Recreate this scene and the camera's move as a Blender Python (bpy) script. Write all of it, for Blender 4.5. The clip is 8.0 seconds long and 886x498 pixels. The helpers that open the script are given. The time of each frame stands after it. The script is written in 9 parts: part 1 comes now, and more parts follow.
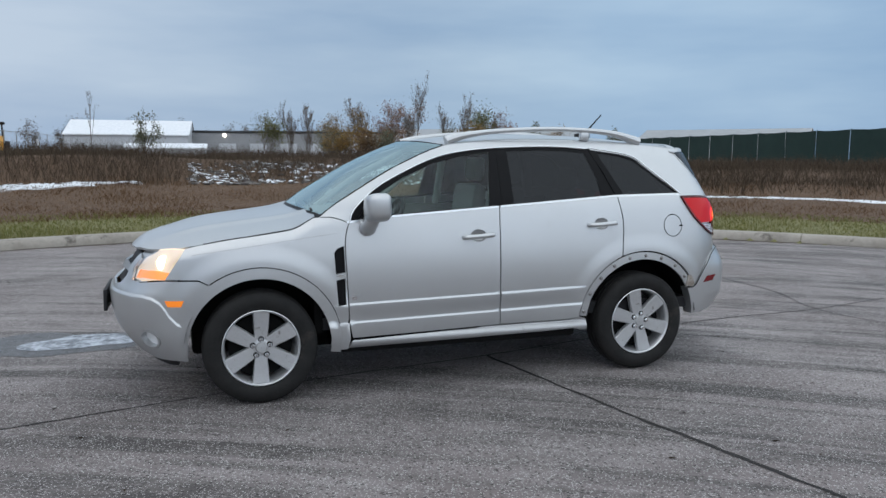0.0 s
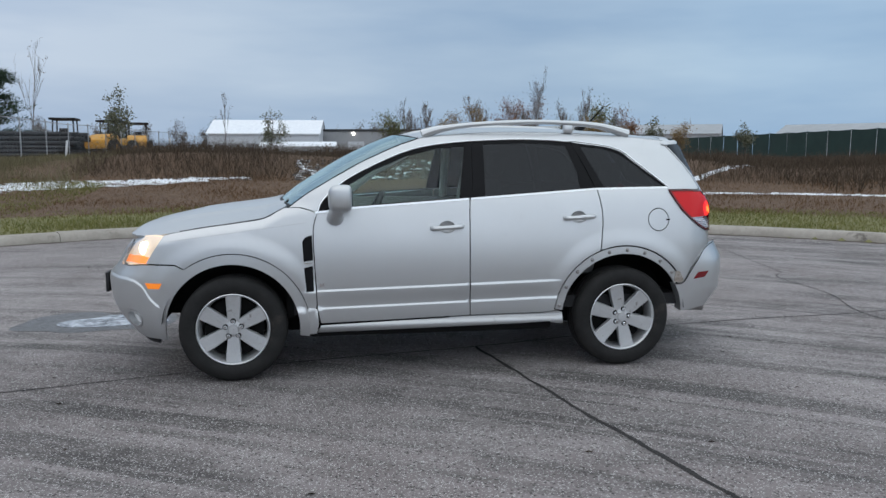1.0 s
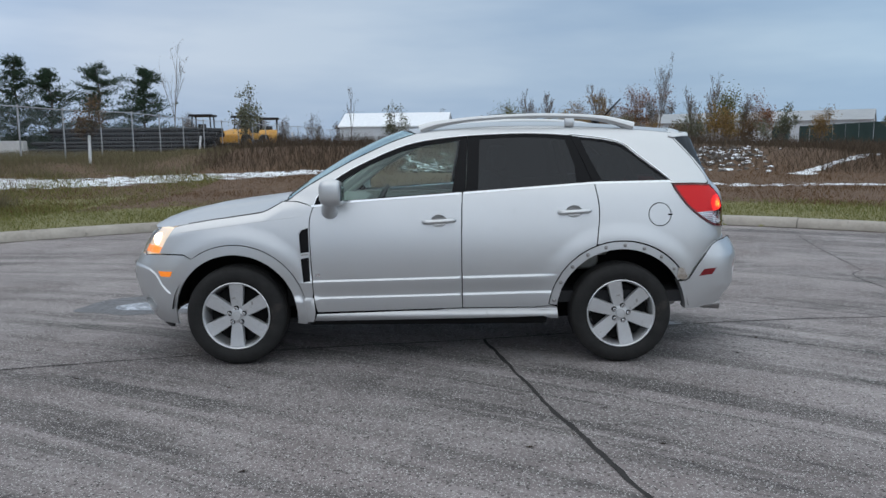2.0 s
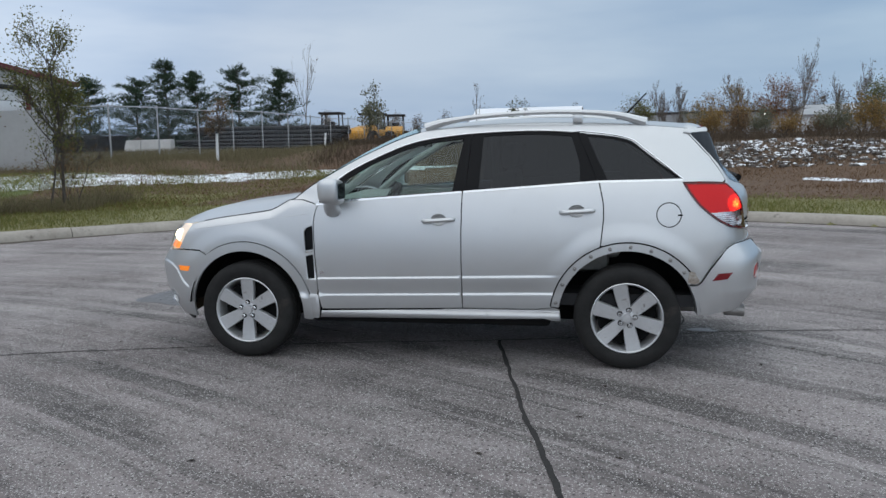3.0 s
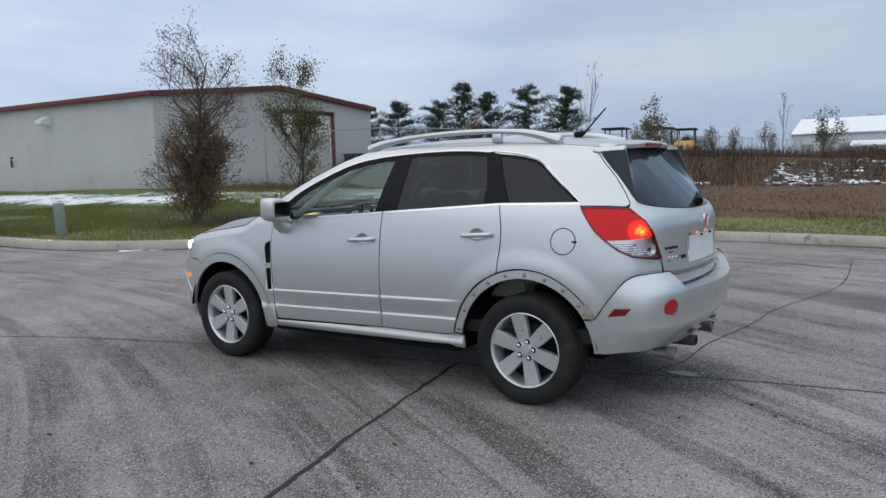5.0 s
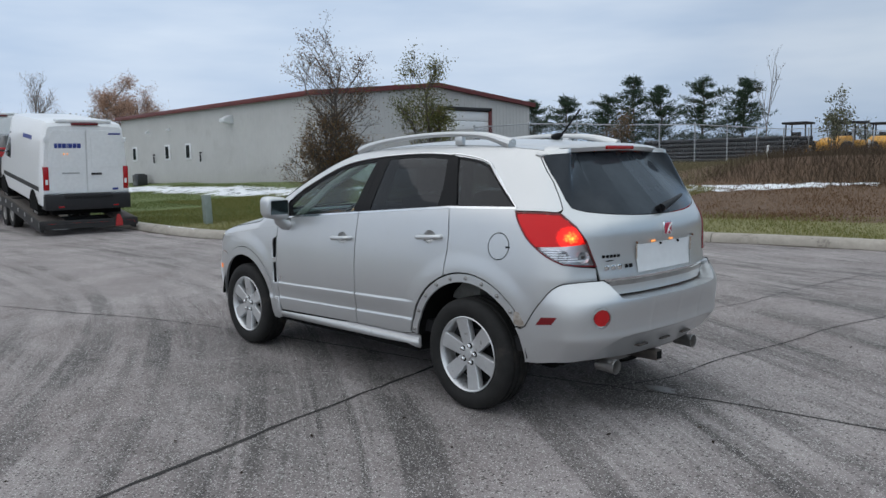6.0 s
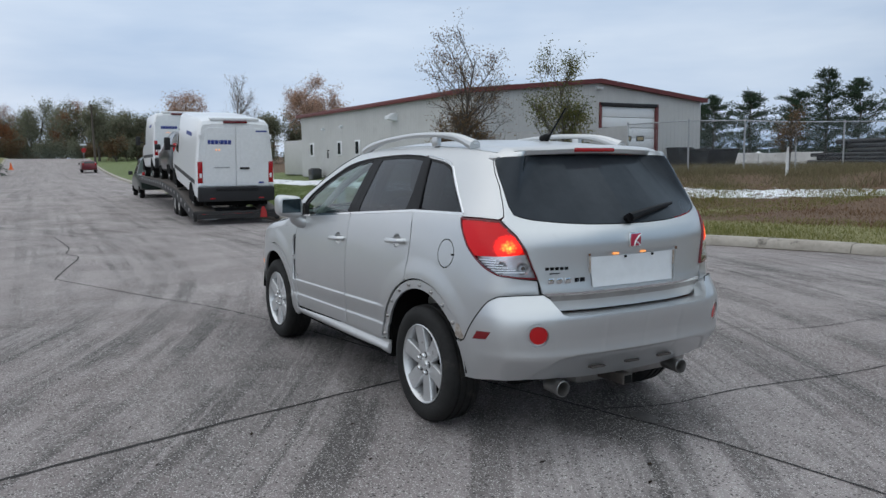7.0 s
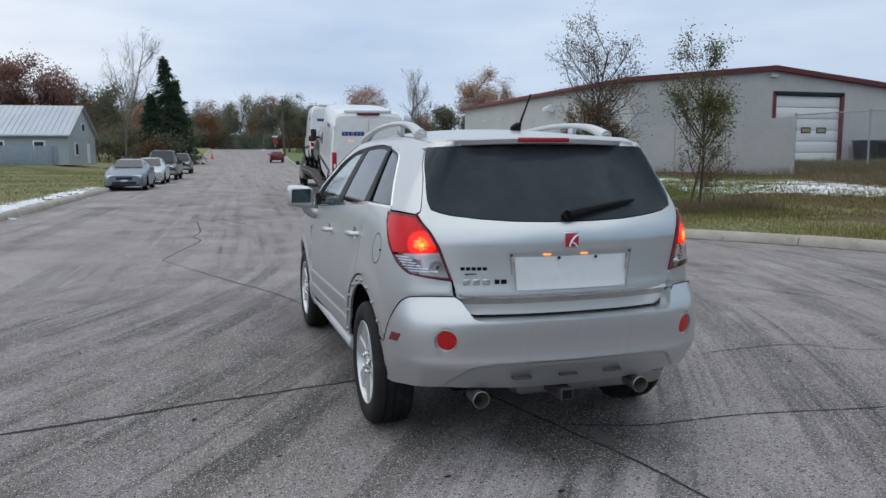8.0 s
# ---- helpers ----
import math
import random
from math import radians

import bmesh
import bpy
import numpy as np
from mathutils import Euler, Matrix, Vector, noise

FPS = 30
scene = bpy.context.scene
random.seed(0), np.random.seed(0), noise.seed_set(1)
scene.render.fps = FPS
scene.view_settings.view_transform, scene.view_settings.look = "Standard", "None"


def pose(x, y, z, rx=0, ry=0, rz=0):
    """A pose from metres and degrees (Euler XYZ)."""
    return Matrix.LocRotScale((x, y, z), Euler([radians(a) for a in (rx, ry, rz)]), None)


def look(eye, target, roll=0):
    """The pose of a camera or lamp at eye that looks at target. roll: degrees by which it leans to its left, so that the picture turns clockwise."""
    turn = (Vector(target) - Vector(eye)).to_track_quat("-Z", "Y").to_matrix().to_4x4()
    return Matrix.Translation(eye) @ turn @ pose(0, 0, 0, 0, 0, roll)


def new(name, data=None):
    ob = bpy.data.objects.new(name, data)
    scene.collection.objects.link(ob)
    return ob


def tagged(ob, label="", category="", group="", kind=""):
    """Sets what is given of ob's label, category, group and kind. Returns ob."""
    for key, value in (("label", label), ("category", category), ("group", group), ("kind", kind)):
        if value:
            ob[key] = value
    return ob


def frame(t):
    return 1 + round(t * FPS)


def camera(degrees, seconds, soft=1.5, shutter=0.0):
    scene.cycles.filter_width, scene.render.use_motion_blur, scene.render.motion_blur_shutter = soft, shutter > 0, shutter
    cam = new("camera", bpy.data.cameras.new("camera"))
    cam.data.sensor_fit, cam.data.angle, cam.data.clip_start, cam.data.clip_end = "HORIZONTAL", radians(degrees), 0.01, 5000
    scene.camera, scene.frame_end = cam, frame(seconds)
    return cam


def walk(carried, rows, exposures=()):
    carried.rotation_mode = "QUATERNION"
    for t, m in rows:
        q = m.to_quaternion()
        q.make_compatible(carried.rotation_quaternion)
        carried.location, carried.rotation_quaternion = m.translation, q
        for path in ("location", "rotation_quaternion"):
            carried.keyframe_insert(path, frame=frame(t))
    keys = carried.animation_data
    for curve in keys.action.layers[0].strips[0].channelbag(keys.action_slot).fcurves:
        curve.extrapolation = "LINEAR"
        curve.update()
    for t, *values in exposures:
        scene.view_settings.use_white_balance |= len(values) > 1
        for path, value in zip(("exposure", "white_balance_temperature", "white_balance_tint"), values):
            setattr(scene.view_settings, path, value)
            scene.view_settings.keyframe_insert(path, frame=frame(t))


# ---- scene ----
cam = camera(59.5, 8.0, 1.5, 0.0)
PATH = [
    (0, (-1.784, -5.662, 1.526), (-1.148, -3.78, 1.291), 0.3),
    (0.5, (-1.295, -5.852, 1.517), (-0.817, -3.924, 1.28), 0.3),
    (1, (-0.787, -6.034, 1.501), (-0.468, -4.075, 1.258), 0.1),
    (1.5, (-0.283, -6.109, 1.497), (-0.124, -4.132, 1.242), -0.1),
    (2, (0.143, -6.197, 1.526), (0.13, -4.215, 1.261), -0.5),
    (3.3, (1.375, -6.0, 1.538), (0.927, -4.07, 1.266), -0.95),
    (3.5, (1.608, -5.948, 1.527), (1.098, -4.033, 1.259), -0.9),
    (4, (2.236, -5.735, 1.543), (1.549, -3.874, 1.29), -1.1),
    (4.5, (2.938, -5.483, 1.536), (2.05, -3.707, 1.296), -1.3),
    (4.7, (3.18, -5.34, 1.518), (2.207, -3.607, 1.289), -1.4),
    (6, (4.682, -4.233, 1.537), (3.24, -2.864, 1.317), -1.1),
    (6.5, (5.128, -3.701, 1.538), (3.525, -2.527, 1.315), -0.9),
    (7, (5.343, -3.056, 1.551), (3.625, -2.055, 1.329), -0.5),
    (7.5, (5.566, -2.399, 1.54), (3.749, -1.596, 1.31), -0.3),
    (8, (5.655, -1.74, 1.534), (3.757, -1.154, 1.295), -0.1),
]
# the clip begins a little cooler than it ends
walk(cam, [(t, look(eye, target, roll)) for t, eye, target, roll in PATH],
     [(0, 0.0, 6340, 10), (2, 0.0, 6360, 10), (4.5, 0.0, 6430, 10), (6.5, 0.0, 6500, 10), (8, 0.0, 6440, 10)])

# ---------------------------------------------------------------- overcast evening sky and a weak, broad sun behind cloud
world = bpy.data.worlds.new("overcast_sky")
scene.world = world
world.use_nodes = True
wt = world.node_tree
bg = wt.nodes["Background"]
sky = wt.nodes.new("ShaderNodeTexSky")
sky.sky_type, sky.sun_disc = "NISHITA", False
sky.sun_elevation, sky.sun_rotation = radians(14), radians(250)
sky.dust_density, sky.air_density = 2.0, 1.2
wco = wt.nodes.new("ShaderNodeTexCoord")
wmap = wt.nodes.new("ShaderNodeMapping")
wmap.inputs["Scale"].default_value = (1.0, 1.0, 5.0)
wt.links.new(wco.outputs["Generated"], wmap.inputs["Vector"])
cloud = wt.nodes.new("ShaderNodeTexNoise")
cloud.inputs["Scale"].default_value = 1.7
cloud.inputs["Detail"].default_value = 5
cloud.inputs["Roughness"].default_value = 0.5
wt.links.new(wmap.outputs["Vector"], cloud.inputs["Vector"])
cloud_ramp = wt.nodes.new("ShaderNodeValToRGB")
cloud_ramp.color_ramp.elements[0].position, cloud_ramp.color_ramp.elements[0].color = 0.30, (0.25, 0.36, 0.53, 1)
cloud_ramp.color_ramp.elements[1].position, cloud_ramp.color_ramp.elements[1].color = 0.70, (0.535, 0.61, 0.71, 1)
wt.links.new(cloud.outputs["Fac"], cloud_ramp.inputs["Fac"])
sky_scale = wt.nodes.new("ShaderNodeMix")
sky_scale.data_type, sky_scale.blend_type = "RGBA", "MULTIPLY"
sky_scale.inputs[0].default_value = 1.0
sky_scale.inputs[7].default_value = (0.10, 0.10, 0.10, 1)
wt.links.new(sky.outputs[0], sky_scale.inputs[6])
cover = wt.nodes.new("ShaderNodeMix")
cover.data_type = "RGBA"
cover.inputs[0].default_value = 0.97
wt.links.new(sky_scale.outputs[2], cover.inputs[6])
wt.links.new(cloud_ramp.outputs[0], cover.inputs[7])
# an overcast sky is brighter overhead than at the horizon
wsep = wt.nodes.new("ShaderNodeSeparateXYZ")
wt.links.new(wco.outputs["Generated"], wsep.inputs[0])
lift = wt.nodes.new("ShaderNodeMapRange")
lift.inputs["From Min"].default_value, lift.inputs["From Max"].default_value = 0.15, 0.68
lift.inputs["To Min"].default_value, lift.inputs["To Max"].default_value = 1.0, 1.24
wt.links.new(wsep.outputs[2], lift.inputs["Value"])
overhead = wt.nodes.new("ShaderNodeMapRange")
overhead.inputs["From Min"].default_value, overhead.inputs["From Max"].default_value = 0.16, 0.6
wt.links.new(wsep.outputs[2], overhead.inputs["Value"])
pale = wt.nodes.new("ShaderNodeMix")
pale.data_type = "RGBA"
wt.links.new(overhead.outputs["Result"], pale.inputs[0])
wt.links.new(cover.outputs[2], pale.inputs[6])
pale.inputs[7].default_value = (0.462, 0.505, 0.552, 1)
# the eastern half is a colder blue
east = wt.nodes.new("ShaderNodeMapRange")
east.inputs["From Min"].default_value, east.inputs["From Max"].default_value = -0.4, 0.5
wt.links.new(wsep.outputs[0], east.inputs["Value"])
cold = wt.nodes.new("ShaderNodeMix")
cold.data_type, cold.blend_type = "RGBA", "MULTIPLY"
cold.inputs[7].default_value = (0.86, 1.0, 1.07, 1)
wt.links.new(east.outputs["Result"], cold.inputs[0])
wt.links.new(pale.outputs[2], cold.inputs[6])
wt.links.new(cold.outputs[2], bg.inputs["Color"])
# a darker bank of cloud to the north
north = wt.nodes.new("ShaderNodeMapRange")
north.interpolation_type = "SMOOTHSTEP"
north.inputs["From Min"].default_value, north.inputs["From Max"].default_value = 0.80, 0.98
north.inputs["To Min"].default_value, north.inputs["To Max"].default_value = 1.0, 0.87
wt.links.new(wsep.outputs[1], north.inputs["Value"])
dimmed = wt.nodes.new("ShaderNodeMath")
dimmed.operation = "MULTIPLY"
wt.links.new(north.outputs["Result"], dimmed.inputs[0])
# and brighter towards the west
west = wt.nodes.new("ShaderNodeMapRange")
west.inputs["From Min"].default_value, west.inputs["From Max"].default_value = -1.0, 0.6
west.inputs["To Min"].default_value, west.inputs["To Max"].default_value = 1.38, 0.98
wt.links.new(wsep.outputs[0], west.inputs["Value"])
both_ways = wt.nodes.new("ShaderNodeMath")
both_ways.operation = "MULTIPLY"
wt.links.new(lift.outputs["Result"], both_ways.inputs[0])
wt.links.new(west.outputs["Result"], both_ways.inputs[1])
wt.links.new(both_ways.outputs[0], dimmed.inputs[1])
wt.links.new(dimmed.outputs[0], bg.inputs["Strength"])

sun = new("sun", bpy.data.lights.new("sun", "SUN"))
sun.data.energy, sun.data.angle, sun.data.color = 1.45, radians(125), (1.0, 0.96, 0.92)
sun.matrix_world = look((10, -17, 40), (0, 0, 0))
# ---------------------------------------------------------------- materials
def lin(r, g, b):
    f = lambda c: (c / 12.92 if c <= 0.04045 else ((c + 0.055) / 1.055) ** 2.4)
    return (f(r / 255), f(g / 255), f(b / 255), 1)


class Mat:
    """A small helper to wire procedural node materials."""

    def __init__(self, name, rough=0.6, metal=0.0, color=(0.5, 0.5, 0.5, 1)):
        self.m = bpy.data.materials.new(name)
        self.m.use_nodes = True
        self.t = self.m.node_tree
        self.b = self.t.nodes["Principled BSDF"]
        self.put("Roughness", rough)
        self.put("Metallic", metal)
        self.put("Base Color", color)
        self._co = None

    def put(self, key, value):
        if isinstance(value, bpy.types.NodeSocket):
            self.t.links.new(value, self.b.inputs[key])
        else:
            self.b.inputs[key].default_value = value
        return self

    def co(self, which="Object"):
        n = self.t.nodes.new("ShaderNodeTexCoord")
        return n.outputs[which]

    def pos(self):
        return self.t.nodes.new("ShaderNodeNewGeometry").outputs["Position"]

    def island(self):
        return self.t.nodes.new("ShaderNodeNewGeometry").outputs["Random Per Island"]

    def objrand(self):
        return self.t.nodes.new("ShaderNodeObjectInfo").outputs["Random"]

    def attr(self, name, out="Color"):
        n = self.t.nodes.new("ShaderNodeAttribute")
        n.attribute_name = name
        return n.outputs[out]

    def scaled(self, vec, s):
        n = self.t.nodes.new("ShaderNodeMapping")
        n.inputs["Scale"].default_value = s
        self.t.links.new(vec, n.inputs["Vector"])
        return n.outputs["Vector"]

    def noise(self, scale, detail=4, rough=0.55, vec=None, distortion=0.0):
        n = self.t.nodes.new("ShaderNodeTexNoise")
        n.inputs["Scale"].default_value = scale
        n.inputs["Detail"].default_value = detail
        n.inputs["Roughness"].default_value = rough
        n.inputs["Distortion"].default_value = distortion
        self.t.links.new(vec if vec is not None else self.pos(), n.inputs["Vector"])
        return n.outputs["Fac"]

    def voronoi(self, scale, vec=None, out="Distance", feature="F1"):
        n = self.t.nodes.new("ShaderNodeTexVoronoi")
        n.feature = feature
        n.inputs["Scale"].default_value = scale
        self.t.links.new(vec if vec is not None else self.pos(), n.inputs["Vector"])
        return n.outputs[out]

    def ramp(self, fac, stops):
        n = self.t.nodes.new("ShaderNodeValToRGB")
        e = n.color_ramp.elements
        while len(e) < len(stops):
            e.new(0.5)
        for el, (p, c) in zip(e, stops):
            el.position = p
            el.color = c if len(c) == 4 else (*c, 1)
        self.t.links.new(fac, n.inputs["Fac"])
        return n.outputs["Color"]

    def step(self, fac, a, b):
        n = self.t.nodes.new("ShaderNodeMapRange")
        n.interpolation_type = "SMOOTHSTEP"
        n.inputs["From Min"].default_value = a
        n.inputs["From Max"].default_value = b
        self.t.links.new(fac, n.inputs["Value"])
        return n.outputs["Result"]

    def math(self, op, a, b=0.0):
        n = self.t.nodes.new("ShaderNodeMath")
        n.operation = op
        for i, v in enumerate((a, b)):
            if isinstance(v, bpy.types.NodeSocket):
                self.t.links.new(v, n.inputs[i])
            else:
                n.inputs[i].default_value = v
        return n.outputs[0]

    def mix(self, fac, a, b, mode="MIX"):
        n = self.t.nodes.new("ShaderNodeMix")
        n.data_type, n.blend_type = "RGBA", mode
        for key, v in ((0, fac), (6, a), (7, b)):
            if isinstance(v, bpy.types.NodeSocket):
                self.t.links.new(v, n.inputs[key])
            else:
                n.inputs[key].default_value = v
        return n.outputs[2]

    def sep(self, vec):
        n = self.t.nodes.new("ShaderNodeSeparateXYZ")
        self.t.links.new(vec, n.inputs[0])
        return n.outputs

    def comb(self, x, y, z=0.0):
        n = self.t.nodes.new("ShaderNodeCombineXYZ")
        for i, v in enumerate((x, y, z)):
            if isinstance(v, bpy.types.NodeSocket):
                self.t.links.new(v, n.inputs[i])
            else:
                n.inputs[i].default_value = v
        return n.outputs[0]

    def bump(self, height, strength=0.3, dist=0.01):
        n = self.t.nodes.new("ShaderNodeBump")
        n.inputs["Strength"].default_value = strength
        n.inputs["Distance"].default_value = dist
        self.t.links.new(height, n.inputs["Height"])
        self.t.links.new(n.outputs["Normal"], self.b.inputs["Normal"])
        return self


def varied(name, c1, c2, rough=0.6, metal=0.0, scale=6.0, bump=0.0, bump_scale=60.0, spots=None):
    """Two tones in a coarse and a fine noise, with fine relief."""
    m = Mat(name, rough, metal)
    p = m.co()
    n1, n2 = m.noise(scale, 5, 0.6, p), m.noise(scale * 9, 3, 0.6, p)
    f = m.math("ADD", m.math("MULTIPLY", n1, 0.65), m.math("MULTIPLY", n2, 0.35))
    col = m.ramp(f, [(0.32, c1), (0.68, c2)])
    if spots:
        col = m.mix(m.step(m.noise(spots[1], 4, 0.7, p), 0.58, 0.72), col, spots[0])
    m.put("Base Color", col)
    m.put("Roughness", m.math("ADD", m.math("MULTIPLY", n2, 0.25), rough - 0.12))
    if bump:
        m.bump(m.noise(bump_scale, 3, 0.6, p), bump, 0.004)
    return m.m


def plain(name, color, rough=0.5, metal=0.0, coat=0.0):
    m = Mat(name, rough, metal, color)
    p = m.co()
    n = m.noise(14, 4, 0.6, p)
    m.put("Base Color", m.mix(n, (*[c * 0.88 for c in color[:3]], 1), (*[min(1, c * 1.1) for c in color[:3]], 1)))
    m.put("Roughness", m.math("ADD", m.math("MULTIPLY", n, 0.2), rough - 0.1))
    m.put("Coat Weight", coat)
    return m.m


def glowing(name, color, strength, base=(0.5, 0.1, 0.05, 1)):
    m = Mat(name, 0.2, 0, base)
    m.put("Emission Color", color).put("Emission Strength", strength)
    return m.m


def glass_mat(name, tint, clear, rough=0.02, base=0.045, power=3.3, shine=(0.92, 0.95, 1.0), dust=0.0):
    """Thin window glass: a tinted see-through layer under a mirror coat."""
    m = Mat(name)
    t = m.t
    t.nodes.remove(m.b)
    tr, gl, fr, mx = (t.nodes.new(k) for k in ("ShaderNodeBsdfTransparent", "ShaderNodeBsdfGlossy", "ShaderNodeLayerWeight", "ShaderNodeMixShader"))
    tr.inputs["Color"].default_value = (*[c * clear for c in tint], 1)
    gl.inputs["Roughness"].default_value = rough
    gl.inputs["Color"].default_value = (*shine, 1)
    fr.inputs["Blend"].default_value = 0.5
    t.links.new(m.math("ADD", m.math("MULTIPLY", m.math("POWER", fr.outputs["Facing"], power), 0.92), base), mx.inputs[0])
    t.links.new(tr.outputs[0], mx.inputs[1])
    t.links.new(gl.outputs[0], mx.inputs[2])
    last = mx
    if dust:
        film, last = t.nodes.new("ShaderNodeBsdfDiffuse"), t.nodes.new("ShaderNodeMixShader")
        film.inputs["Color"].default_value = (0.46, 0.52, 0.60, 1)
        t.links.new(m.math("MULTIPLY", m.math("ADD", m.noise(5, 5, 0.6), 0.5), dust), last.inputs[0])
        t.links.new(mx.outputs[0], last.inputs[1])
        t.links.new(film.outputs[0], last.inputs[2])
    t.links.new(last.outputs[0], t.nodes["Material Output"].inputs["Surface"])
    return m.m


def car_paint(name, color, metal=0.75, rough=0.34, dirt=(0.16, 0.15, 0.14, 1), dirt_amount=0.14):
    """Metallic paint with fine flake and a clear coat, with patches of road dust."""
    m = Mat(name, rough, metal, color)
    p = m.co()
    flake = m.noise(900, 1, 0.5, p)
    broad = m.noise(3.0, 4, 0.6, p)
    c = m.mix(flake, (*[v * 0.86 for v in color[:3]], 1), (*[min(1, v * 1.12) for v in color[:3]], 1))
    c = m.mix(m.math("MULTIPLY", broad, 0.05), c, dirt)
    dust = m.math("MULTIPLY", m.step(m.noise(11, 8, 0.75, p), 0.55, 0.85), dirt_amount)
    m.put("Base Color", m.mix(dust, c, dirt))
    m.put("Metallic", m.math("MULTIPLY", m.math("SUBTRACT", 1.0, dust), metal))
    m.put("Roughness", m.math("ADD", m.math("MULTIPLY", m.math("ADD", broad, dust), 0.12), rough - 0.05))
    m.put("Coat Weight", 0.35).put("Coat Roughness", 0.06)
    m.bump(m.noise(420, 2, 0.5, p), 0.02, 0.001)
    return m.m


M = {}
M["silver"] = car_paint("silver_paint", (0.60, 0.613, 0.622, 1), 0.80, 0.36)
M["silver_dirty"] = car_paint("silver_plastic", (0.52, 0.525, 0.53, 1), 0.55, 0.42, dirt_amount=0.85)
M["black_trim"] = plain("black_trim", (0.008, 0.008, 0.009, 1), 0.42)
M["black_trim"].node_tree.nodes["Principled BSDF"].inputs["Specular IOR Level"].default_value = 0.1
M["black_plastic"] = plain("black_plastic", (0.022, 0.022, 0.024, 1), 0.6)
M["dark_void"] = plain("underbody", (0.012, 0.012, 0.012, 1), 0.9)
M["rubber"] = varied("tyre_rubber", (0.012, 0.012, 0.012, 1), (0.026, 0.0255, 0.025, 1), 0.7, 0, 9, 0.3, 120, ((0.04, 0.036, 0.032, 1), 5))
for k_, v_ in (("dark_void", 0.05), ("rubber", 0.2), ("black_plastic", 0.3)):
    M[k_].node_tree.nodes["Principled BSDF"].inputs["Specular IOR Level"].default_value = v_
M["alloy"] = varied("alloy_wheel", (0.56, 0.57, 0.58, 1), (0.68, 0.69, 0.70, 1), 0.36, 0.72, 8, 0, 60, ((0.30, 0.29, 0.28, 1), 16))
M["steel_dark"] = varied("dark_steel", (0.05, 0.045, 0.04, 1), (0.12, 0.10, 0.09, 1), 0.7, 0.4, 12)
M["steel"] = varied("steel", (0.28, 0.27, 0.26, 1), (0.42, 0.41, 0.40, 1), 0.42, 0.9, 10)
M["rust"] = varied("rusty_steel", (0.09, 0.04, 0.02, 1), (0.20, 0.10, 0.05, 1), 0.85, 0.2, 30, 0.3)
M["chrome"] = plain("chrome", (0.75, 0.76, 0.77, 1), 0.14, 1.0)
M["mirror"] = plain("tinted_mirror", (0.085, 0.105, 0.11, 1), 0.12, 1.0)
M["galv"] = varied("galvanised_steel", (0.30, 0.31, 0.32, 1), (0.45, 0.46, 0.47, 1), 0.5, 0.7, 8)
M["glass_clear"] = glass_mat("window_glass", (0.86, 1.0, 0.95), 0.94, base=0.035, power=4.4)
M["glass_screen"] = glass_mat("windscreen_glass", (0.86, 1.0, 0.96), 0.9, base=0.08, power=2.0, shine=(0.76, 0.90, 0.90))
M["glass_dark"] = glass_mat("privacy_glass", (0.75, 0.85, 1.0), 0.06, base=0.034, power=4.5)
M["glass_rear"] = glass_mat("rear_window_glass", (0.76, 0.87, 1.0), 0.030, 0.05, base=0.008, power=4.6, dust=0.075, shine=(0.82, 0.92, 1.0))
M["glass_lamp"] = glass_mat("lamp_lens", (0.95, 0.97, 1.0), 0.9)
M["cloth"] = varied("grey_cloth", (0.22, 0.22, 0.21, 1), (0.32, 0.32, 0.30, 1), 0.9, 0, 30, 0.2, 400)
M["cloth_light"] = varied("light_trim", (0.34, 0.34, 0.32, 1), (0.42, 0.42, 0.40, 1), 0.85, 0, 20)
M["white_paint"] = plain("white_paint", (0.72, 0.73, 0.74, 1), 0.35, 0, 0.4)
M["white_plate"] = plain("white_plate", (0.66, 0.68, 0.70, 1), 0.45)
M["blue_mark"] = plain("blue_lettering", (0.02, 0.04, 0.22, 1), 0.5)
# the bulb's glow is painted into the lens, fading with distance
ml = Mat("red_lens_painted_glow", 0.15, 0, (0.52, 0.003, 0.008, 1))
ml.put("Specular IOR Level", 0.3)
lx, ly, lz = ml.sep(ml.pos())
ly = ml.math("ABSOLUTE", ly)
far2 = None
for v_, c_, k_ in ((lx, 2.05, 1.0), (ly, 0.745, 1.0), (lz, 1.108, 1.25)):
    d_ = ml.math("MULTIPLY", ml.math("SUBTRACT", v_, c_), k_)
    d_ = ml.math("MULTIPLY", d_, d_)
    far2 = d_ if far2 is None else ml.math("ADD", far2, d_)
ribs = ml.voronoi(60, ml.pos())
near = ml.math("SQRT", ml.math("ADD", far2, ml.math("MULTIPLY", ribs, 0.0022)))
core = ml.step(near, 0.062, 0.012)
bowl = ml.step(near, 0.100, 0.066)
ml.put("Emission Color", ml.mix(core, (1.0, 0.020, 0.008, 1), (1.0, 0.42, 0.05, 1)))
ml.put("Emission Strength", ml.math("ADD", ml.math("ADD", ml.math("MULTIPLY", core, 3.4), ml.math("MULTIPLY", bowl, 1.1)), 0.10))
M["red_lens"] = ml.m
M["red_lens_lit"] = glowing("tail_lamp_bulb", (1.0, 0.16, 0.03, 1), 3.0, (0.6, 0.03, 0.02, 1))
M["red_glow"] = glowing("tail_lamp_glow", (1.0, 0.022, 0.012, 1), 0.30, (0.5, 0.01, 0.01, 1))
M["red_reflector"] = plain("red_reflector", (0.34, 0.003, 0.006, 1), 0.2, 0, 0.2)
M["red_round"] = plain("bright_red_reflector", (0.44, 0.003, 0.006, 1), 0.25, 0, 0.3)
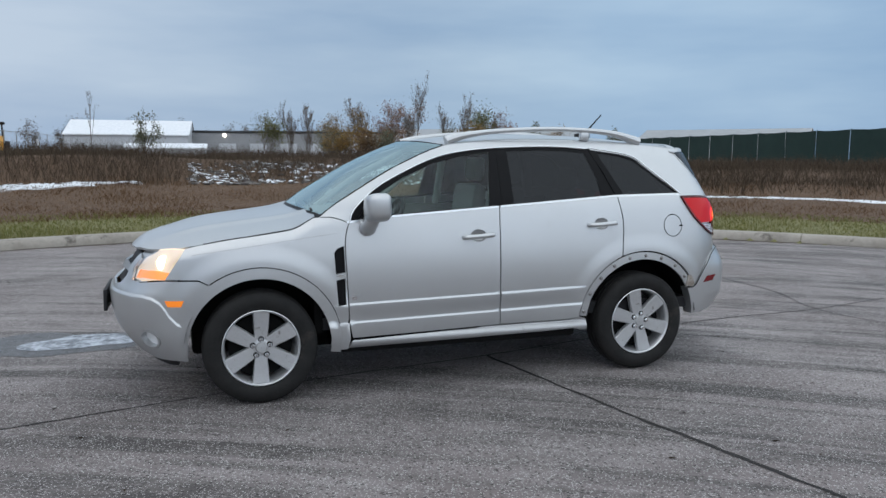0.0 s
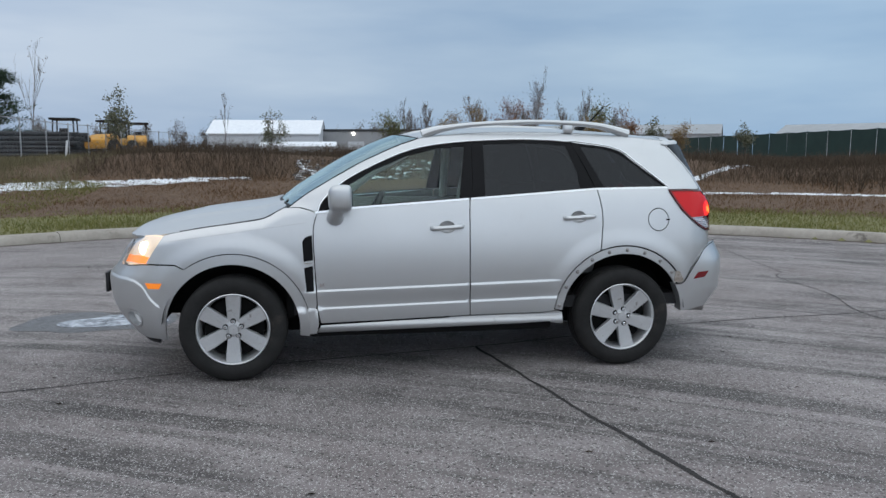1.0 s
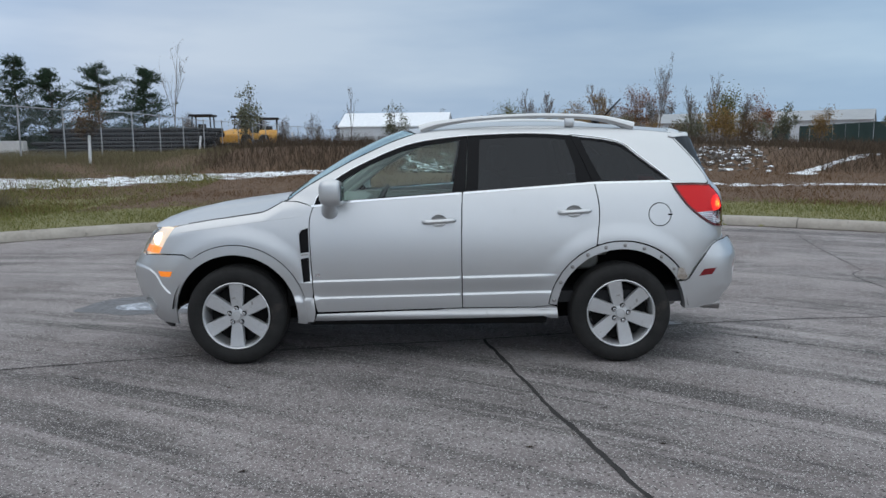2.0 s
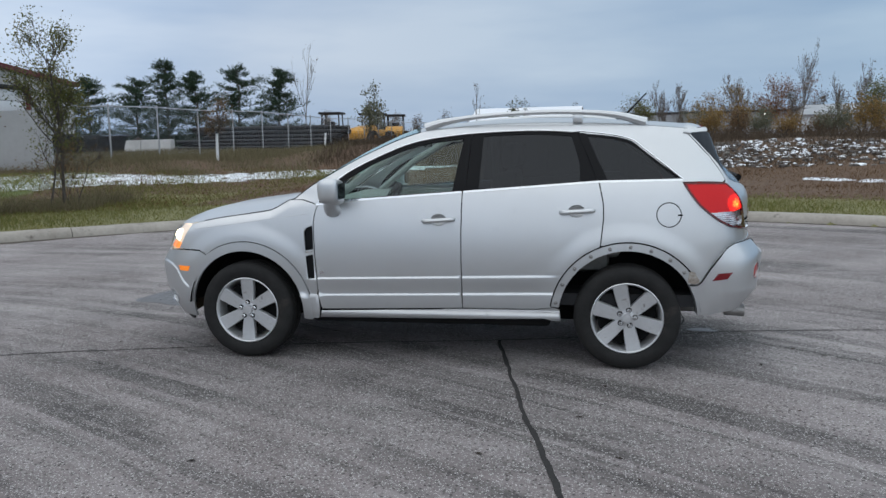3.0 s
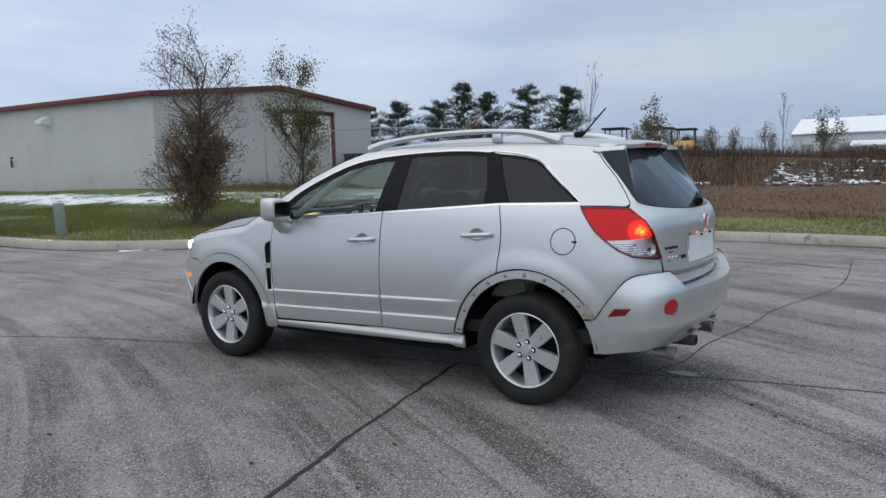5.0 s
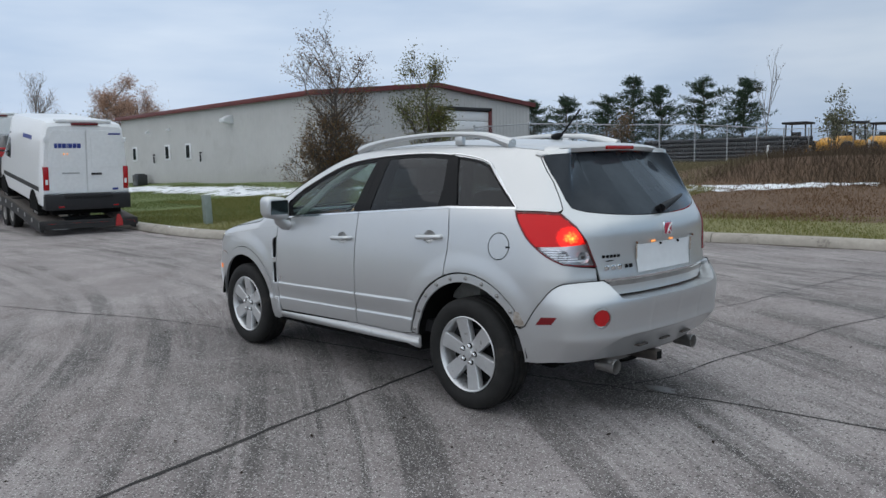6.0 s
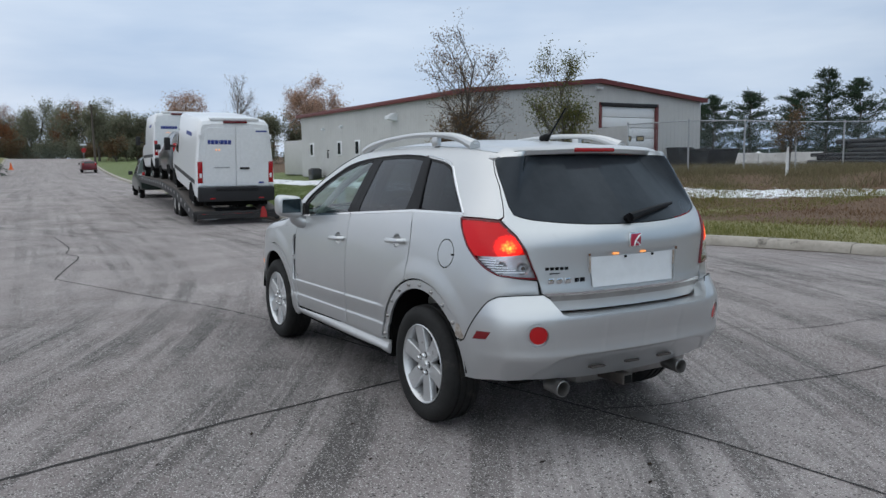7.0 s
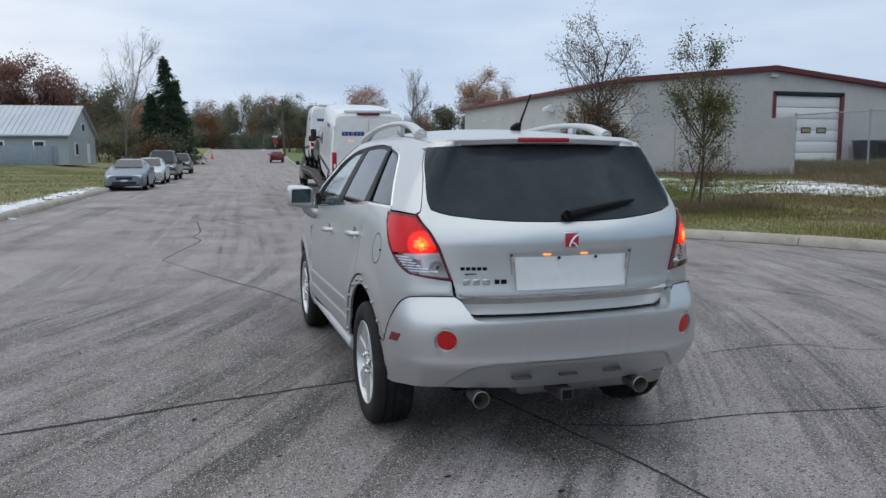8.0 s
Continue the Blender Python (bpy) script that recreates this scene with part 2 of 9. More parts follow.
M["amber"] = glowing("amber_lens", (1.0, 0.26, 0.02, 1), 0.45, (0.75, 0.20, 0.02, 1))
M["amber_lit"] = glowing("amber_lamp", (1.0, 0.24, 0.05, 1), 1.1, (0.8, 0.3, 0.05, 1))
M["bulb"] = glowing("headlamp_bulb", (1.0, 0.83, 0.52, 1), 9.0, (0.9, 0.85, 0.7, 1))
# the bowl's own emission stands in for the bulb's light on it
M["lamp_warm"] = glowing("glowing_headlamp_bowl", (1.0, 0.66, 0.34, 1), 0.55, (0.7, 0.66, 0.6, 1))
M["lamp_chrome"] = plain("lamp_chrome", (0.80, 0.80, 0.81, 1), 0.22, 0.7)
M["lamp_rim"] = plain("dark_red_rim", (0.12, 0.004, 0.008, 1), 0.25, 0, 0.2)
M["lamp_clear"] = plain("pale_lamp_housing", (0.88, 0.89, 0.90, 1), 0.25, 0.0, 0.3)
M["reflector"] = plain("lamp_reflector", (0.75, 0.72, 0.66, 1), 0.25, 0.85)
M["plate_lamp"] = glowing("plate_lamp", (1.0, 0.30, 0.05, 1), 0.8, (0.8, 0.5, 0.2, 1))
M["crimson"] = plain("crimson_badge", (0.38, 0.015, 0.05, 1), 0.3, 0, 0.4)
M["red_paint"] = plain("red_paint", (0.35, 0.015, 0.015, 1), 0.4, 0, 0.3)
M["paint_dark"] = car_paint("dark_grey_paint", (0.045, 0.047, 0.05, 1), 0.5, 0.3)
M["paint_green"] = car_paint("dark_green_paint", (0.03, 0.045, 0.04, 1), 0.5, 0.3)
M["paint_blue"] = car_paint("grey_blue_paint", (0.17, 0.21, 0.26, 1), 0.6, 0.32)
M["paint_silver"] = car_paint("light_silver_paint", (0.50, 0.55, 0.57, 1), 0.6, 0.32)
M["paint_red"] = car_paint("dark_red_paint", (0.13, 0.010, 0.014, 1), 0.4, 0.3)
M["yellow"] = varied("machine_yellow", (0.55, 0.27, 0.03, 1), (0.70, 0.36, 0.05, 1), 0.5, 0, 4, 0, 60, ((0.12, 0.09, 0.06, 1), 3))
# ---------------------------------------------------------------- tools for meshes
def mesh_ob(name, verts, faces, material, parent=None, label="", smooth=True):
    me = bpy.data.meshes.new(name)
    me.from_pydata([tuple(v) for v in verts], [], [tuple(f) for f in faces])
    me.materials.append(material)
    if smooth:
        me.polygons.foreach_set("use_smooth", [True] * len(me.polygons))
    me.update()
    ob = new(name, me)
    ob.parent = parent
    if label:
        ob["label"] = label
    return ob


def part(name, bm, material, parent=None, label="", smooth=True):
    me = bpy.data.meshes.new(name)
    bm.to_mesh(me)
    bm.free()
    me.materials.append(material)
    if smooth:
        me.polygons.foreach_set("use_smooth", [True] * len(me.polygons))
        me.set_sharp_from_angle(angle=radians(35))
    ob = new(name, me)
    ob.parent = parent
    if label:
        ob["label"] = label
    return ob


def empty(name, m=None):
    ob = new(name)
    if m is not None:
        ob.matrix_world = m
    return ob


def box(bm, lo, hi, bevel=0.0, m=None, segments=2):
    """A bevelled box into bm."""
    lo, hi = Vector(lo), Vector(hi)
    c, s = (lo + hi) / 2, hi - lo
    t = Matrix.Translation(c) @ Matrix.Diagonal((*s, 1))
    r = bmesh.ops.create_cube(bm, size=1, matrix=t)
    vs = r["verts"]
    if bevel:
        es = list({e for v in vs for e in v.link_edges})
        r = bmesh.ops.bevel(bm, geom=es, offset=min(bevel, 0.45 * min(s)), segments=segments, affect="EDGES", profile=0.5)
        vs = list({v for f in r["faces"] for v in f.verts} | {v for v in vs if v.is_valid})
    if m is not None:
        bmesh.ops.transform(bm, matrix=m, verts=vs)
    return vs


def boxes(*specs, bevel=0.0):
    bm = bmesh.new()
    for lo, hi in specs:
        box(bm, lo, hi, bevel)
    return bm


def tube(bm, pts, radii, n=8, closed=True):
    """A tapered tube along pts into bm."""
    pts = [Vector(p) for p in pts]
    if not hasattr(radii, "__len__"):
        radii = [radii] * len(pts)
    rings = []
    up = Vector((0, 0, 1))
    for i, p in enumerate(pts):
        d = (pts[min(i + 1, len(pts) - 1)] - pts[max(i - 1, 0)]).normalized()
        a = d.cross(up if abs(d.z) < 0.95 else Vector((1, 0, 0))).normalized()
        b = a.cross(d)
        rings.append([bm.verts.new(p + radii[i] * (a * math.cos(k * math.tau / n) + b * math.sin(k * math.tau / n))) for k in range(n)])
    for r0, r1 in zip(rings, rings[1:]):
        for k in range(n):
            bm.faces.new((r0[k], r0[(k + 1) % n], r1[(k + 1) % n], r1[k]))
    if closed:
        bm.faces.new(rings[0][::-1])
        bm.faces.new(rings[-1])
    return bm


def lathe(bm, profile, n=48, axis="y", centre=(0, 0, 0), close=False):
    """Turns a profile of (radius, along) round an axis."""
    c = Vector(centre)
    rings = []
    for r, a in profile:
        ring = []
        for k in range(n):
            q = k * math.tau / n
            u, v = r * math.cos(q), r * math.sin(q)
            off = {"y": (u, a, v), "x": (a, u, v), "z": (u, v, a)}[axis]
            ring.append(bm.verts.new(c + Vector(off)))
        rings.append(ring)
    for r0, r1 in zip(rings, rings[1:]):
        for k in range(n):
            bm.faces.new((r0[k], r1[k], r1[(k + 1) % n], r0[(k + 1) % n]))
    if close:
        bm.faces.new(rings[0])
        bm.faces.new(rings[-1][::-1])
    return bm


def prism(bm, poly, lo, hi, axis="y"):
    """Extrudes a 2D polygon (of the two other axes, in order) from lo to hi along axis."""
    def at(p, a):
        return {"y": (p[0], a, p[1]), "x": (a, p[0], p[1]), "z": (p[0], p[1], a)}[axis]
    a = [bm.verts.new(at(p, lo)) for p in poly]
    b = [bm.verts.new(at(p, hi)) for p in poly]
    bm.faces.new(a)
    bm.faces.new(b[::-1])
    for i in range(len(poly)):
        j = (i + 1) % len(poly)
        bm.faces.new((a[j], a[i], b[i], b[j]))
    bmesh.ops.recalc_face_normals(bm, faces=bm.faces[:])
    return bm


def spline(pts, step=0.03):
    """A smooth curve (Catmull-Rom) through 2D points, as a dense list."""
    pts = [np.array(p, float) for p in pts]
    out = []
    for i in range(len(pts) - 1):
        p0 = pts[i - 1] if i else 2 * pts[0] - pts[1]
        p1, p2 = pts[i], pts[i + 1]
        p3 = pts[i + 2] if i + 2 < len(pts) else 2 * pts[-1] - pts[-2]
        n = max(1, int(np.linalg.norm(p2 - p1) / step))
        for k in range(n):
            t = k / n
            out.append(0.5 * (2 * p1 + (p2 - p0) * t + (2 * p0 - 5 * p1 + 4 * p2 - p3) * t * t + (3 * p1 - p0 - 3 * p2 + p3) * t ** 3))
    out.append(pts[-1])
    return [tuple(p) for p in out]


def line(pts, step=0.03):
    """Straight runs between 2D points, cut into short steps."""
    out = []
    for a, b in zip(pts, pts[1:]):
        a, b = np.array(a, float), np.array(b, float)
        n = max(1, int(np.linalg.norm(b - a) / step))
        out += [tuple(a + (b - a) * k / n) for k in range(n)]
    return out + [tuple(pts[-1])]


def inside(poly, pts):
    """Which of the points lie inside the polygon."""
    poly, pts = np.array(poly), np.array(pts)
    x, y = pts[:, 0], pts[:, 1]
    r = np.zeros(len(pts), bool)
    j = len(poly) - 1
    for i in range(len(poly)):
        xi, yi, xj, yj = *poly[i], *poly[j]
        if yi != yj:
            r ^= ((yi > y) != (yj > y)) & (x < (xj - xi) * (y - yi) / (yj - yi) + xi)
        j = i
    return r


def shrink(poly, by):
    """The polygon moved inwards by a small distance."""
    p = np.array(poly)
    area = 0.5 * np.sum(p[:, 0] * np.roll(p[:, 1], -1) - np.roll(p[:, 0], -1) * p[:, 1])
    e = np.roll(p, -1, 0) - p
    e /= np.maximum(np.linalg.norm(e, axis=1, keepdims=True), 1e-9)
    n = np.stack([-e[:, 1], e[:, 0]], 1) * (1 if area > 0 else -1)
    v = n + np.roll(n, 1, 0)
    v /= np.maximum((v * v).sum(1, keepdims=True) / 2, 0.35)
    return [tuple(q) for q in p + v * by]


def clean(poly):
    out = []
    for p in poly:
        if not out or math.dist(p, out[-1]) > 1e-4:
            out.append(tuple(p))
    if math.dist(out[0], out[-1]) < 1e-4:
        out.pop()
    return out


def panel(name, poly, place, material, parent, label="", holes=(), gap=0.0025, thick=0.014, grid=0.035, roll=0.002, flip=False):
    """A sheet-metal panel: the 2D outline, filled by a fine grid, laid on the surface place(u, v) -> xyz,
    with its rim rolled in by its thickness. place works on arrays."""
    from_poly = shrink(clean(poly), gap)
    rings = [from_poly] + [shrink(clean(h), -gap)[::-1] for h in holes]
    pts, edges = [], []
    for ring in rings:
        k = len(pts)
        pts += ring
        edges += [(k + i, k + (i + 1) % len(ring)) for i in range(len(ring))]
    rim = len(pts)
    p = np.array(from_poly)
    ga, gb = grid if isinstance(grid, tuple) else (grid, grid)
    grid = min(ga, gb)
    g = np.stack(np.meshgrid(np.arange(p[:, 0].min() + ga * 0.37, p[:, 0].max(), ga), np.arange(p[:, 1].min() + gb * 0.41, p[:, 1].max(), gb)), -1).reshape(-1, 2)
    if len(g):
        keep = inside(shrink(from_poly, grid * 0.3), g)
        for h in rings[1:]:
            keep &= ~inside(shrink(h, -grid * 0.3), g)
        g = g[keep]
    from mathutils.geometry import delaunay_2d_cdt
    co, _, tris, _, _, _ = delaunay_2d_cdt([Vector(q) for q in pts] + [Vector(q) for q in g], edges, [], 0, 1e-6)
    co = np.array([tuple(c) for c in co])
    tris = np.array([t for t in tris if len(t) == 3])
    mid = co[tris].mean(1)
    keep = inside(from_poly, mid)
    for h in rings[1:]:
        keep &= ~inside(h, mid)
    tris = tris[keep]
    e = 1e-3
    xyz = place(co[:, 0], co[:, 1])
    du = place(co[:, 0] + e, co[:, 1]) - place(co[:, 0] - e, co[:, 1])
    dv = place(co[:, 0], co[:, 1] + e) - place(co[:, 0], co[:, 1] - e)
    n = np.cross(du, dv)
    n /= np.maximum(np.linalg.norm(n, axis=1, keepdims=True), 1e-12)
    if flip:
        n = -n
    count = {}
    for t in tris:
        for a, b in ((0, 1), (1, 2), (2, 0)):
            count[(t[a], t[b])] = 1
    border = [(a, b) for a, b in count if (b, a) not in count]
    on = sorted({v for ab in border for v in ab})
    xyz = xyz.copy()
    xyz[on] -= n[on] * roll
    back = {v: len(xyz) + i for i, v in enumerate(on)}
    allv = np.vstack([xyz, xyz[on] - n[on] * thick])
    faces = [tuple(t[::-1]) if flip else tuple(t) for t in tris]
    sides = [(b, a, back[a], back[b]) if not flip else (a, b, back[b], back[a]) for a, b in border]
    me = bpy.data.meshes.new(name)
    me.from_pydata([tuple(v) for v in allv], [], faces + sides)
    me.materials.append(material)
    me.polygons.foreach_set("use_smooth", [True] * len(faces) + [False] * len(sides))
    me.update()
    me.set_sharp_from_angle(angle=radians(50))
    corner = np.zeros((len(me.loops), 3), np.float32)
    vi = np.empty(len(me.loops), np.int32)
    me.loops.foreach_get("vertex_index", vi)
    front = len(faces) * 3
    corner[:front] = n[vi[:front]]
    me.normals_split_custom_set([tuple(c) for c in corner])
    ob = new(name, me)
    ob.parent = parent
    if label:
        ob["label"] = label
    return ob


def both(name, poly, place, material, parent, label="", **kw):
    """A panel on the left side and its mirror image on the right."""
    a = panel(name, poly, place, material, parent, label, **kw)
    def mirrored(u, v):
        q = place(u, v).copy()
        q[:, 1] *= -1
        return q
    kw["flip"] = not kw.get("flip", False)
    b = panel(name, poly, mirrored, material, parent, label, **kw)
    return a, b


def arc(cx, cz, r, a0, a1, n=28):
    return [(cx + r * math.cos(radians(a0 + (a1 - a0) * i / n)), cz + r * math.sin(radians(a0 + (a1 - a0) * i / n))) for i in range(n + 1)]


def smooth01(x, a, b):
    t = np.clip((x - a) / (b - a), 0, 1)
    return t * t * (3 - 2 * t)
# ---------------------------------------------------------------- the turning circle at the road's end
BULB, RADIUS = (0.47, -1.87), 11.25


def road_distance(x, y):
    """Metres outside the asphalt's edge; negative on the asphalt."""
    x, y = np.asarray(x, float), np.asarray(y, float)
    a = np.hypot(x - BULB[0], y - BULB[1]) - RADIUS
    top = 3.65 - 0.042 * (x + 15) - 0.030 * np.minimum(x + 15, 0)
    low = -6.35 - 0.042 * (x + 15)
    b = np.maximum(np.maximum(y - top, low - y), x + 2.0)
    h = np.clip(0.5 + 0.5 * (b - a) / 2.6, 0, 1)
    return b * (1 - h) + a * h - 2.6 * h * (1 - h)


def rise(x):
    """The far road climbs gently towards the woods."""
    return 0.0002 * np.clip(-50.0 - np.asarray(x, float), 0, 125) ** 2


def wavy(x, y, s):
    return np.sin(x * 1.3 / s + 1.7 * np.sin(y * 0.9 / s)) * np.cos(y * 1.1 / s + 1.3 * np.sin(x * 0.7 / s))


def land(x, y):
    """Height of the ground outside the road."""
    x, y = np.asarray(x, float), np.asarray(y, float)
    d = road_distance(x, y)
    h = 0.13 + 0.018 * np.clip(d, 0, 12) + 0.75 * smooth01(d, 7.0, 18)
    h = h + smooth01(d, 2, 8) * (0.05 * wavy(x, y, 1.9) + 0.07 * wavy(x, y, 5.3))
    mound = smooth01(d, 11.5, 16) * (1 - smooth01(d, 22, 34)) * smooth01(x + 0.12 * (y - 20), -12, -7) * (1 - smooth01(x, 10, 17))
    h = h + mound * (0.36 + 0.10 * wavy(x, y, 2.7))
    return np.where(d < 0.12, rise(x) - 0.09, np.maximum(h, rise(x) + 0.13))


def edge_y(x, sign):
    """Where the road's edge lies at x, on the upper (1) or lower (-1) side."""
    mid = -1.35 - 0.042 * (min(x, -10) + 15)
    lo, hi = mid, mid + sign * 14
    for _ in range(50):
        m = (lo + hi) / 2
        if road_distance(x, m) > 0:
            hi = m
        else:
            lo = m
    return lo


def edge_at(angle):
    lo, hi = 2.0, 40.0
    for _ in range(50):
        m = (lo + hi) / 2
        if road_distance(BULB[0] + m * math.cos(angle), BULB[1] + m * math.sin(angle)) > 0:
            hi = m
        else:
            lo = m
    return (BULB[0] + lo * math.cos(angle), BULB[1] + lo * math.sin(angle))


FAR_X = -172.0
upper = [(x, edge_y(x, 1)) for x in np.concatenate([np.linspace(FAR_X, -40, 30), np.arange(-38, -9.9, 0.5)])]
start, stop = math.atan2(upper[-1][1] - BULB[1], upper[-1][0] - BULB[0]), None
lower = [(x, edge_y(x, -1)) for x in np.concatenate([np.arange(-10, -38, -0.5), np.linspace(-40, FAR_X, 30)])]
stop = math.atan2(lower[0][1] - BULB[1], lower[0][0] - BULB[0])
bulb_edge = [edge_at(a) for a in np.linspace(start, stop, 150)[1:-1]]
EDGE = np.array(upper + bulb_edge + lower)
tan = np.gradient(EDGE, axis=0)
tan /= np.linalg.norm(tan, axis=1, keepdims=True)
OUT = np.stack([-tan[:, 1], tan[:, 0]], 1)
RUN = np.concatenate([[0], np.cumsum(np.linalg.norm(np.diff(EDGE, axis=0), axis=1))])


def edge_point(s, d):
    """The point s metres along the road's edge, d metres outside it."""
    p = np.array([np.interp(s, RUN, EDGE[:, 0]), np.interp(s, RUN, EDGE[:, 1])])
    n = np.array([np.interp(s, RUN, OUT[:, 0]), np.interp(s, RUN, OUT[:, 1])])
    return p + d * n / np.linalg.norm(n)


# asphalt
ma = Mat("weathered_asphalt", 0.9)
P = ma.pos()
px, py, pz = ma.sep(P)
# tyre tracks sweep round the circle in several sets, and run straight along the road
def tracks(cx, cy, freq, seed, lo, hi):
    ux, uy = ma.math("SUBTRACT", px, cx), ma.math("SUBTRACT", py, cy)
    r = ma.math("SQRT", ma.math("ADD", ma.math("MULTIPLY", ux, ux), ma.math("MULTIPLY", uy, uy)))
    a = ma.math("MULTIPLY", ma.math("ARCTAN2", uy, ux), 1.4)
    band = ma.step(ma.noise(1.0, 4, 0.62, ma.comb(ma.math("MULTIPLY", r, freq), a, seed), 0.10), lo, hi)
    gaps = ma.step(ma.noise(0.55, 6, 0.65, ma.comb(px, py, seed + 4), 0.6), 0.38, 0.58)
    tread = ma.math("ADD", 0.45, ma.math("MULTIPLY", ma.noise(1.0, 2, 0.6, ma.comb(ma.math("MULTIPLY", r, 24.0), a, seed + 8)), 0.95))
    return ma.math("MULTIPLY", ma.math("MULTIPLY", ma.math("MULTIPLY", band, gaps), tread), ma.step(r, 4.5, 6.5))


runs = ma.noise(1.0, 4, 0.62, ma.comb(ma.math("MULTIPLY", px, 0.06), ma.math("MULTIPLY", ma.math("ADD", py, ma.math("MULTIPLY", px, 0.05)), 2.6), 1.0), 0.3)
stains = ma.noise(0.55, 6, 0.62, P, 0.4)
stones = ma.voronoi(120, P)
stone_tone = ma.voronoi(120, P, "Color")
grit = ma.noise(320, 2, 0.6, P)
base = ma.ramp(stains, [(0.30, (0.212, 0.183, 0.179, 1)), (0.50, (0.305, 0.272, 0.268, 1)), (0.72, (0.400, 0.364, 0.358, 1))])
east = ma.step(px, -6.0, -1.5)
near_set = ma.math("ADD", ma.math("MULTIPLY", tracks(1.5, 3.5, 4.6, 3.0, 0.49, 0.60), 0.5), tracks(-8.8, -16.4, 4.2, 17.0, 0.49, 0.60))
wide_set = ma.math("ADD", tracks(BULB[0], BULB[1], 3.8, 31.0, 0.49, 0.57), tracks(-14.0, -26.0, 4.2, 47.0, 0.50, 0.57))
worn = ma.step(ma.noise(0.5, 7, 0.68, ma.comb(ma.math("MULTIPLY", px, 0.6), py, 21.0), 0.9), 0.42, 0.66)
streak3 = ma.math("MULTIPLY", ma.math("MULTIPLY", ma.step(runs, 0.44, 0.62), ma.math("ADD", 0.25, ma.math("MULTIPLY", worn, 1.1))), ma.math("SUBTRACT", 1.0, ma.math("MULTIPLY", east, 0.75)))
dark = ma.math("ADD", ma.math("MULTIPLY", ma.math("ADD", near_set, ma.math("MULTIPLY", wide_set, 0.8)), ma.math("MULTIPLY", east, 0.52)), ma.math("MULTIPLY", streak3, 0.52))
# single tyre marks that cross the circle in long arcs
mx_, my_ = ma.math("ADD", px, 8.8), ma.math("ADD", py, 16.4)
mr = ma.math("SQRT", ma.math("ADD", ma.math("MULTIPLY", mx_, mx_), ma.math("MULTIPLY", my_, my_)))
ma_ = ma.math("MULTIPLY", ma.math("ARCTAN2", my_, mx_), 90.0)
mr = ma.math("ADD", mr, ma.math("MULTIPLY", ma.noise(0.35, 2, 0.5, P), 0.25))
marks_ = None
for r0, w0 in ((15.72, 0.9), (16.07, 1.0), (16.9, 0.35), (17.35, 0.5), (17.87, 0.75), (18.19, 0.8), (18.75, 0.6), (19.1, 0.6), (19.9, 0.5), (14.6, 0.5)):
    one = ma.math("MULTIPLY", ma.step(ma.math("ABSOLUTE", ma.math("SUBTRACT", mr, r0)), 0.13, 0.07), w0)
    marks_ = one if marks_ is None else ma.math("MAXIMUM", marks_, one)
lugs = ma.noise(1.0, 3, 0.6, ma.comb(ma.math("MULTIPLY", mr, 38.0), ma_, 5.0))
worn_off = ma.step(ma.noise(0.5, 5, 0.6, P, 0.5), 0.36, 0.60)
marks_ = ma.math("MULTIPLY", ma.math("MULTIPLY", marks_, worn_off), ma.math("ADD", 0.12, ma.math("MULTIPLY", lugs, 0.85)))
dark = ma.math("ADD", dark, ma.math("MULTIPLY", marks_, 0.75))
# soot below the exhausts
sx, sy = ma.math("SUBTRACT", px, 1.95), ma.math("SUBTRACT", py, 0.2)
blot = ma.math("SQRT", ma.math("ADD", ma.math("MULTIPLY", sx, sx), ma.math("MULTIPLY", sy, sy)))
soot_shade = ma.math("MULTIPLY", ma.step(ma.math("ADD", blot, ma.math("MULTIPLY", stains, 0.5)), 0.95, 0.35), 0.95)
# an old damp and oily patch round the standing car, with shade painted in
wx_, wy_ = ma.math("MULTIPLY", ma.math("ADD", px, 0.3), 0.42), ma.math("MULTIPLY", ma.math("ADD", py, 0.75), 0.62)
oil_shade = ma.math("ADD", ma.math("SQRT", ma.math("ADD", ma.math("MULTIPLY", wx_, wx_), ma.math("MULTIPLY", wy_, wy_))), ma.math("MULTIPLY", stains, 0.9))
soot_shade = ma.math("ADD", soot_shade, ma.math("MULTIPLY", ma.step(oil_shade, 1.75, 0.85), 0.24))
dark = ma.math("MINIMUM", ma.math("ADD", dark, soot_shade), 0.88)
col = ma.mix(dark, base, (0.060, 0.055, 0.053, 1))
sep_c = ma.t.nodes.new("ShaderNodeSeparateColor")
ma.t.links.new(stone_tone, sep_c.inputs[0])
pale = ma.math("MULTIPLY", ma.step(sep_c.outputs[0], 0.60, 0.85), ma.step(stones, 0.60, 0.30))
col = ma.mix(ma.math("MULTIPLY", pale, 0.85), col, (0.66, 0.64, 0.62, 1))
pebble = ma.voronoi(58, P)
ptone = ma.t.nodes.new("ShaderNodeSeparateColor")
ma.t.links.new(ma.voronoi(58, P, "Color"), ptone.inputs[0])
pits = ma.math("MULTIPLY", ma.step(ptone.outputs[1], 0.62, 0.85), ma.step(pebble, 0.55, 0.30))
col = ma.mix(ma.math("MULTIPLY", pits, 0.85), col, (0.045, 0.041, 0.039, 1))
chips = ma.math("MULTIPLY", ma.step(ptone.outputs[0], 0.80, 0.95), ma.step(pebble, 0.45, 0.25))
col = ma.mix(ma.math("MULTIPLY", chips, 0.6), col, (0.40, 0.38, 0.36, 1))
col = ma.mix(ma.math("MULTIPLY", ma.step(grit, 0.58, 0.72), 0.40), col, (0.05, 0.048, 0.048, 1))
damp = ma.step(ma.noise(0.8, 5, 0.6, P, 0.5), 0.62, 0.74)
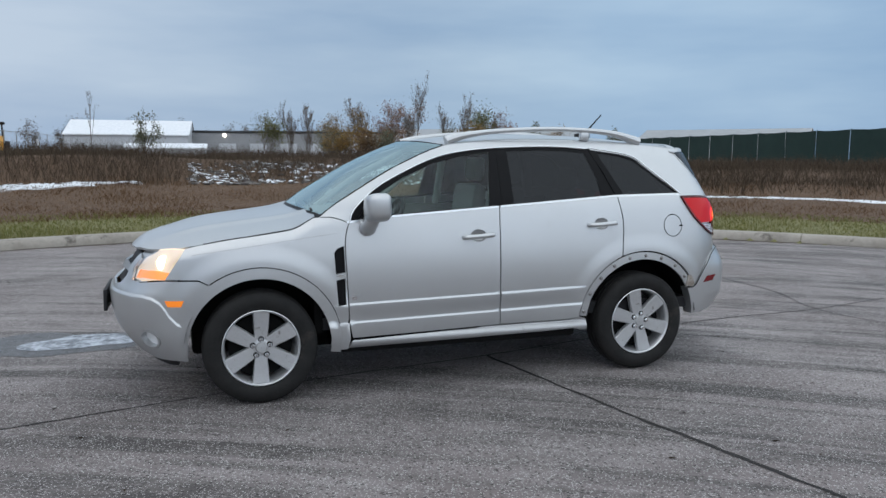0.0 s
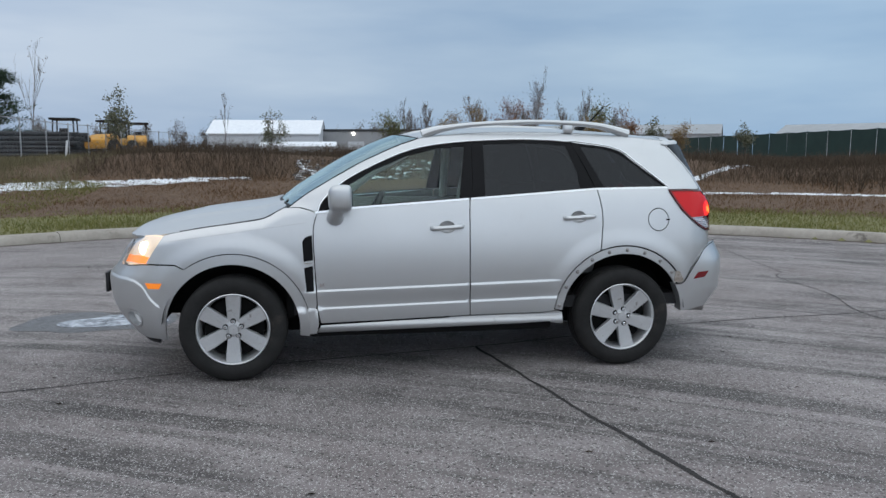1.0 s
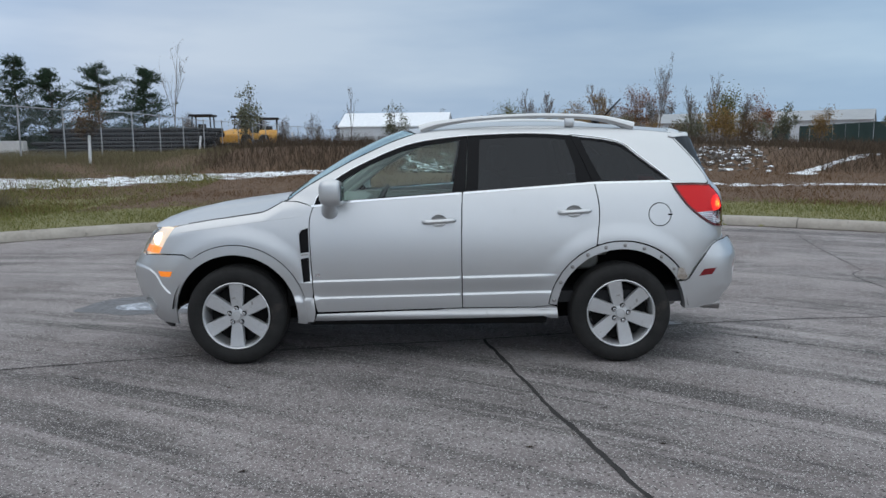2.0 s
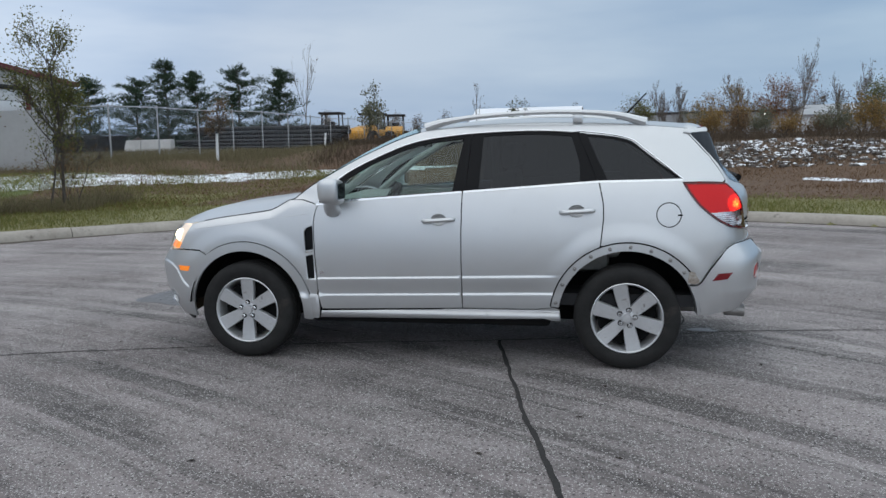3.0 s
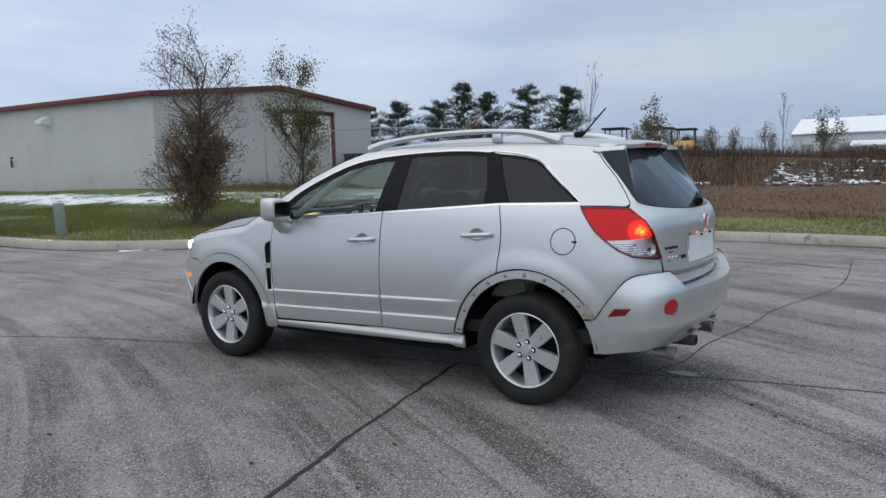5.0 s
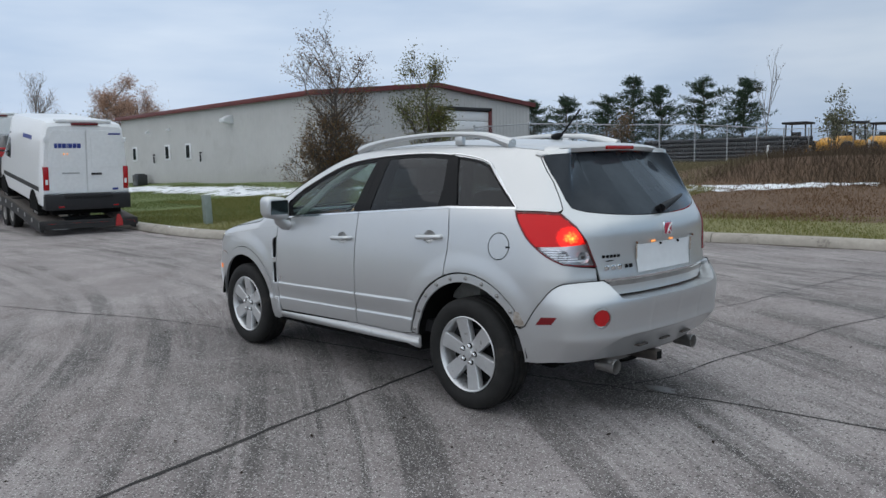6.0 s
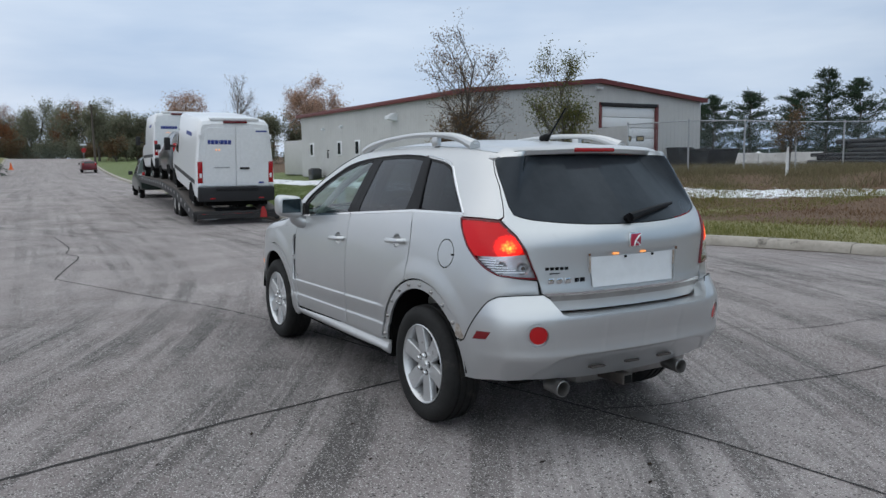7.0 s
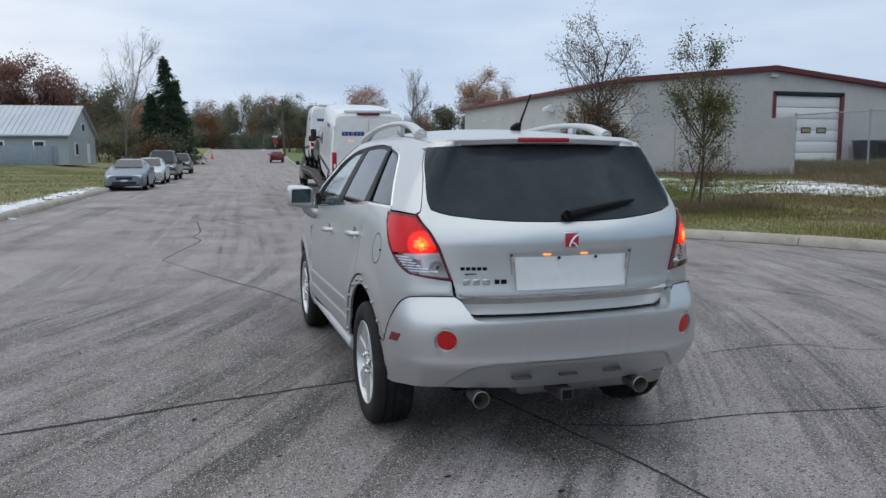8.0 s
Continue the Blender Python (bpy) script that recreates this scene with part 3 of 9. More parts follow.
col = ma.mix(ma.math("MULTIPLY", damp, 0.35), col, (0.06, 0.055, 0.053, 1))
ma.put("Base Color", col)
ma.put("Specular IOR Level", 0.25)
ma.put("Roughness", ma.math("SUBTRACT", 0.92, ma.math("MULTIPLY", dark, 0.22)))
ma.bump(ma.math("ADD", ma.math("MULTIPLY", stones, -0.8), ma.math("MULTIPLY", grit, 0.5)), 0.85, 0.009)
M["asphalt"] = ma.m

ring = [tuple(edge_point(s, 0.1)) for s in RUN]
N_R = len(ring)
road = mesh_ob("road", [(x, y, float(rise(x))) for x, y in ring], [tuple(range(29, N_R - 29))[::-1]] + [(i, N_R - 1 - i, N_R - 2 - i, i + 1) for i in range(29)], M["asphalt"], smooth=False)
tagged(road, "worn grey asphalt road ending in a turning circle", "road", kind="structure")

# ground around, one sheet to the horizon
gx = np.unique(np.concatenate([-np.geomspace(190, 2600, 20), np.arange(-190, -30, 2.5), np.arange(-30, 20.01, 0.3), np.geomspace(20, 2600, 34)]))
gy = np.unique(np.concatenate([-np.geomspace(18, 2600, 32), np.arange(-18, 34.01, 0.3), np.geomspace(34, 2600, 34)]))
X, Y = np.meshgrid(gx, gy, indexing="ij")
Z = land(X, Y)
D = road_distance(X, Y)
verts = np.stack([X, Y, Z], -1).reshape(-1, 3)
nx, ny = len(gx), len(gy)
quad = np.array([(i * ny + j, (i + 1) * ny + j, (i + 1) * ny + j + 1, i * ny + j + 1) for i in range(nx - 1) for j in range(ny - 1)])
deep = (D.reshape(-1)[quad] < -0.9).all(1)
quad = quad[~deep]
mg = Mat("ground_cover", 0.95)
P = mg.pos()
cov = mg.t.nodes.new("ShaderNodeSeparateColor")
mg.t.links.new(mg.attr("cover"), cov.inputs[0])
n1, n2, n3 = mg.noise(0.9, 6, 0.65, P), mg.noise(7, 5, 0.7, P), mg.noise(45, 3, 0.6, P)
soil = mg.ramp(n2, [(0.3, (0.060, 0.034, 0.018, 1)), (0.5, (0.112, 0.065, 0.036, 1)), (0.72, (0.17, 0.112, 0.066, 1))])
thatch = mg.ramp(n2, [(0.3, (0.11, 0.108, 0.042, 1)), (0.5, (0.19, 0.182, 0.075, 1)), (0.72, (0.26, 0.24, 0.12, 1))])
lawn = mg.ramp(n2, [(0.3, (0.085, 0.115, 0.038, 1)), (0.55, (0.135, 0.175, 0.060, 1)), (0.75, (0.21, 0.215, 0.10, 1))])
wob = mg.math("MULTIPLY", mg.math("SUBTRACT", n1, 0.5), 1.1)
c = mg.mix(mg.step(mg.math("ADD", cov.outputs[1], wob), 0.35, 0.65), soil, thatch)
c = mg.mix(mg.step(mg.math("ADD", cov.outputs[0], wob), 0.35, 0.65), c, lawn)
c = mg.mix(mg.math("MULTIPLY", mg.step(n3, 0.5, 0.7), 0.35), c, (0.03, 0.024, 0.017, 1))
flake = mg.noise(2.2, 7, 0.72, P, 0.3)
snow = mg.step(mg.math("ADD", cov.outputs[2], mg.math("MULTIPLY", mg.math("SUBTRACT", flake, 0.5), 2.0)), 0.62, 0.78)
c = mg.mix(snow, c, (0.78, 0.81, 0.85, 1))
mg.put("Base Color", c)
mg.bump(mg.math("ADD", n3, mg.math("MULTIPLY", snow, 1.2)), 0.6, 0.03)
M["ground"] = mg.m
used = np.unique(quad)
remap = -np.ones(len(verts), int)
remap[used] = np.arange(len(used))
ground = mesh_ob("ground", verts[used], remap[quad], M["ground"])
tagged(ground, "brown dead grass and weeds with patches of old snow", "ground", kind="structure")
vx, vy, vd = X.reshape(-1)[used], Y.reshape(-1)[used], D.reshape(-1)[used]
green = np.where((vx < -12) & (vy > 0) & (vd < 12.5), (1 - smooth01(vx, -15.5, -12.5)), 0) + np.where((vx < -12) & (vy < 0), 0.35, 0)
tan_grass = 1 - smooth01(vd, 2.2, 4.6)
tan_grass = np.maximum(tan_grass, np.where((vx < -12) & (vy < 0), 1.0, 0))
tan_grass = np.maximum(tan_grass, np.where((vx < -8) & (vy > 0), 1 - smooth01(vd, 5, 9), 0))
bank_line = np.exp(-((vd - 11.2 - 0.8 * wavy(vx, vy, 4)) / 1.0) ** 2) * np.where((vx > -26) & (vy > 8), 1 - smooth01(vx, -5.0, -3.0), 0)
right_line = np.exp(-((vd - 9.0) / 0.55) ** 2) * np.where((vx > 7) & (vy > 0), 1, 0)
by_hall = np.where((vx < -18) & (vx > -56) & (vy > 4), smooth01(vy, 11.8, 13.4) * (1 - smooth01(vy, 15.5, 16.6)), 0)
near_hall = np.exp(-(((vx + 16) / 5.0) ** 2 + ((vy - 15.5) / 2.6) ** 2)) * 0.85
kerb_snow = np.where((vy < 0) & (vx < -11) & (vx > -34), np.exp(-((vd - 0.8) / 0.7) ** 2), 0)
cover_attr = ground.data.color_attributes.new("cover", "FLOAT_COLOR", "POINT")
vals = np.stack([green, tan_grass, np.clip(bank_line + 0.95 * right_line + by_hall + near_hall + kerb_snow, 0, 1) * 0.85, np.ones_like(vx)], 1)
cover_attr.data.foreach_set("color", vals.astype(np.float32).reshape(-1))

# concrete kerb in cast lengths
M["concrete"] = varied("kerb_concrete", (0.25, 0.226, 0.194, 1), (0.41, 0.378, 0.332, 1), 0.9, 0, 1.6, 0.5, 90, ((0.13, 0.115, 0.10, 1), 2.4))
kerb = empty("kerb")
tagged(kerb, "weathered pale concrete kerb round the turning circle", "kerb", kind="structure")
KERB = [(-0.02, -0.12), (-0.02, 0.02), (0.005, 0.085), (0.03, 0.125), (0.07, 0.148), (0.15, 0.156), (0.32, 0.158), (0.345, 0.145), (0.35, -0.12)]


def kerb_length(s0, s1, parent, name):
    n = max(2, int((s1 - s0) / 0.5) + 1)
    tilt = random.uniform(-0.008, 0.008)
    vs, fs = [], []
    for i in range(n):
        s = s0 + (s1 - s0) * i / (n - 1)
        for d, z in KERB:
            p = edge_point(s, d + tilt)
            vs.append((p[0], p[1], float(rise(p[0])) + z + (tilt if z > 0 else 0)))
    k = len(KERB)
    for i in range(n - 1):
        for j in range(k - 1):
            fs.append((i * k + j, i * k + j + 1, (i + 1) * k + j + 1, (i + 1) * k + j))
    fs += [tuple(range(k))[::-1], tuple((n - 1) * k + j for j in range(k))]
    ob = mesh_ob(name, vs, fs, M["concrete"], parent)
    ob.data.set_sharp_from_angle(angle=radians(50))
    return ob


s = float(np.interp(-34, EDGE[:60, 0], RUN[:60]))
kerb_far = kerb_length(2, s, None, "kerb_along_road")
tagged(kerb_far, "pale concrete kerb along the far road", "kerb", kind="structure")
last = RUN[-1] - 2
while s < RUN[-1] - (RUN[-1] - float(RUN[len(upper) + len(bulb_edge) + 50])):
    step_len = random.uniform(2.7, 3.3)
    kerb_length(s + 0.006, s + step_len - 0.006, kerb, "kerb_section")
    s += step_len
kerb_far = kerb_length(s, last, None, "kerb_along_road")
tagged(kerb_far, "pale concrete kerb along the far road", "kerb", kind="structure")

# tar-dark cracks in the asphalt
M["crack"] = varied("crack_filler", (0.012, 0.011, 0.011, 1), (0.035, 0.032, 0.031, 1), 0.95, 0, 25)


def crack(pts, width, seed):
    rng = random.Random(seed)
    fine = spline(pts, 0.09)
    vs = []
    for i, p in enumerate(fine):
        q, r = np.array(fine[max(i - 1, 0)]), np.array(fine[min(i + 1, len(fine) - 1)])
        t = (r - q) / max(np.linalg.norm(r - q), 1e-6)
        n = np.array([-t[1], t[0]])
        w = width * (0.65 + 0.55 * rng.random())
        c = np.array(p) + n * rng.gauss(0, width * 0.14)
        vs += [(*(c + n * w / 2), 0.003), (*(c - n * w / 2), 0.003)]
    ob = mesh_ob("crack", vs, [(2 * i, 2 * i + 1, 2 * i + 3, 2 * i + 2) for i in range(len(fine) - 1)], M["crack"], None, "", False)
    tagged(ob, "dark crack running across the worn asphalt", "crack", "cracks in the asphalt", "structure")


crack([(0.42, -0.2), (0.52, -0.75), (0.66, -1.42), (0.73, -1.82), (0.86, -2.33), (1.0, -2.98), (1.13, -3.35), (1.4, -4.3), (1.5, -5.6)], 0.032, 1)
crack([(-6.45, -2.36), (-4.25, -1.5), (-3.2, -1.05), (-2.0, -0.7), (-0.8, -0.42), (0.42, -0.2), (1.75, 0.14), (2.4, 0.31), (3.3, 0.44), (4.3, 0.52), (5.5, 0.78), (7.6, 1.2)], 0.018, 2)
crack([(-6.45, -2.36), (-7.7, -2.1), (-9.1, -1.82), (-9.8, -1.95), (-10.9, -1.83), (-13.5, -1.9)], 0.026, 3)
crack([(5.1, 3.0), (4.8, 2.6), (4.7, 1.5), (4.36, 0.57), (4.45, -0.2), (4.9, -1.4)], 0.014, 4)
crack([(1.75, 0.2), (1.9, 0.62), (1.92, 1.3), (2.06, 2.2), (2.14, 3.1), (2.5, 4.9), (2.4, 7.3)], 0.014, 5)
crack([(0.6, 2.0), (0.58, 2.8), (0.95, 3.4), (1.1, 5.4), (1.6, 8.6)], 0.012, 6)
crack([(5.1, 3.0), (5.6, 5.3), (6.2, 7.6)], 0.014, 7)
crack([(-10.9, -1.83), (-11.2, 0.8), (-11.0, 3.2)], 0.016, 9)
crack([(-18.0, -5.8), (-17.4, -2.0), (-17.8, 3.0)], 0.03, 10)
crack([(-27.0, -5.5), (-26.5, -1.0), (-27.0, 3.2)], 0.03, 11)


# dirt washed along the foot of the kerb
M["gutter_dirt"] = varied("gutter_dirt", (0.050, 0.040, 0.032, 1), (0.12, 0.098, 0.08, 1), 0.95, 0, 5, 0.6, 60)
rng_d = np.random.default_rng(12)
s_run = np.arange(float(np.interp(-26, EDGE[:80, 0], RUN[:80])), float(RUN[len(upper) + len(bulb_edge) - 30]), 0.16)
wide_d = np.convolve(rng_d.normal(0, 1, len(s_run)), np.ones(9) / 9, "same")
vs = []
for s_d, w_d in zip(s_run, wide_d):
    a_d, b_d = edge_point(s_d, -0.012), edge_point(s_d, -0.03 - max(0.0, 0.05 + 0.22 * w_d + rng_d.normal(0, 0.015)))
    vs += [(a_d[0], a_d[1], 0.012), (b_d[0], b_d[1], 0.003)]
dirt = mesh_ob("gutter_dirt", vs, [(2 * i, 2 * i + 1, 2 * i + 3, 2 * i + 2) for i in range(len(s_run) - 1)], M["gutter_dirt"], None, "", False)
tagged(dirt, "dark dirt lying along the foot of the kerb", "dirt", kind="structure")

# thin ice and meltwater on the asphalt
mi = Mat("slush", 0.25)
mi.put("Base Color", mi.mix(mi.step(mi.noise(7, 8, 0.78), 0.36, 0.66), (0.09, 0.09, 0.095, 1), (0.55, 0.58, 0.63, 1)))
mi.bump(mi.noise(30, 3), 0.3, 0.01)
M["slush"] = mi.m


def puddle(name, cx, cy, rx, ry, turn, seed, material, label, height):
    rng = random.Random(seed)
    ph = [rng.uniform(0, 6.28) for _ in range(5)]
    vs = [(cx, cy, height + 0.001)]
    n = 64
    for i in range(n):
        a = math.tau * i / n
        r = 1 + sum(0.22 / (k + 1) * math.sin((k + 2) * a + ph[k]) for k in range(5))
        u, v = rx * r * math.cos(a), ry * r * math.sin(a)
        vs.append((cx + u * math.cos(turn) - v * math.sin(turn), cy + u * math.sin(turn) + v * math.cos(turn), height))
    ob = mesh_ob(name, vs, [(0, 1 + i, 1 + (i + 1) % n) for i in range(n)], material)
    tagged(ob, label, "puddle", kind="structure")


mw = Mat("wet_asphalt", 0.3)
mw.put("Base Color", mw.mix(mw.noise(5, 6, 0.75), (0.035, 0.034, 0.035, 1), (0.15, 0.14, 0.138, 1)))
mw.put("Roughness", mw.math("ADD", mw.math("MULTIPLY", mw.noise(14, 4, 0.7), 0.7), 0.02))
mw.bump(mw.noise(90, 3), 0.5, 0.006)
M["wet"] = mw.m
puddle("wet_patch", -2.78, 1.18, 0.62, 0.44, 0.25, 9, M["wet"], "dark damp patch round the slush on the asphalt", 0.003)
puddle("ice_patch", -2.60, 1.20, 0.36, 0.30, 0.1, 3, M["slush"], "small patch of grey slush on the asphalt", 0.006)
puddle("wet_patch", 2.0, 0.30, 0.12, 0.055, 0.2, 5, M["wet"], "small wet patch of meltwater under the exhaust", 0.004)
# ---------------------------------------------------------------- the silver car; front towards -x, driver's side towards -y
XF, XR, ZW = -1.345, 1.348, 0.352
plan = np.array(spline([(-2.25, 0), (-2.235, -0.25), (-2.185, -0.48), (-2.07, -0.69), (-1.90, -0.815), (-1.66, -0.868), (-1.3, -0.895), (-0.8, -0.898), (0.0, -0.902),
                        (0.8, -0.902), (1.35, -0.90), (1.70, -0.885), (1.93, -0.845), (2.10, -0.755), (2.225, -0.57), (2.30, -0.30), (2.32, 0)], 0.01))
plan_t = np.gradient(plan, axis=0)
plan_t /= np.linalg.norm(plan_t, axis=1, keepdims=True)
plan_s = np.concatenate([[0], np.cumsum(np.linalg.norm(np.diff(plan, axis=0), axis=1))])
plan_s -= np.interp(0.0, plan[:, 0], plan_s)
S_FRONT, S_REAR = plan_s[0], plan_s[-1]


def eased(pairs, sigma=0.022):
    """A smooth profile through rough (height, offset) pairs."""
    z = np.arange(0.0, 2.0, 0.004)
    v = np.interp(z, *np.array(pairs).T)
    k = np.exp(-0.5 * (np.arange(-30, 31) * 0.004 / sigma) ** 2)
    v = np.convolve(np.pad(v, 30, mode="edge"), k / k.sum(), "valid")
    return lambda q: np.interp(q, z, v)


side_prof = eased([(0.2, 0.10), (0.28, 0.052), (0.36, 0.024), (0.45, 0.014), (0.52, 0.012), (0.60, 0.006), (0.66, 0.002), (0.74, 0.0), (0.82, 0.002), (0.90, 0.008), (0.97, 0.016), (1.03, 0.0245), (1.10, 0.036), (1.18, 0.052), (1.25, 0.072), (1.40, 0.150), (1.55, 0.232), (1.62, 0.285), (1.66, 0.33), (1.72, 0.45)])
front_prof = eased([(0.22, 0.23), (0.28, 0.17), (0.32, 0.132), (0.37, 0.09), (0.42, 0.055), (0.48, 0.025), (0.55, 0.007), (0.62, 0.001), (0.67, 0.0), (0.70, 0.010), (0.73, 0.034), (0.80, 0.078), (0.90, 0.135), (0.96, 0.21), (1.02, 0.36), (1.1, 0.6)], 0.018)
gate_prof = eased([(0.70, 0.116), (0.78, 0.109), (0.835, 0.104), (0.86, 0.092), (0.90, 0.102), (1.0, 0.106), (1.12, 0.100), (1.18, 0.118), (1.24, 0.170), (1.38, 0.300), (1.50, 0.415), (1.60, 0.510), (1.70, 0.62)], 0.014)
bump_prof = eased([(0.26, 0.23), (0.34, 0.165), (0.40, 0.120), (0.46, 0.080), (0.505, 0.046), (0.53, 0.030), (0.57, 0.034), (0.62, 0.028), (0.70, 0.006), (0.74, 0.0), (0.78, 0.010), (0.84, 0.040), (0.89, 0.066), (1.0, 0.1)], 0.011)
HOODLINE = np.array([(-2.12, 0.90), (-2.0, 0.935), (-1.88, 0.958), (-1.77, 0.978), (-1.70, 0.993), (-1.514, 1.025), (-1.326, 1.05), (-1.137, 1.079), (-1.06, 1.118), (-1.0, 1.15), (-0.9, 1.165)])


def surface(rear_prof, extra=0.0, detail=True):
    bulge = 1.0 if rear_prof is bump_prof else 0.0

    def place(s, z):
        s, z = np.asarray(s, float), np.asarray(z, float)
        x, y = np.interp(s, plan_s, plan[:, 0]), np.interp(s, plan_s, plan[:, 1])
        tx, ty = np.interp(s, plan_s, plan_t[:, 0]) * smooth01(np.abs(y), 0.0, 0.2), np.interp(s, plan_s, plan_t[:, 1])
        q = np.hypot(tx, ty)
        n_x, n_y = ty / q, -tx / q
        o = side_prof(z) * n_y ** 2 + n_x ** 2 * np.where(n_x > 0, rear_prof(z), front_prof(z))
        if detail:
            zc = z - 0.022 * x
            doors = smooth01(x, -0.93, -0.80) * (1 - smooth01(x, 0.72, 0.95))
            o = o - doors * 0.0075 * (1 - smooth01(zc, 0.606, 0.622)) * smooth01(zc, 0.50, 0.60)
            o = o - smooth01(x, -0.98, -0.9) * (1 - smooth01(x, 0.93, 1.0)) * 0.0065 * (1 - smooth01(zc, 0.486, 0.502))
            for wx in (XF, XR):
                r = np.hypot(x - wx, z - ZW - 0.01)
                o = o - 0.008 * (1 - smooth01(r, 0.52, 0.64)) * (n_y ** 2)
        top = np.interp(x, *HOODLINE.T)
        o = o + 0.034 * smooth01(z, top - 0.075, top + 0.03) ** 1.5 * (1 - smooth01(x, -1.05, -0.72)) * n_y ** 2
        o = o - 0.05 * np.clip(2.4 * n_x * np.abs(n_y) - 0.3, 0, 1) * bulge * smooth01(z, 0.30, 0.55) * (1 - smooth01(z, 0.60, 0.90))
        o = o + extra
        return np.stack([x - o * n_x, y - o * n_y, z], -1)
    return place


body = surface(gate_prof)
bumper_s = surface(bump_prof)
glass_s = surface(gate_prof, 0.006)
inner_s = surface(gate_prof, 0.040, False)
flare_s = surface(bump_prof, -0.010)
SCAN = np.linspace(S_FRONT, S_REAR, 3000)


def on(place, *specs):
    """2D outline points from measured ones: ("x", x, z) on the flank, ("y", y, z) on the rear, ("f", y, z) on the front."""
    out = []
    for kind, v, z in specs:
        q = place(SCAN, np.full_like(SCAN, z))
        if kind == "x":
            k = np.abs(q[:, 0] - v) + np.where((q[:, 1] > -0.45), 9, 0)
        else:
            k = np.abs(q[:, 1] - v) + np.where((q[:, 0] < 1.2) if kind == "y" else (q[:, 0] > -1.6), 9, 0)
        out.append((float(SCAN[np.argmin(k)]), z))
    return out


def xs(place, pts):
    return on(place, *[("x", x, z) for x, z in pts])


def ring_of(place, x, z, r, n=26, rz=None):
    return [(float(on(place, ("x", x, z))[0][0]) + r * math.cos(a), z + (rz or r) * math.sin(a)) for a in np.linspace(0, math.tau, n, endpoint=False)]


car = empty("car")
tagged(car, "silver SUV with lit lamps and torn rear wheel-arch trim", "car")
SV, SD, BT, BP = M["silver"], M["silver_dirty"], M["black_trim"], M["black_plastic"]

# outlines shared by neighbouring panels
belt = [(-0.787, 1.112), (-0.561, 1.140), (0.241, 1.194), (1.158, 1.257), (1.70, 1.265)]
belt_f = lambda x: float(np.interp(x, *np.array(belt).T))
gap_fd = spline([(-0.787, 1.112), (-0.812, 1.03), (-0.816, 0.95), (-0.810, 0.80), (-0.798, 0.55), (-0.79, 0.45), (-0.772, 0.374)], 0.03)
gap_12 = line([(0.244, 1.194), (0.239, 1.05), (0.237, 0.79), (0.241, 0.400)])
gap_2 = spline([(1.158, 1.257), (1.184, 1.126), (1.187, 1.009), (1.168, 0.838)], 0.03)
flare_f = arc(XF, ZW, 0.502, 128, -1, 40)
arch_f = arc(XF, ZW, 0.432, 184, -8, 48)
flare_r = arc(XR, ZW, 0.512, 175, 22, 48)
win_top = spline([(-0.787, 1.112), (-0.745, 1.20), (-0.605, 1.322), (-0.409, 1.426), (-0.175, 1.522), (0.021, 1.566), (0.296, 1.594), (0.613, 1.607), (0.85, 1.603), (1.022, 1.590)], 0.03)
split_b = lambda z: 0.265 + (z - 1.19) * 0.06

# front door and rear door
cup1, cup2 = ring_of(body, 0.082, 1.010, 0.052, 26, 0.038), ring_of(body, 1.012, 1.068, 0.052, 26, 0.038)
low = lambda x: float(np.interp(x, [-0.772, -0.267, 0.237, 0.748, 0.86], [0.372, 0.385, 0.399, 0.402, 0.418]))
outline_fd = xs(body, gap_fd + [(x, low(x)) for x in np.linspace(-0.74, 0.241, 24)] + gap_12[::-1] + [(x, belt_f(x)) for x in np.linspace(0.20, -0.75, 24)])
outline_rd = xs(body, gap_12 + [(x, low(x)) for x in np.linspace(0.27, 0.855, 16)] + [p for p in flare_r if p[0] < 1.168 and p[1] > 0.40] + gap_2[::-1] + [(x, belt_f(x)) for x in np.linspace(1.12, 0.28, 20)])
# the door creases rise towards the rear, so the skins are laid out along that slope
lay = lambda pts: [(s, z - 0.022 * s) for s, z in pts]
sloped = lambda s, z: body(s, z + 0.022 * np.asarray(s))
both("door_skin", lay(outline_fd), sloped, SV, car, "silver front door", holes=[lay(cup1)], grid=(0.05, 0.006), gap=0.0036)
both("door_skin", lay(outline_rd), sloped, SV, car, "silver rear door cut out over the wheel", holes=[lay(cup2)], grid=(0.014, 0.006), gap=0.0036)

# fender with two air outlets behind the wheel
vent_hi = [(-0.884, 0.925), (-0.868, 0.952), (-0.826, 0.966), (-0.822, 0.805), (-0.878, 0.797)]
vent_lo = [(-0.875, 0.752), (-0.823, 0.762), (-0.817, 0.600), (-0.864, 0.594)]
hood_edge = [tuple(p) for p in HOODLINE if -1.76 < p[0] < -0.98]
outline_fe = on(body, ("x", -1.613, 0.742), ("x", -1.703, 0.786), ("x", -1.80, 0.787), ("x", -1.900, 0.787))
outline_fe += xs(body, line([(-1.900, 0.787), (-1.775, 0.975)])) + xs(body, spline(hood_edge, 0.03)) + xs(body, [(-0.965, 1.152), (-0.90, 1.150), (-0.83, 1.130)])
outline_fe += xs(body, gap_fd[:-4]) + xs(body, [(-0.80, 0.49)]) + xs(body, flare_f[::-1])
both("fender", outline_fe, body, SV, car, "silver front fender", holes=[xs(body, vent_hi), xs(body, vent_lo)], grid=0.009, gap=0.003)
vent_s = surface(gate_prof, 0.022)
both("side_vent", xs(vent_s, [(-0.895, 0.59), (-0.81, 0.59), (-0.815, 0.975), (-0.895, 0.96)]), vent_s, BT, car, "black air outlet behind the front wheel")
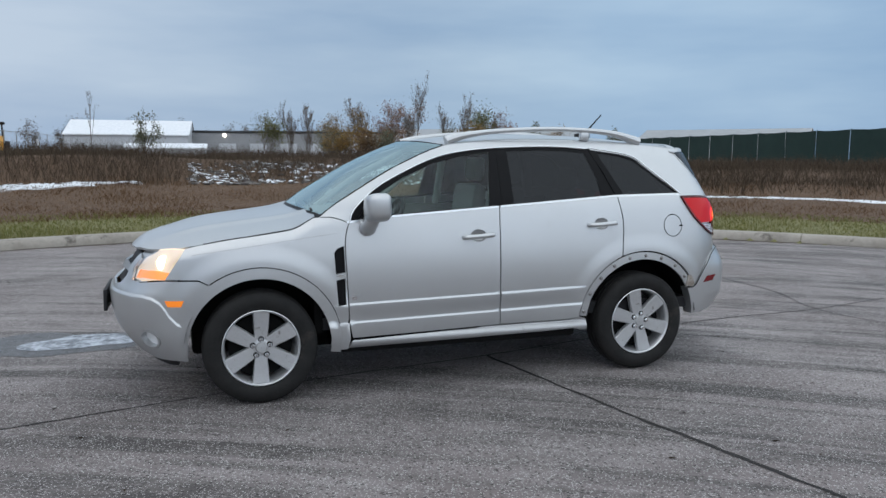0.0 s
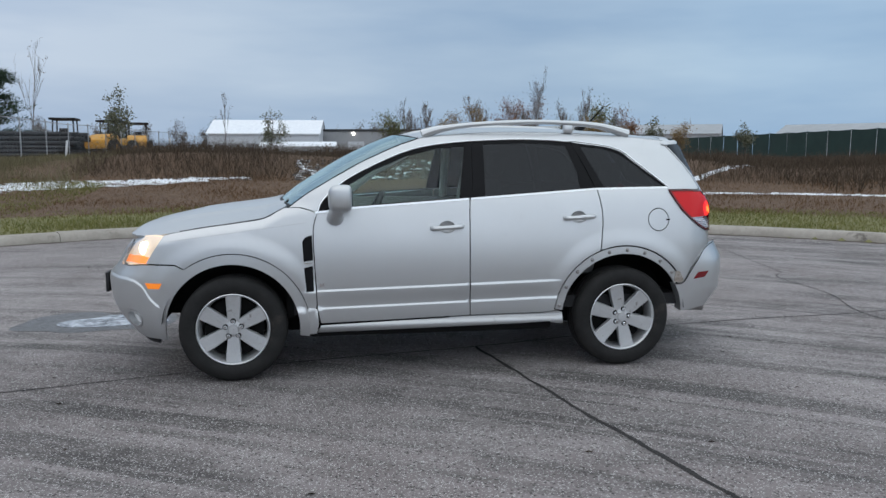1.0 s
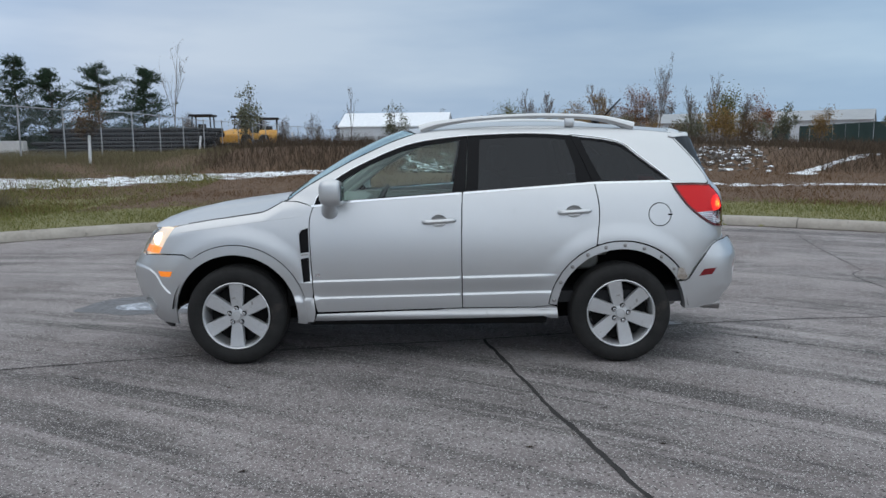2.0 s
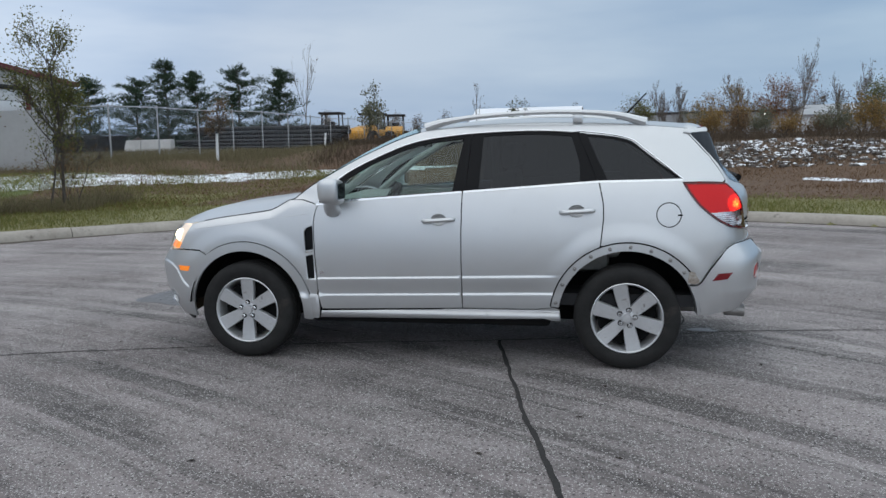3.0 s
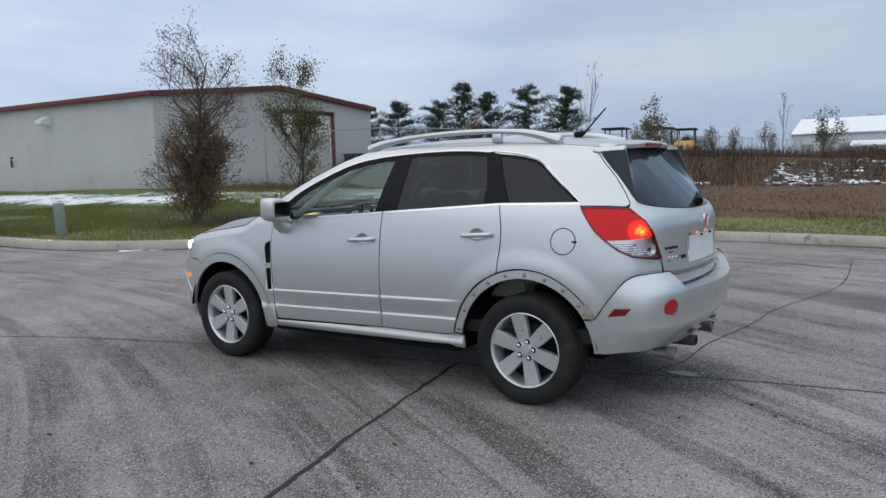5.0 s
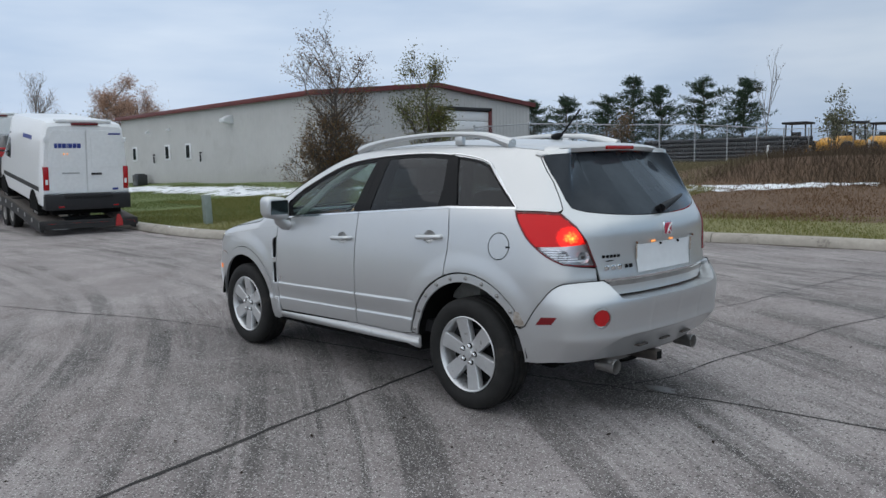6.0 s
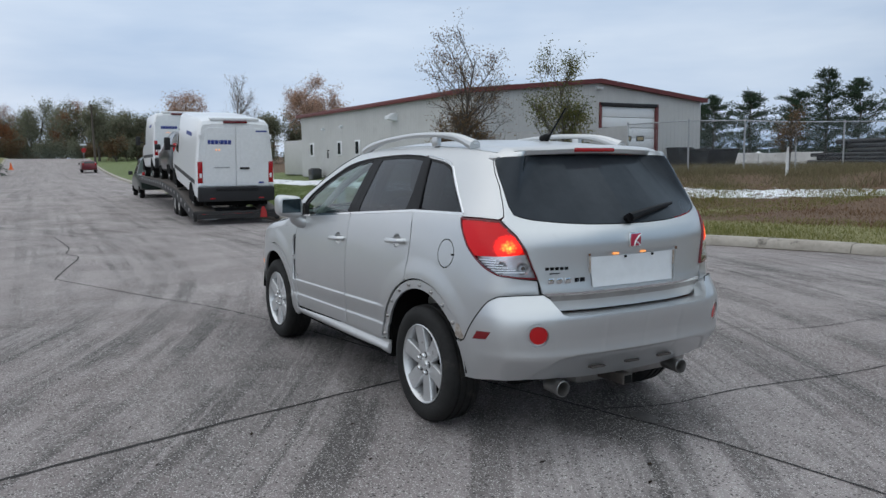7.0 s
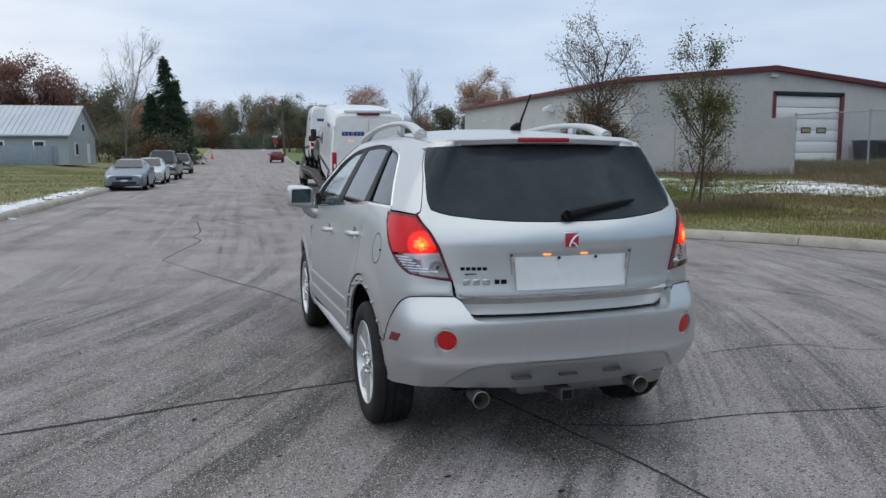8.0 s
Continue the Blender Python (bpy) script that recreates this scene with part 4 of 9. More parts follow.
both("vent_bar", xs(body, [(-0.876, 0.775), (-0.822, 0.782), (-0.822, 0.795), (-0.876, 0.789)]), surface(gate_prof, -0.004), M["chrome"], car, "bright bar across the air outlet", roll=0.001)
both("fender_badge", xs(body, [(-0.778, 0.625), (-0.748, 0.626), (-0.748, 0.650), (-0.778, 0.649)]), surface(gate_prof, -0.003), M["chrome"], car, "small grey badge", gap=0)

fold = xs(body, spline([(-1.74, 0.936), (-1.45, 0.975), (-1.15, 1.015), (-0.86, 1.052)], 0.03))
for sgn in (1, -1):
    q = body(np.array([f[0] for f in fold]), np.array([f[1] for f in fold]))
    bm = bmesh.new()
    tube(bm, [(a_, b_ * sgn, c_) for a_, b_, c_ in q], 0.0016, 5)
    part("fender_fold", bm, SD, car, "thin fold line along the fender")

# wheel-arch flares, the front one painted, the rear one a bare strip with its clips showing
both("arch_flare", xs(flare_s, arch_f[::-1] + arc(XF, ZW, 0.502, 184, -8, 48)), flare_s, SV, car, "silver wheel-arch flare", roll=0.006)
both("rocker_end", xs(body, [(-0.898, 0.296), (-0.80, 0.300), (-0.785, 0.372), (-0.795, 0.482), (-0.862, 0.480), (-0.905, 0.35)]), surface(gate_prof, -0.004), SD, car)
strip_out, strip_in = arc(XR, ZW, 0.508, 172, 30, 48), arc(XR, ZW, 0.452, 172, 30, 48)
bare_s = surface(gate_prof, 0.006)
both("arch_lip", xs(bare_s, strip_in + strip_out[::-1]), bare_s, SV, car, "bare wheel-arch lip with the trim torn off", roll=0.004)
lip_l = on(bare_s, ("x", XR, ZW))[0][0]
for k, a in enumerate((168, 152, 136, 120, 104, 88, 72, 56, 41)):
    for sgn in (1, -1):
        q = bare_s(np.array([lip_l + 0.481 * math.cos(radians(a))]), np.array([ZW + 0.481 * math.sin(radians(a))]))[0]
        bm = bmesh.new()
        lathe(bm, [(0.001, 0.012), (0.007, 0.011), (0.011, 0.006), (0.013, 0.0), (0.013, -0.01)], 14, "y")
        for v in bm.verts:
            v.co.y *= -1
        bmesh.ops.recalc_face_normals(bm, faces=bm.faces[:])
        bmesh.ops.translate(bm, verts=bm.verts[:], vec=(q[0], q[1], q[2]))
        if sgn < 0:
            for v in bm.verts:
                v.co.y *= -1
            bmesh.ops.reverse_faces(bm, faces=bm.faces[:])
        part("trim_clip", bm, M["steel"], car, "loose trim clip" if k == 0 else "")
both("rust_patch", xs(body, spline([(1.735, 0.60), (1.742, 0.665), (1.775, 0.672), (1.80, 0.63), (1.812, 0.60), (1.775, 0.585), (1.735, 0.60)], 0.015)), surface(gate_prof, -0.001), varied("flaking_rust", (0.10, 0.06, 0.035, 1), (0.50, 0.47, 0.43, 1), 0.85, 0, 28), car, "rust at the bumper corner", gap=0, grid=0.01)

# sill
def sill(s, z):
    q = surface(gate_prof, 0.0, False)(s, z)
    q[:, 1] -= 0.034 * np.sin(np.clip((z - 0.30) / 0.088, 0, 1) * math.pi) ** 0.8 - 0.008
    return q


both("side_sill", xs(sill, line([(-0.80, 0.303), (0.0, 0.318), (0.60, 0.330), (0.80, 0.338)]) + [(0.86, 0.318), (0.915, 0.316), (0.905, 0.40), (0.86, 0.414)] + line([(0.75, 0.398), (0.24, 0.395), (-0.27, 0.381), (-0.775, 0.366)])), sill, SD, car, "scuffed silver side sill", grid=0.012)

# quarter panel with the roof pillar, roof side and windscreen pillar
fuel_ring = ring_of(body, 1.607, 1.043, 0.078, 34)
ws_edge = [(-0.975, 1.150), (-0.86, 1.235), (-0.72, 1.318), (-0.50, 1.440), (-0.25, 1.553), (-0.08, 1.612)]
roof_edge = [(-0.08, 1.612), (0.15, 1.640), (0.5, 1.660), (1.0, 1.657), (1.4, 1.636), (1.74, 1.606)]
lamp_front = spline([(1.698, 1.252), (1.740, 1.180), (1.803, 1.100), (1.866, 1.045), (1.938, 0.993), (2.010, 0.957)], 0.03)
pillar = on(body, ("x", 1.728, 1.592), ("x", 1.742, 1.566), ("x", 1.80, 1.50), ("x", 1.872, 1.42), ("x", 1.940, 1.325), ("x", 1.975, 1.262))
outline_q = xs(body, spline(ws_edge, 0.03)) + xs(body, spline(roof_edge, 0.03)[1:]) + pillar
outline_q += on(body, ("x", 1.955, 1.246), ("x", 1.85, 1.252)) + xs(body, lamp_front) + on(body, ("y", -0.70, 0.942), ("y", -0.604, 0.930), ("y", -0.590, 0.830), ("y", -0.72, 0.825))
outline_q += xs(body, spline([(1.985, 0.812), (1.93, 0.757), (1.86, 0.665), (1.815, 0.595), (1.785, 0.578)], 0.03)) + xs(body, [p for p in flare_r[::-1] if p[0] > 1.168])
outline_q += xs(body, gap_2[::-1]) + xs(body, spline([(1.158, 1.262), (1.10, 1.42), (1.022, 1.590)], 0.03)) + xs(body, win_top[::-1]) + xs(body, [(-0.83, 1.130), (-0.90, 1.150)])
qglass_open = xs(body, spline([(1.205, 1.270), (1.13, 1.42), (1.055, 1.578)], 0.03) + spline([(1.055, 1.578), (1.257, 1.553), (1.37, 1.522), (1.43, 1.474), (1.56, 1.37), (1.695, 1.272)], 0.03)[1:] + [(1.45, 1.268)])
both("body_side", outline_q, body, SV, car, "silver quarter panel, pillars and roof side", holes=[qglass_open, fuel_ring], gap=0.004, grid=0.014)
both("fuel_door", fuel_ring, body, SV, car, "round fuel filler door", grid=0.02)
both("fuel_door_pull", xs(body, [(1.662, 1.035), (1.700, 1.037), (1.700, 1.046), (1.662, 1.047)]), surface(gate_prof, -0.002), BT, car, gap=0)

# window surrounds and glass
def frame_poly(pts):
    return xs(glass_s, pts)


front_open = [(x, belt_f(x) + 0.008) for x in np.linspace(-0.77, 0.26, 24)] + [(split_b(z), z) for z in np.linspace(1.2, 1.59, 14)] + [p for p in win_top[::-1] if p[0] < 0.285]
rear_open = [(x, belt_f(x) + 0.008) for x in np.linspace(0.272, 1.155, 22)] + spline([(1.158, 1.262), (1.10, 1.42), (1.022, 1.588)], 0.03) + [p for p in win_top[::-1] if 0.30 < p[0] < 1.015] + [(split_b(z) + 0.001, z) for z in np.linspace(1.59, 1.21, 14)]
pane_f = [(-0.63, 1.150), (-0.20, 1.182), (0.172, 1.205), (0.205, 1.40), (0.235, 1.562), (0.02, 1.538), (-0.175, 1.491), (-0.40, 1.398), (-0.56, 1.306), (-0.655, 1.225)]
pane_r = [(0.355, 1.216), (1.035, 1.262), (1.03, 1.38), (0.975, 1.565), (0.80, 1.580), (0.613, 1.582), (0.372, 1.572)]
both("window_frame", frame_poly(front_open), glass_s, BT, car, "black front window surround", gap=0.0005, holes=[frame_poly(line(pane_f + pane_f[:1]))])
both("window_frame", frame_poly(rear_open), glass_s, BT, car, "black rear window surround", gap=0.0005, holes=[frame_poly(line(pane_r + pane_r[:1]))])
pane_s = surface(gate_prof, 0.012)
both("front_window", frame_poly(line(pane_f + pane_f[:1])), pane_s, M["glass_clear"], car, "clear front side window", gap=-0.004, thick=0.0, roll=0)
both("rear_window", frame_poly(line(pane_r + pane_r[:1])), pane_s, M["glass_dark"], car, "dark tinted rear side window", gap=-0.004, thick=0.0, roll=0)
qpane = xs(glass_s, [(1.215, 1.280), (1.145, 1.42), (1.085, 1.560), (1.25, 1.540), (1.36, 1.508), (1.425, 1.462), (1.55, 1.358), (1.658, 1.279), (1.45, 1.277)])
both("window_frame", qglass_open, glass_s, BT, car, "black quarter window surround", holes=[qpane])
both("pillar_cover", xs(body, [(1.150, 1.264), (1.215, 1.268), (1.068, 1.580), (1.012, 1.590), (1.090, 1.42)]), surface(gate_prof, -0.001), BT, car, "black strip between the rear side windows", gap=0, roll=0.001, thick=0.006)
both("quarter_window", qpane, pane_s, M["glass_dark"], car, "dark tinted quarter window", gap=-0.004, thick=0.0, roll=0)
chrome_s = surface(gate_prof, -0.004)
both("belt_moulding", xs(chrome_s, [(x, belt_f(x) - 0.002) for x in np.linspace(-0.80, 0.24, 30)] + [(x, belt_f(x) + 0.012) for x in np.linspace(0.24, -0.80, 30)]), chrome_s, M["chrome"], car, "bright waist moulding", gap=0, grid=0.02, roll=0.003)
both("belt_moulding", xs(chrome_s, [(x, belt_f(x) - 0.002) for x in np.linspace(0.25, 1.70, 40)] + [(x, belt_f(x) + 0.012) for x in np.linspace(1.70, 0.25, 40)]), chrome_s, M["chrome"], car, "bright waist moulding", gap=0, grid=0.02, roll=0.003)

# thin bright tube along the tops of the side windows
edge_run = xs(chrome_s, [p for p in win_top if p[0] < 1.0] + spline([(1.03, 1.597), (1.25, 1.568), (1.38, 1.532), (1.45, 1.478), (1.57, 1.378), (1.70, 1.270)], 0.03))
for sgn in (1, -1):
    q = surface(gate_prof, 0.001)(np.array([f[0] for f in edge_run]), np.array([f[1] for f in edge_run]))
    bm = bmesh.new()
    tube(bm, [(a_, b_ * sgn, c_) for a_, b_, c_ in q], 0.0065, 6)
    part("window_edge_line", bm, M["chrome"], car, "bright thin line over the side windows")

# front bumper, headlamps, grille
arch_front = [p for p in arc(XF, ZW, 0.432, 190, 90, 40) if p[1] < 0.722 + (p[0] + 1.57) * 0 or p[0] < -1.57]
arch_front = [p for p in arch_front if p[0] < -1.558]
outline_fb = on(body, ("f", -0.001, 0.30), ("f", -0.3, 0.295), ("f", -0.55, 0.292), ("f", -0.66, 0.288), ("f", -0.74, 0.284), ("x", -1.785, 0.278)) + xs(body, arch_front)
outline_fb += on(body, ("x", -1.613, 0.738), ("x", -1.703, 0.782), ("x", -1.80, 0.783), ("x", -1.90, 0.783), ("f", -0.68, 0.766), ("f", -0.585, 0.770), ("f", -0.535, 0.835), ("f", -0.545, 0.90), ("f", -0.47, 0.925), ("f", -0.455, 0.86), ("f", -0.47, 0.78), ("f", -0.43, 0.735), ("f", -0.3, 0.715), ("f", -0.001, 0.71))


def fascia(s, z):
    """The front bumper: a proud lower cheek under a curved break line."""
    q = body(s, z).copy()
    x = q[:, 0]
    edge = np.interp(x, [-2.3, -2.03, -1.97, -1.925, -1.90, -1.875, -1.83, -1.79, -1.74], [0.690, 0.688, 0.676, 0.648, 0.615, 0.570, 0.522, 0.505, 0.500])
    proud = 0.008 * (1 - smooth01(z, edge - 0.010, edge + 0.008)) * (1 - smooth01(x, -1.81, -1.745))
    tx, ty = np.interp(s, plan_s, plan_t[:, 0]), np.interp(s, plan_s, plan_t[:, 1])
    q[:, 0] += ty * proud
    q[:, 1] -= tx * proud
    return q


fog_c = on(body, ("x", -1.99, 0.415))[0]
fog = [(fog_c[0] + 0.085 * math.cos(a), fog_c[1] + 0.062 * math.sin(a)) for a in np.linspace(0, math.tau, 26, endpoint=False)]
both("front_bumper", outline_fb, fascia, SV, car, "silver front bumper with a curved break line", holes=[fog], grid=0.008)
both("fog_lamp", fog, surface(gate_prof, 0.030), M["lamp_clear"], car, "round fog lamp", gap=-0.02)
both("fog_ring", fog, surface(gate_prof, -0.012), SV, car, "silver fog lamp surround", holes=[[(fog_c[0] + 0.070 * math.cos(a), fog_c[1] + 0.050 * math.sin(a)) for a in np.linspace(0, math.tau, 26, endpoint=False)]], gap=0, thick=0.07)
mark_f = xs(body, [(-1.898, 0.664), (-1.79, 0.666), (-1.806, 0.628), (-1.88, 0.628)])
both("side_marker", mark_f, surface(gate_prof, -0.005), M["amber"], car, "amber front side marker lamp", gap=0, grid=0.02)
lower_lip = surface(gate_prof, 0.012)
both("air_dam", on(lower_lip, ("f", -0.001, 0.305), ("f", -0.5, 0.30), ("f", -0.70, 0.290), ("x", -1.83, 0.282), ("x", -1.83, 0.245), ("f", -0.70, 0.242), ("f", -0.5, 0.240), ("f", -0.001, 0.240)), lower_lip, BP, car, "black front air dam")
lamp_h = on(body, ("x", -1.902, 0.788), ("x", -1.779, 0.966), ("x", -1.84, 0.970), ("x", -1.93, 0.958), ("f", -0.66, 0.935), ("f", -0.57, 0.90), ("f", -0.545, 0.84), ("f", -0.575, 0.778), ("f", -0.66, 0.772), ("x", -1.96, 0.786))
both("headlamp_lens", lamp_h, surface(gate_prof, -0.003), M["glass_lamp"], car, "clear headlamp lens", gap=0.003, thick=0, roll=0)
both("headlamp_bowl", lamp_h, surface(gate_prof, 0.022), M["lamp_warm"], car, "headlamp reflector with the bulb's light as its own glow", gap=-0.004)
ind = on(body, ("x", -1.900, 0.787), ("x", -1.870, 0.832), ("x", -1.95, 0.842), ("f", -0.60, 0.835), ("f", -0.60, 0.782), ("x", -1.95, 0.787))
both("front_indicator", ind, surface(gate_prof, 0.012), M["amber_lit"], car, "lit amber turn lamp")
for sgn in (1, -1):
    bm = bmesh.new()
    q = surface(gate_prof, 0.022)(np.array([on(body, ("x", -1.92, 0.888))[0][0]]), np.array([0.885]))[0]
    bmesh.ops.create_uvsphere(bm, u_segments=20, v_segments=12, radius=0.045)
    for v in bm.verts:
        v.co = Vector((v.co.x * 0.75 - v.co.y * 0.30 + q[0] + 0.010, (v.co.y * 0.30 + v.co.x * 0.45 + q[1] + 0.004) * sgn, v.co.z * 1.0 + q[2]))
    bmesh.ops.recalc_face_normals(bm, faces=bm.faces[:])
    part("headlamp_bulb", bm, M["bulb"], car, "glowing headlamp bulb")
both("header_panel", on(body, ("f", -0.40, 0.735), ("f", -0.60, 0.755), ("f", -0.70, 0.765), ("f", -0.70, 0.93), ("f", -0.58, 0.945), ("f", -0.40, 0.945)), surface(gate_prof, 0.030), SV, car, "silver panel between lamp and grille", gap=0)
grille_s = surface(gate_prof, 0.034)
both("grille", on(grille_s, ("f", -0.001, 0.70), ("f", -0.42, 0.72), ("f", -0.44, 0.78), ("f", -0.43, 0.90), ("f", -0.3, 0.925), ("f", -0.001, 0.93)), grille_s, BT, car, "black grille", gap=0)
both("grille_bar", on(body, ("f", -0.001, 0.79), ("f", -0.53, 0.80), ("f", -0.53, 0.835), ("f", -0.001, 0.83)), surface(gate_prof, 0.0), SV, car, "silver bar across the grille", gap=0)
bm = boxes(((-2.285, -0.26, 0.52), (-2.262, 0.26, 0.66)), bevel=0.006)
part("plate_holder", bm, BP, car, "black front number-plate holder")

# bonnet
def bonnet_z(x, y):
    zc = np.interp(x, [-2.14, -2.10, -2.04, -1.95, -1.85, -1.64, -1.43, -1.23, -1.0, -0.85], [0.895, 0.945, 0.992, 1.025, 1.052, 1.096, 1.122, 1.146, 1.180, 1.20])
    ze = np.interp(x, *HOODLINE.T)
    ye = np.interp(x, [-2.12, -2.05, -1.95, -1.85, -1.75, -1.6, -1.3, -1.0, -0.85], [0.42, 0.53, 0.64, 0.735, 0.80, 0.835, 0.862, 0.862, 0.86])
    q = np.clip(np.abs(y) / ye, 0, 1.1)
    ridge = 0.012 * np.exp(-((np.abs(y) - 0.47 - 0.06 * (x + 1.5)) / 0.05) ** 2) * smooth01(x, -2.0, -1.7)
    return ze + (zc - ze) * (1 - q ** 2.4) + ridge


def bonnet(x, y):
    return np.stack([x, y, bonnet_z(x, y)], -1)


edge3 = [tuple(body(np.array([p[0]]), np.array([p[1]]))[0]) for p in xs(body, spline(hood_edge, 0.03))]
half = [(-2.115, 0.0), (-2.105, -0.18), (-2.07, -0.36), (-2.0, -0.53), (-1.91, -0.66), (-1.80, -0.765)] + [(p[0], p[1] + 0.004) for p in edge3 if p[0] > -1.77] + [(-0.985, -0.74), (-1.0, -0.45), (-1.03, -0.2), (-1.035, 0.0)]
half = line(half, 0.04)
panel("bonnet", half + [(x, -y) for x, y in half[::-1]][1:-1], bonnet, SV, car, "silver bonnet", thick=0.02, grid=0.04)
# dark tube drawn for the shade in the bonnet's shut gap
for sgn in (1, -1):
    bm = bmesh.new()
    tube(bm, [(p[0], (p[1] + 0.004) * sgn, p[2] + 0.001) for p in edge3[1:]], 0.0022, 6)
    part("bonnet_gap_line", bm, M["rubber"], car, "dark line standing for the shaded gap along the bonnet")
cowl = line([(-1.04, -0.74), (-1.05, -0.2), (-1.05, 0.2), (-1.04, 0.74), (-0.86, 0.76), (-0.92, 0.3), (-0.93, 0.0), (-0.92, -0.3), (-0.86, -0.76), (-1.04, -0.74)], 0.05)
panel("cowl", cowl, lambda x, y: np.stack([x, y, 1.140 + 0 * x + 0.02 * (1 - (y / 0.8) ** 2)], -1), BP, car, "black windscreen cowl")
for y0, y1 in ((-0.62, -0.05), (0.02, 0.55)):
    bm = bmesh.new()
    tube(bm, [(-0.985, y0, 1.178), (-0.955, (y0 + y1) / 2, 1.205), (-0.945, y1, 1.212)], [0.011, 0.009, 0.007], 8)
    part("windscreen_wiper", bm, BP, car, "black windscreen wiper")

# windscreen and roof
def edge_y3(x, z):
    q = body(SCAN, np.full_like(SCAN, z))
    return -q[np.argmin(np.abs(q[:, 0] - x) + np.where(q[:, 1] > -0.4, 9, 0)), 1]


ws_pts = [(x, z, edge_y3(x, z)) for x, z in spline(ws_edge, 0.05)]
ws_lo, ws_hi = np.array([p[1] for p in ws_pts]), None


def windscreen(u, v):
    """u across from -1 to 1, v up from 0 to 1."""
    k = np.clip(v, -0.1, 1.1) * (len(ws_pts) - 1)
    i = np.arange(len(ws_pts))
    xe, ze, ye = (np.interp(k, i, [p[j] for p in ws_pts]) for j in range(3))
    bow = np.interp(v, [0, 1], [0.085, 0.12]) * (1 - u ** 2)
    rise = np.interp(v, [0, 1], [0.022, 0.035]) * (1 - u ** 2)
    return np.stack([xe - bow, u * ye, ze + rise], -1)


panel("windscreen", line([(-0.985, 0.02), (0.985, 0.02), (0.995, 0.994), (-0.995, 0.994), (-0.985, 0.02)], 0.05), windscreen, M["glass_screen"], car, "clear windscreen", thick=0, roll=0, gap=0, grid=0.06)
ws_trim = line([(-1, 0.0), (1, 0.0), (1, 1.0), (-1, 1.0), (-1, 0.0)], 0.05)
panel("windscreen_seal", ws_trim, lambda u, v: windscreen(u, v) - np.array([0.0, 0, 0.004]), BT, car, "black windscreen edge", holes=[line([(-0.992, 0.02), (0.992, 0.02), (0.992, 0.992), (-0.992, 0.992), (-0.992, 0.02)], 0.05)], gap=0, grid=0.06, thick=0.003)
rf = spline(roof_edge, 0.05)
roof_e = np.array([(x, z, edge_y3(x, z)) for x, z in rf])


def roof_s(x, u):
    ze, ye = np.interp(x, roof_e[:, 0], roof_e[:, 1]), np.interp(x, roof_e[:, 0], roof_e[:, 2])
    crown = np.interp(x, [-0.25, 0.1, 0.6, 1.2, 1.7, 1.9], [0.034, 0.042, 0.044, 0.042, 0.036, 0.03])
    lead = np.interp(x, [-0.25, 0.25], [1, 0]) * 0.12 * (1 - u ** 2)
    tail = np.interp(x, [1.3, 1.74], [0, 1]) * 0.085 * (1 - u ** 2)
    grooves = 0.006 * np.exp(-((np.abs(u) - 0.80) / 0.03) ** 2)
    return np.stack([x - lead + tail, u * ye, ze + crown * (1 - np.abs(u) ** 2.2) - grooves], -1)


panel("roof", line([(-0.08, -1), (1.74, -1), (1.74, 1), (-0.08, 1), (-0.08, -1)], 0.05), roof_s, SV, car, "silver roof", gap=0.0, grid=0.05)
panel("headlining", line([(-0.05, -0.97), (1.7, -0.97), (1.7, 0.97), (-0.05, 0.97), (-0.05, -0.97)], 0.1), lambda x, u: roof_s(x, u) - np.array([0, 0, 0.035]), M["cloth_light"], car, "pale headlining", gap=0, grid=0.1, flip=True)
for sgn in (1, -1):
    rail = [(-0.05, 1.640), (0.06, 1.676), (0.32, 1.713), (0.72, 1.734), (1.05, 1.728), (1.28, 1.704), (1.47, 1.650)]
    bm = bmesh.new()
    pts = [(x, -0.575 * sgn, z - 0.004) for x, z in spline(rail, 0.05)]
    tube(bm, pts, [0.017 + 0.020 * abs(2 * i / (len(pts) - 1) - 1) ** 4 for i in range(len(pts))], 10)
    rr = part("roof_rail", bm, SV, car, "silver roof rail")
    for x0, x1 in ((-0.04, 0.10), (0.98, 1.05), (1.36, 1.48)):
        part("rail_foot", boxes(((x0, -0.575 * sgn - 0.018, 1.652), (x1, -0.575 * sgn + 0.018, 1.712 if x0 == 0.98 else 1.668)), bevel=0.01), SV, rr)

# tailgate, rear window, rear lamps, rear bumper
gate_edge = pillar[::-1]
lamp_in = on(body, ("y", -0.735, 1.245), ("y", -0.69, 1.165), ("y", -0.655, 1.09), ("y", -0.625, 1.0), ("y", -0.602, 0.936))
g_left = on(body, ("x", 1.728, 1.600)) + pillar[1:] + lamp_in + on(body, ("y", -0.588, 0.865), ("y", -0.564, 0.80), ("y", -0.540, 0.770))
win_left = on(body, ("x", 1.752, 1.570), ("x", 1.775, 1.545), ("x", 1.885, 1.425), ("x", 1.966, 1.318), ("x", 2.000, 1.272), ("y", -0.64, 1.258), ("y", -0.59, 1.245), ("y", -0.45, 1.228), ("y", -0.30, 1.217), ("y", -0.12, 1.211))


def mirror_s(pts):
    return [(2 * S_REAR - s, z) for s, z in pts[::-1]]


def wrap(place):
    """A surface that runs on round the rear centre to the right-hand side."""
    def f(s, z):
        s = np.asarray(s, float)
        far = s > S_REAR
        q = place(np.where(far, 2 * S_REAR - s, s), z).copy()
        q[far, 1] *= -1
        return q
    return f


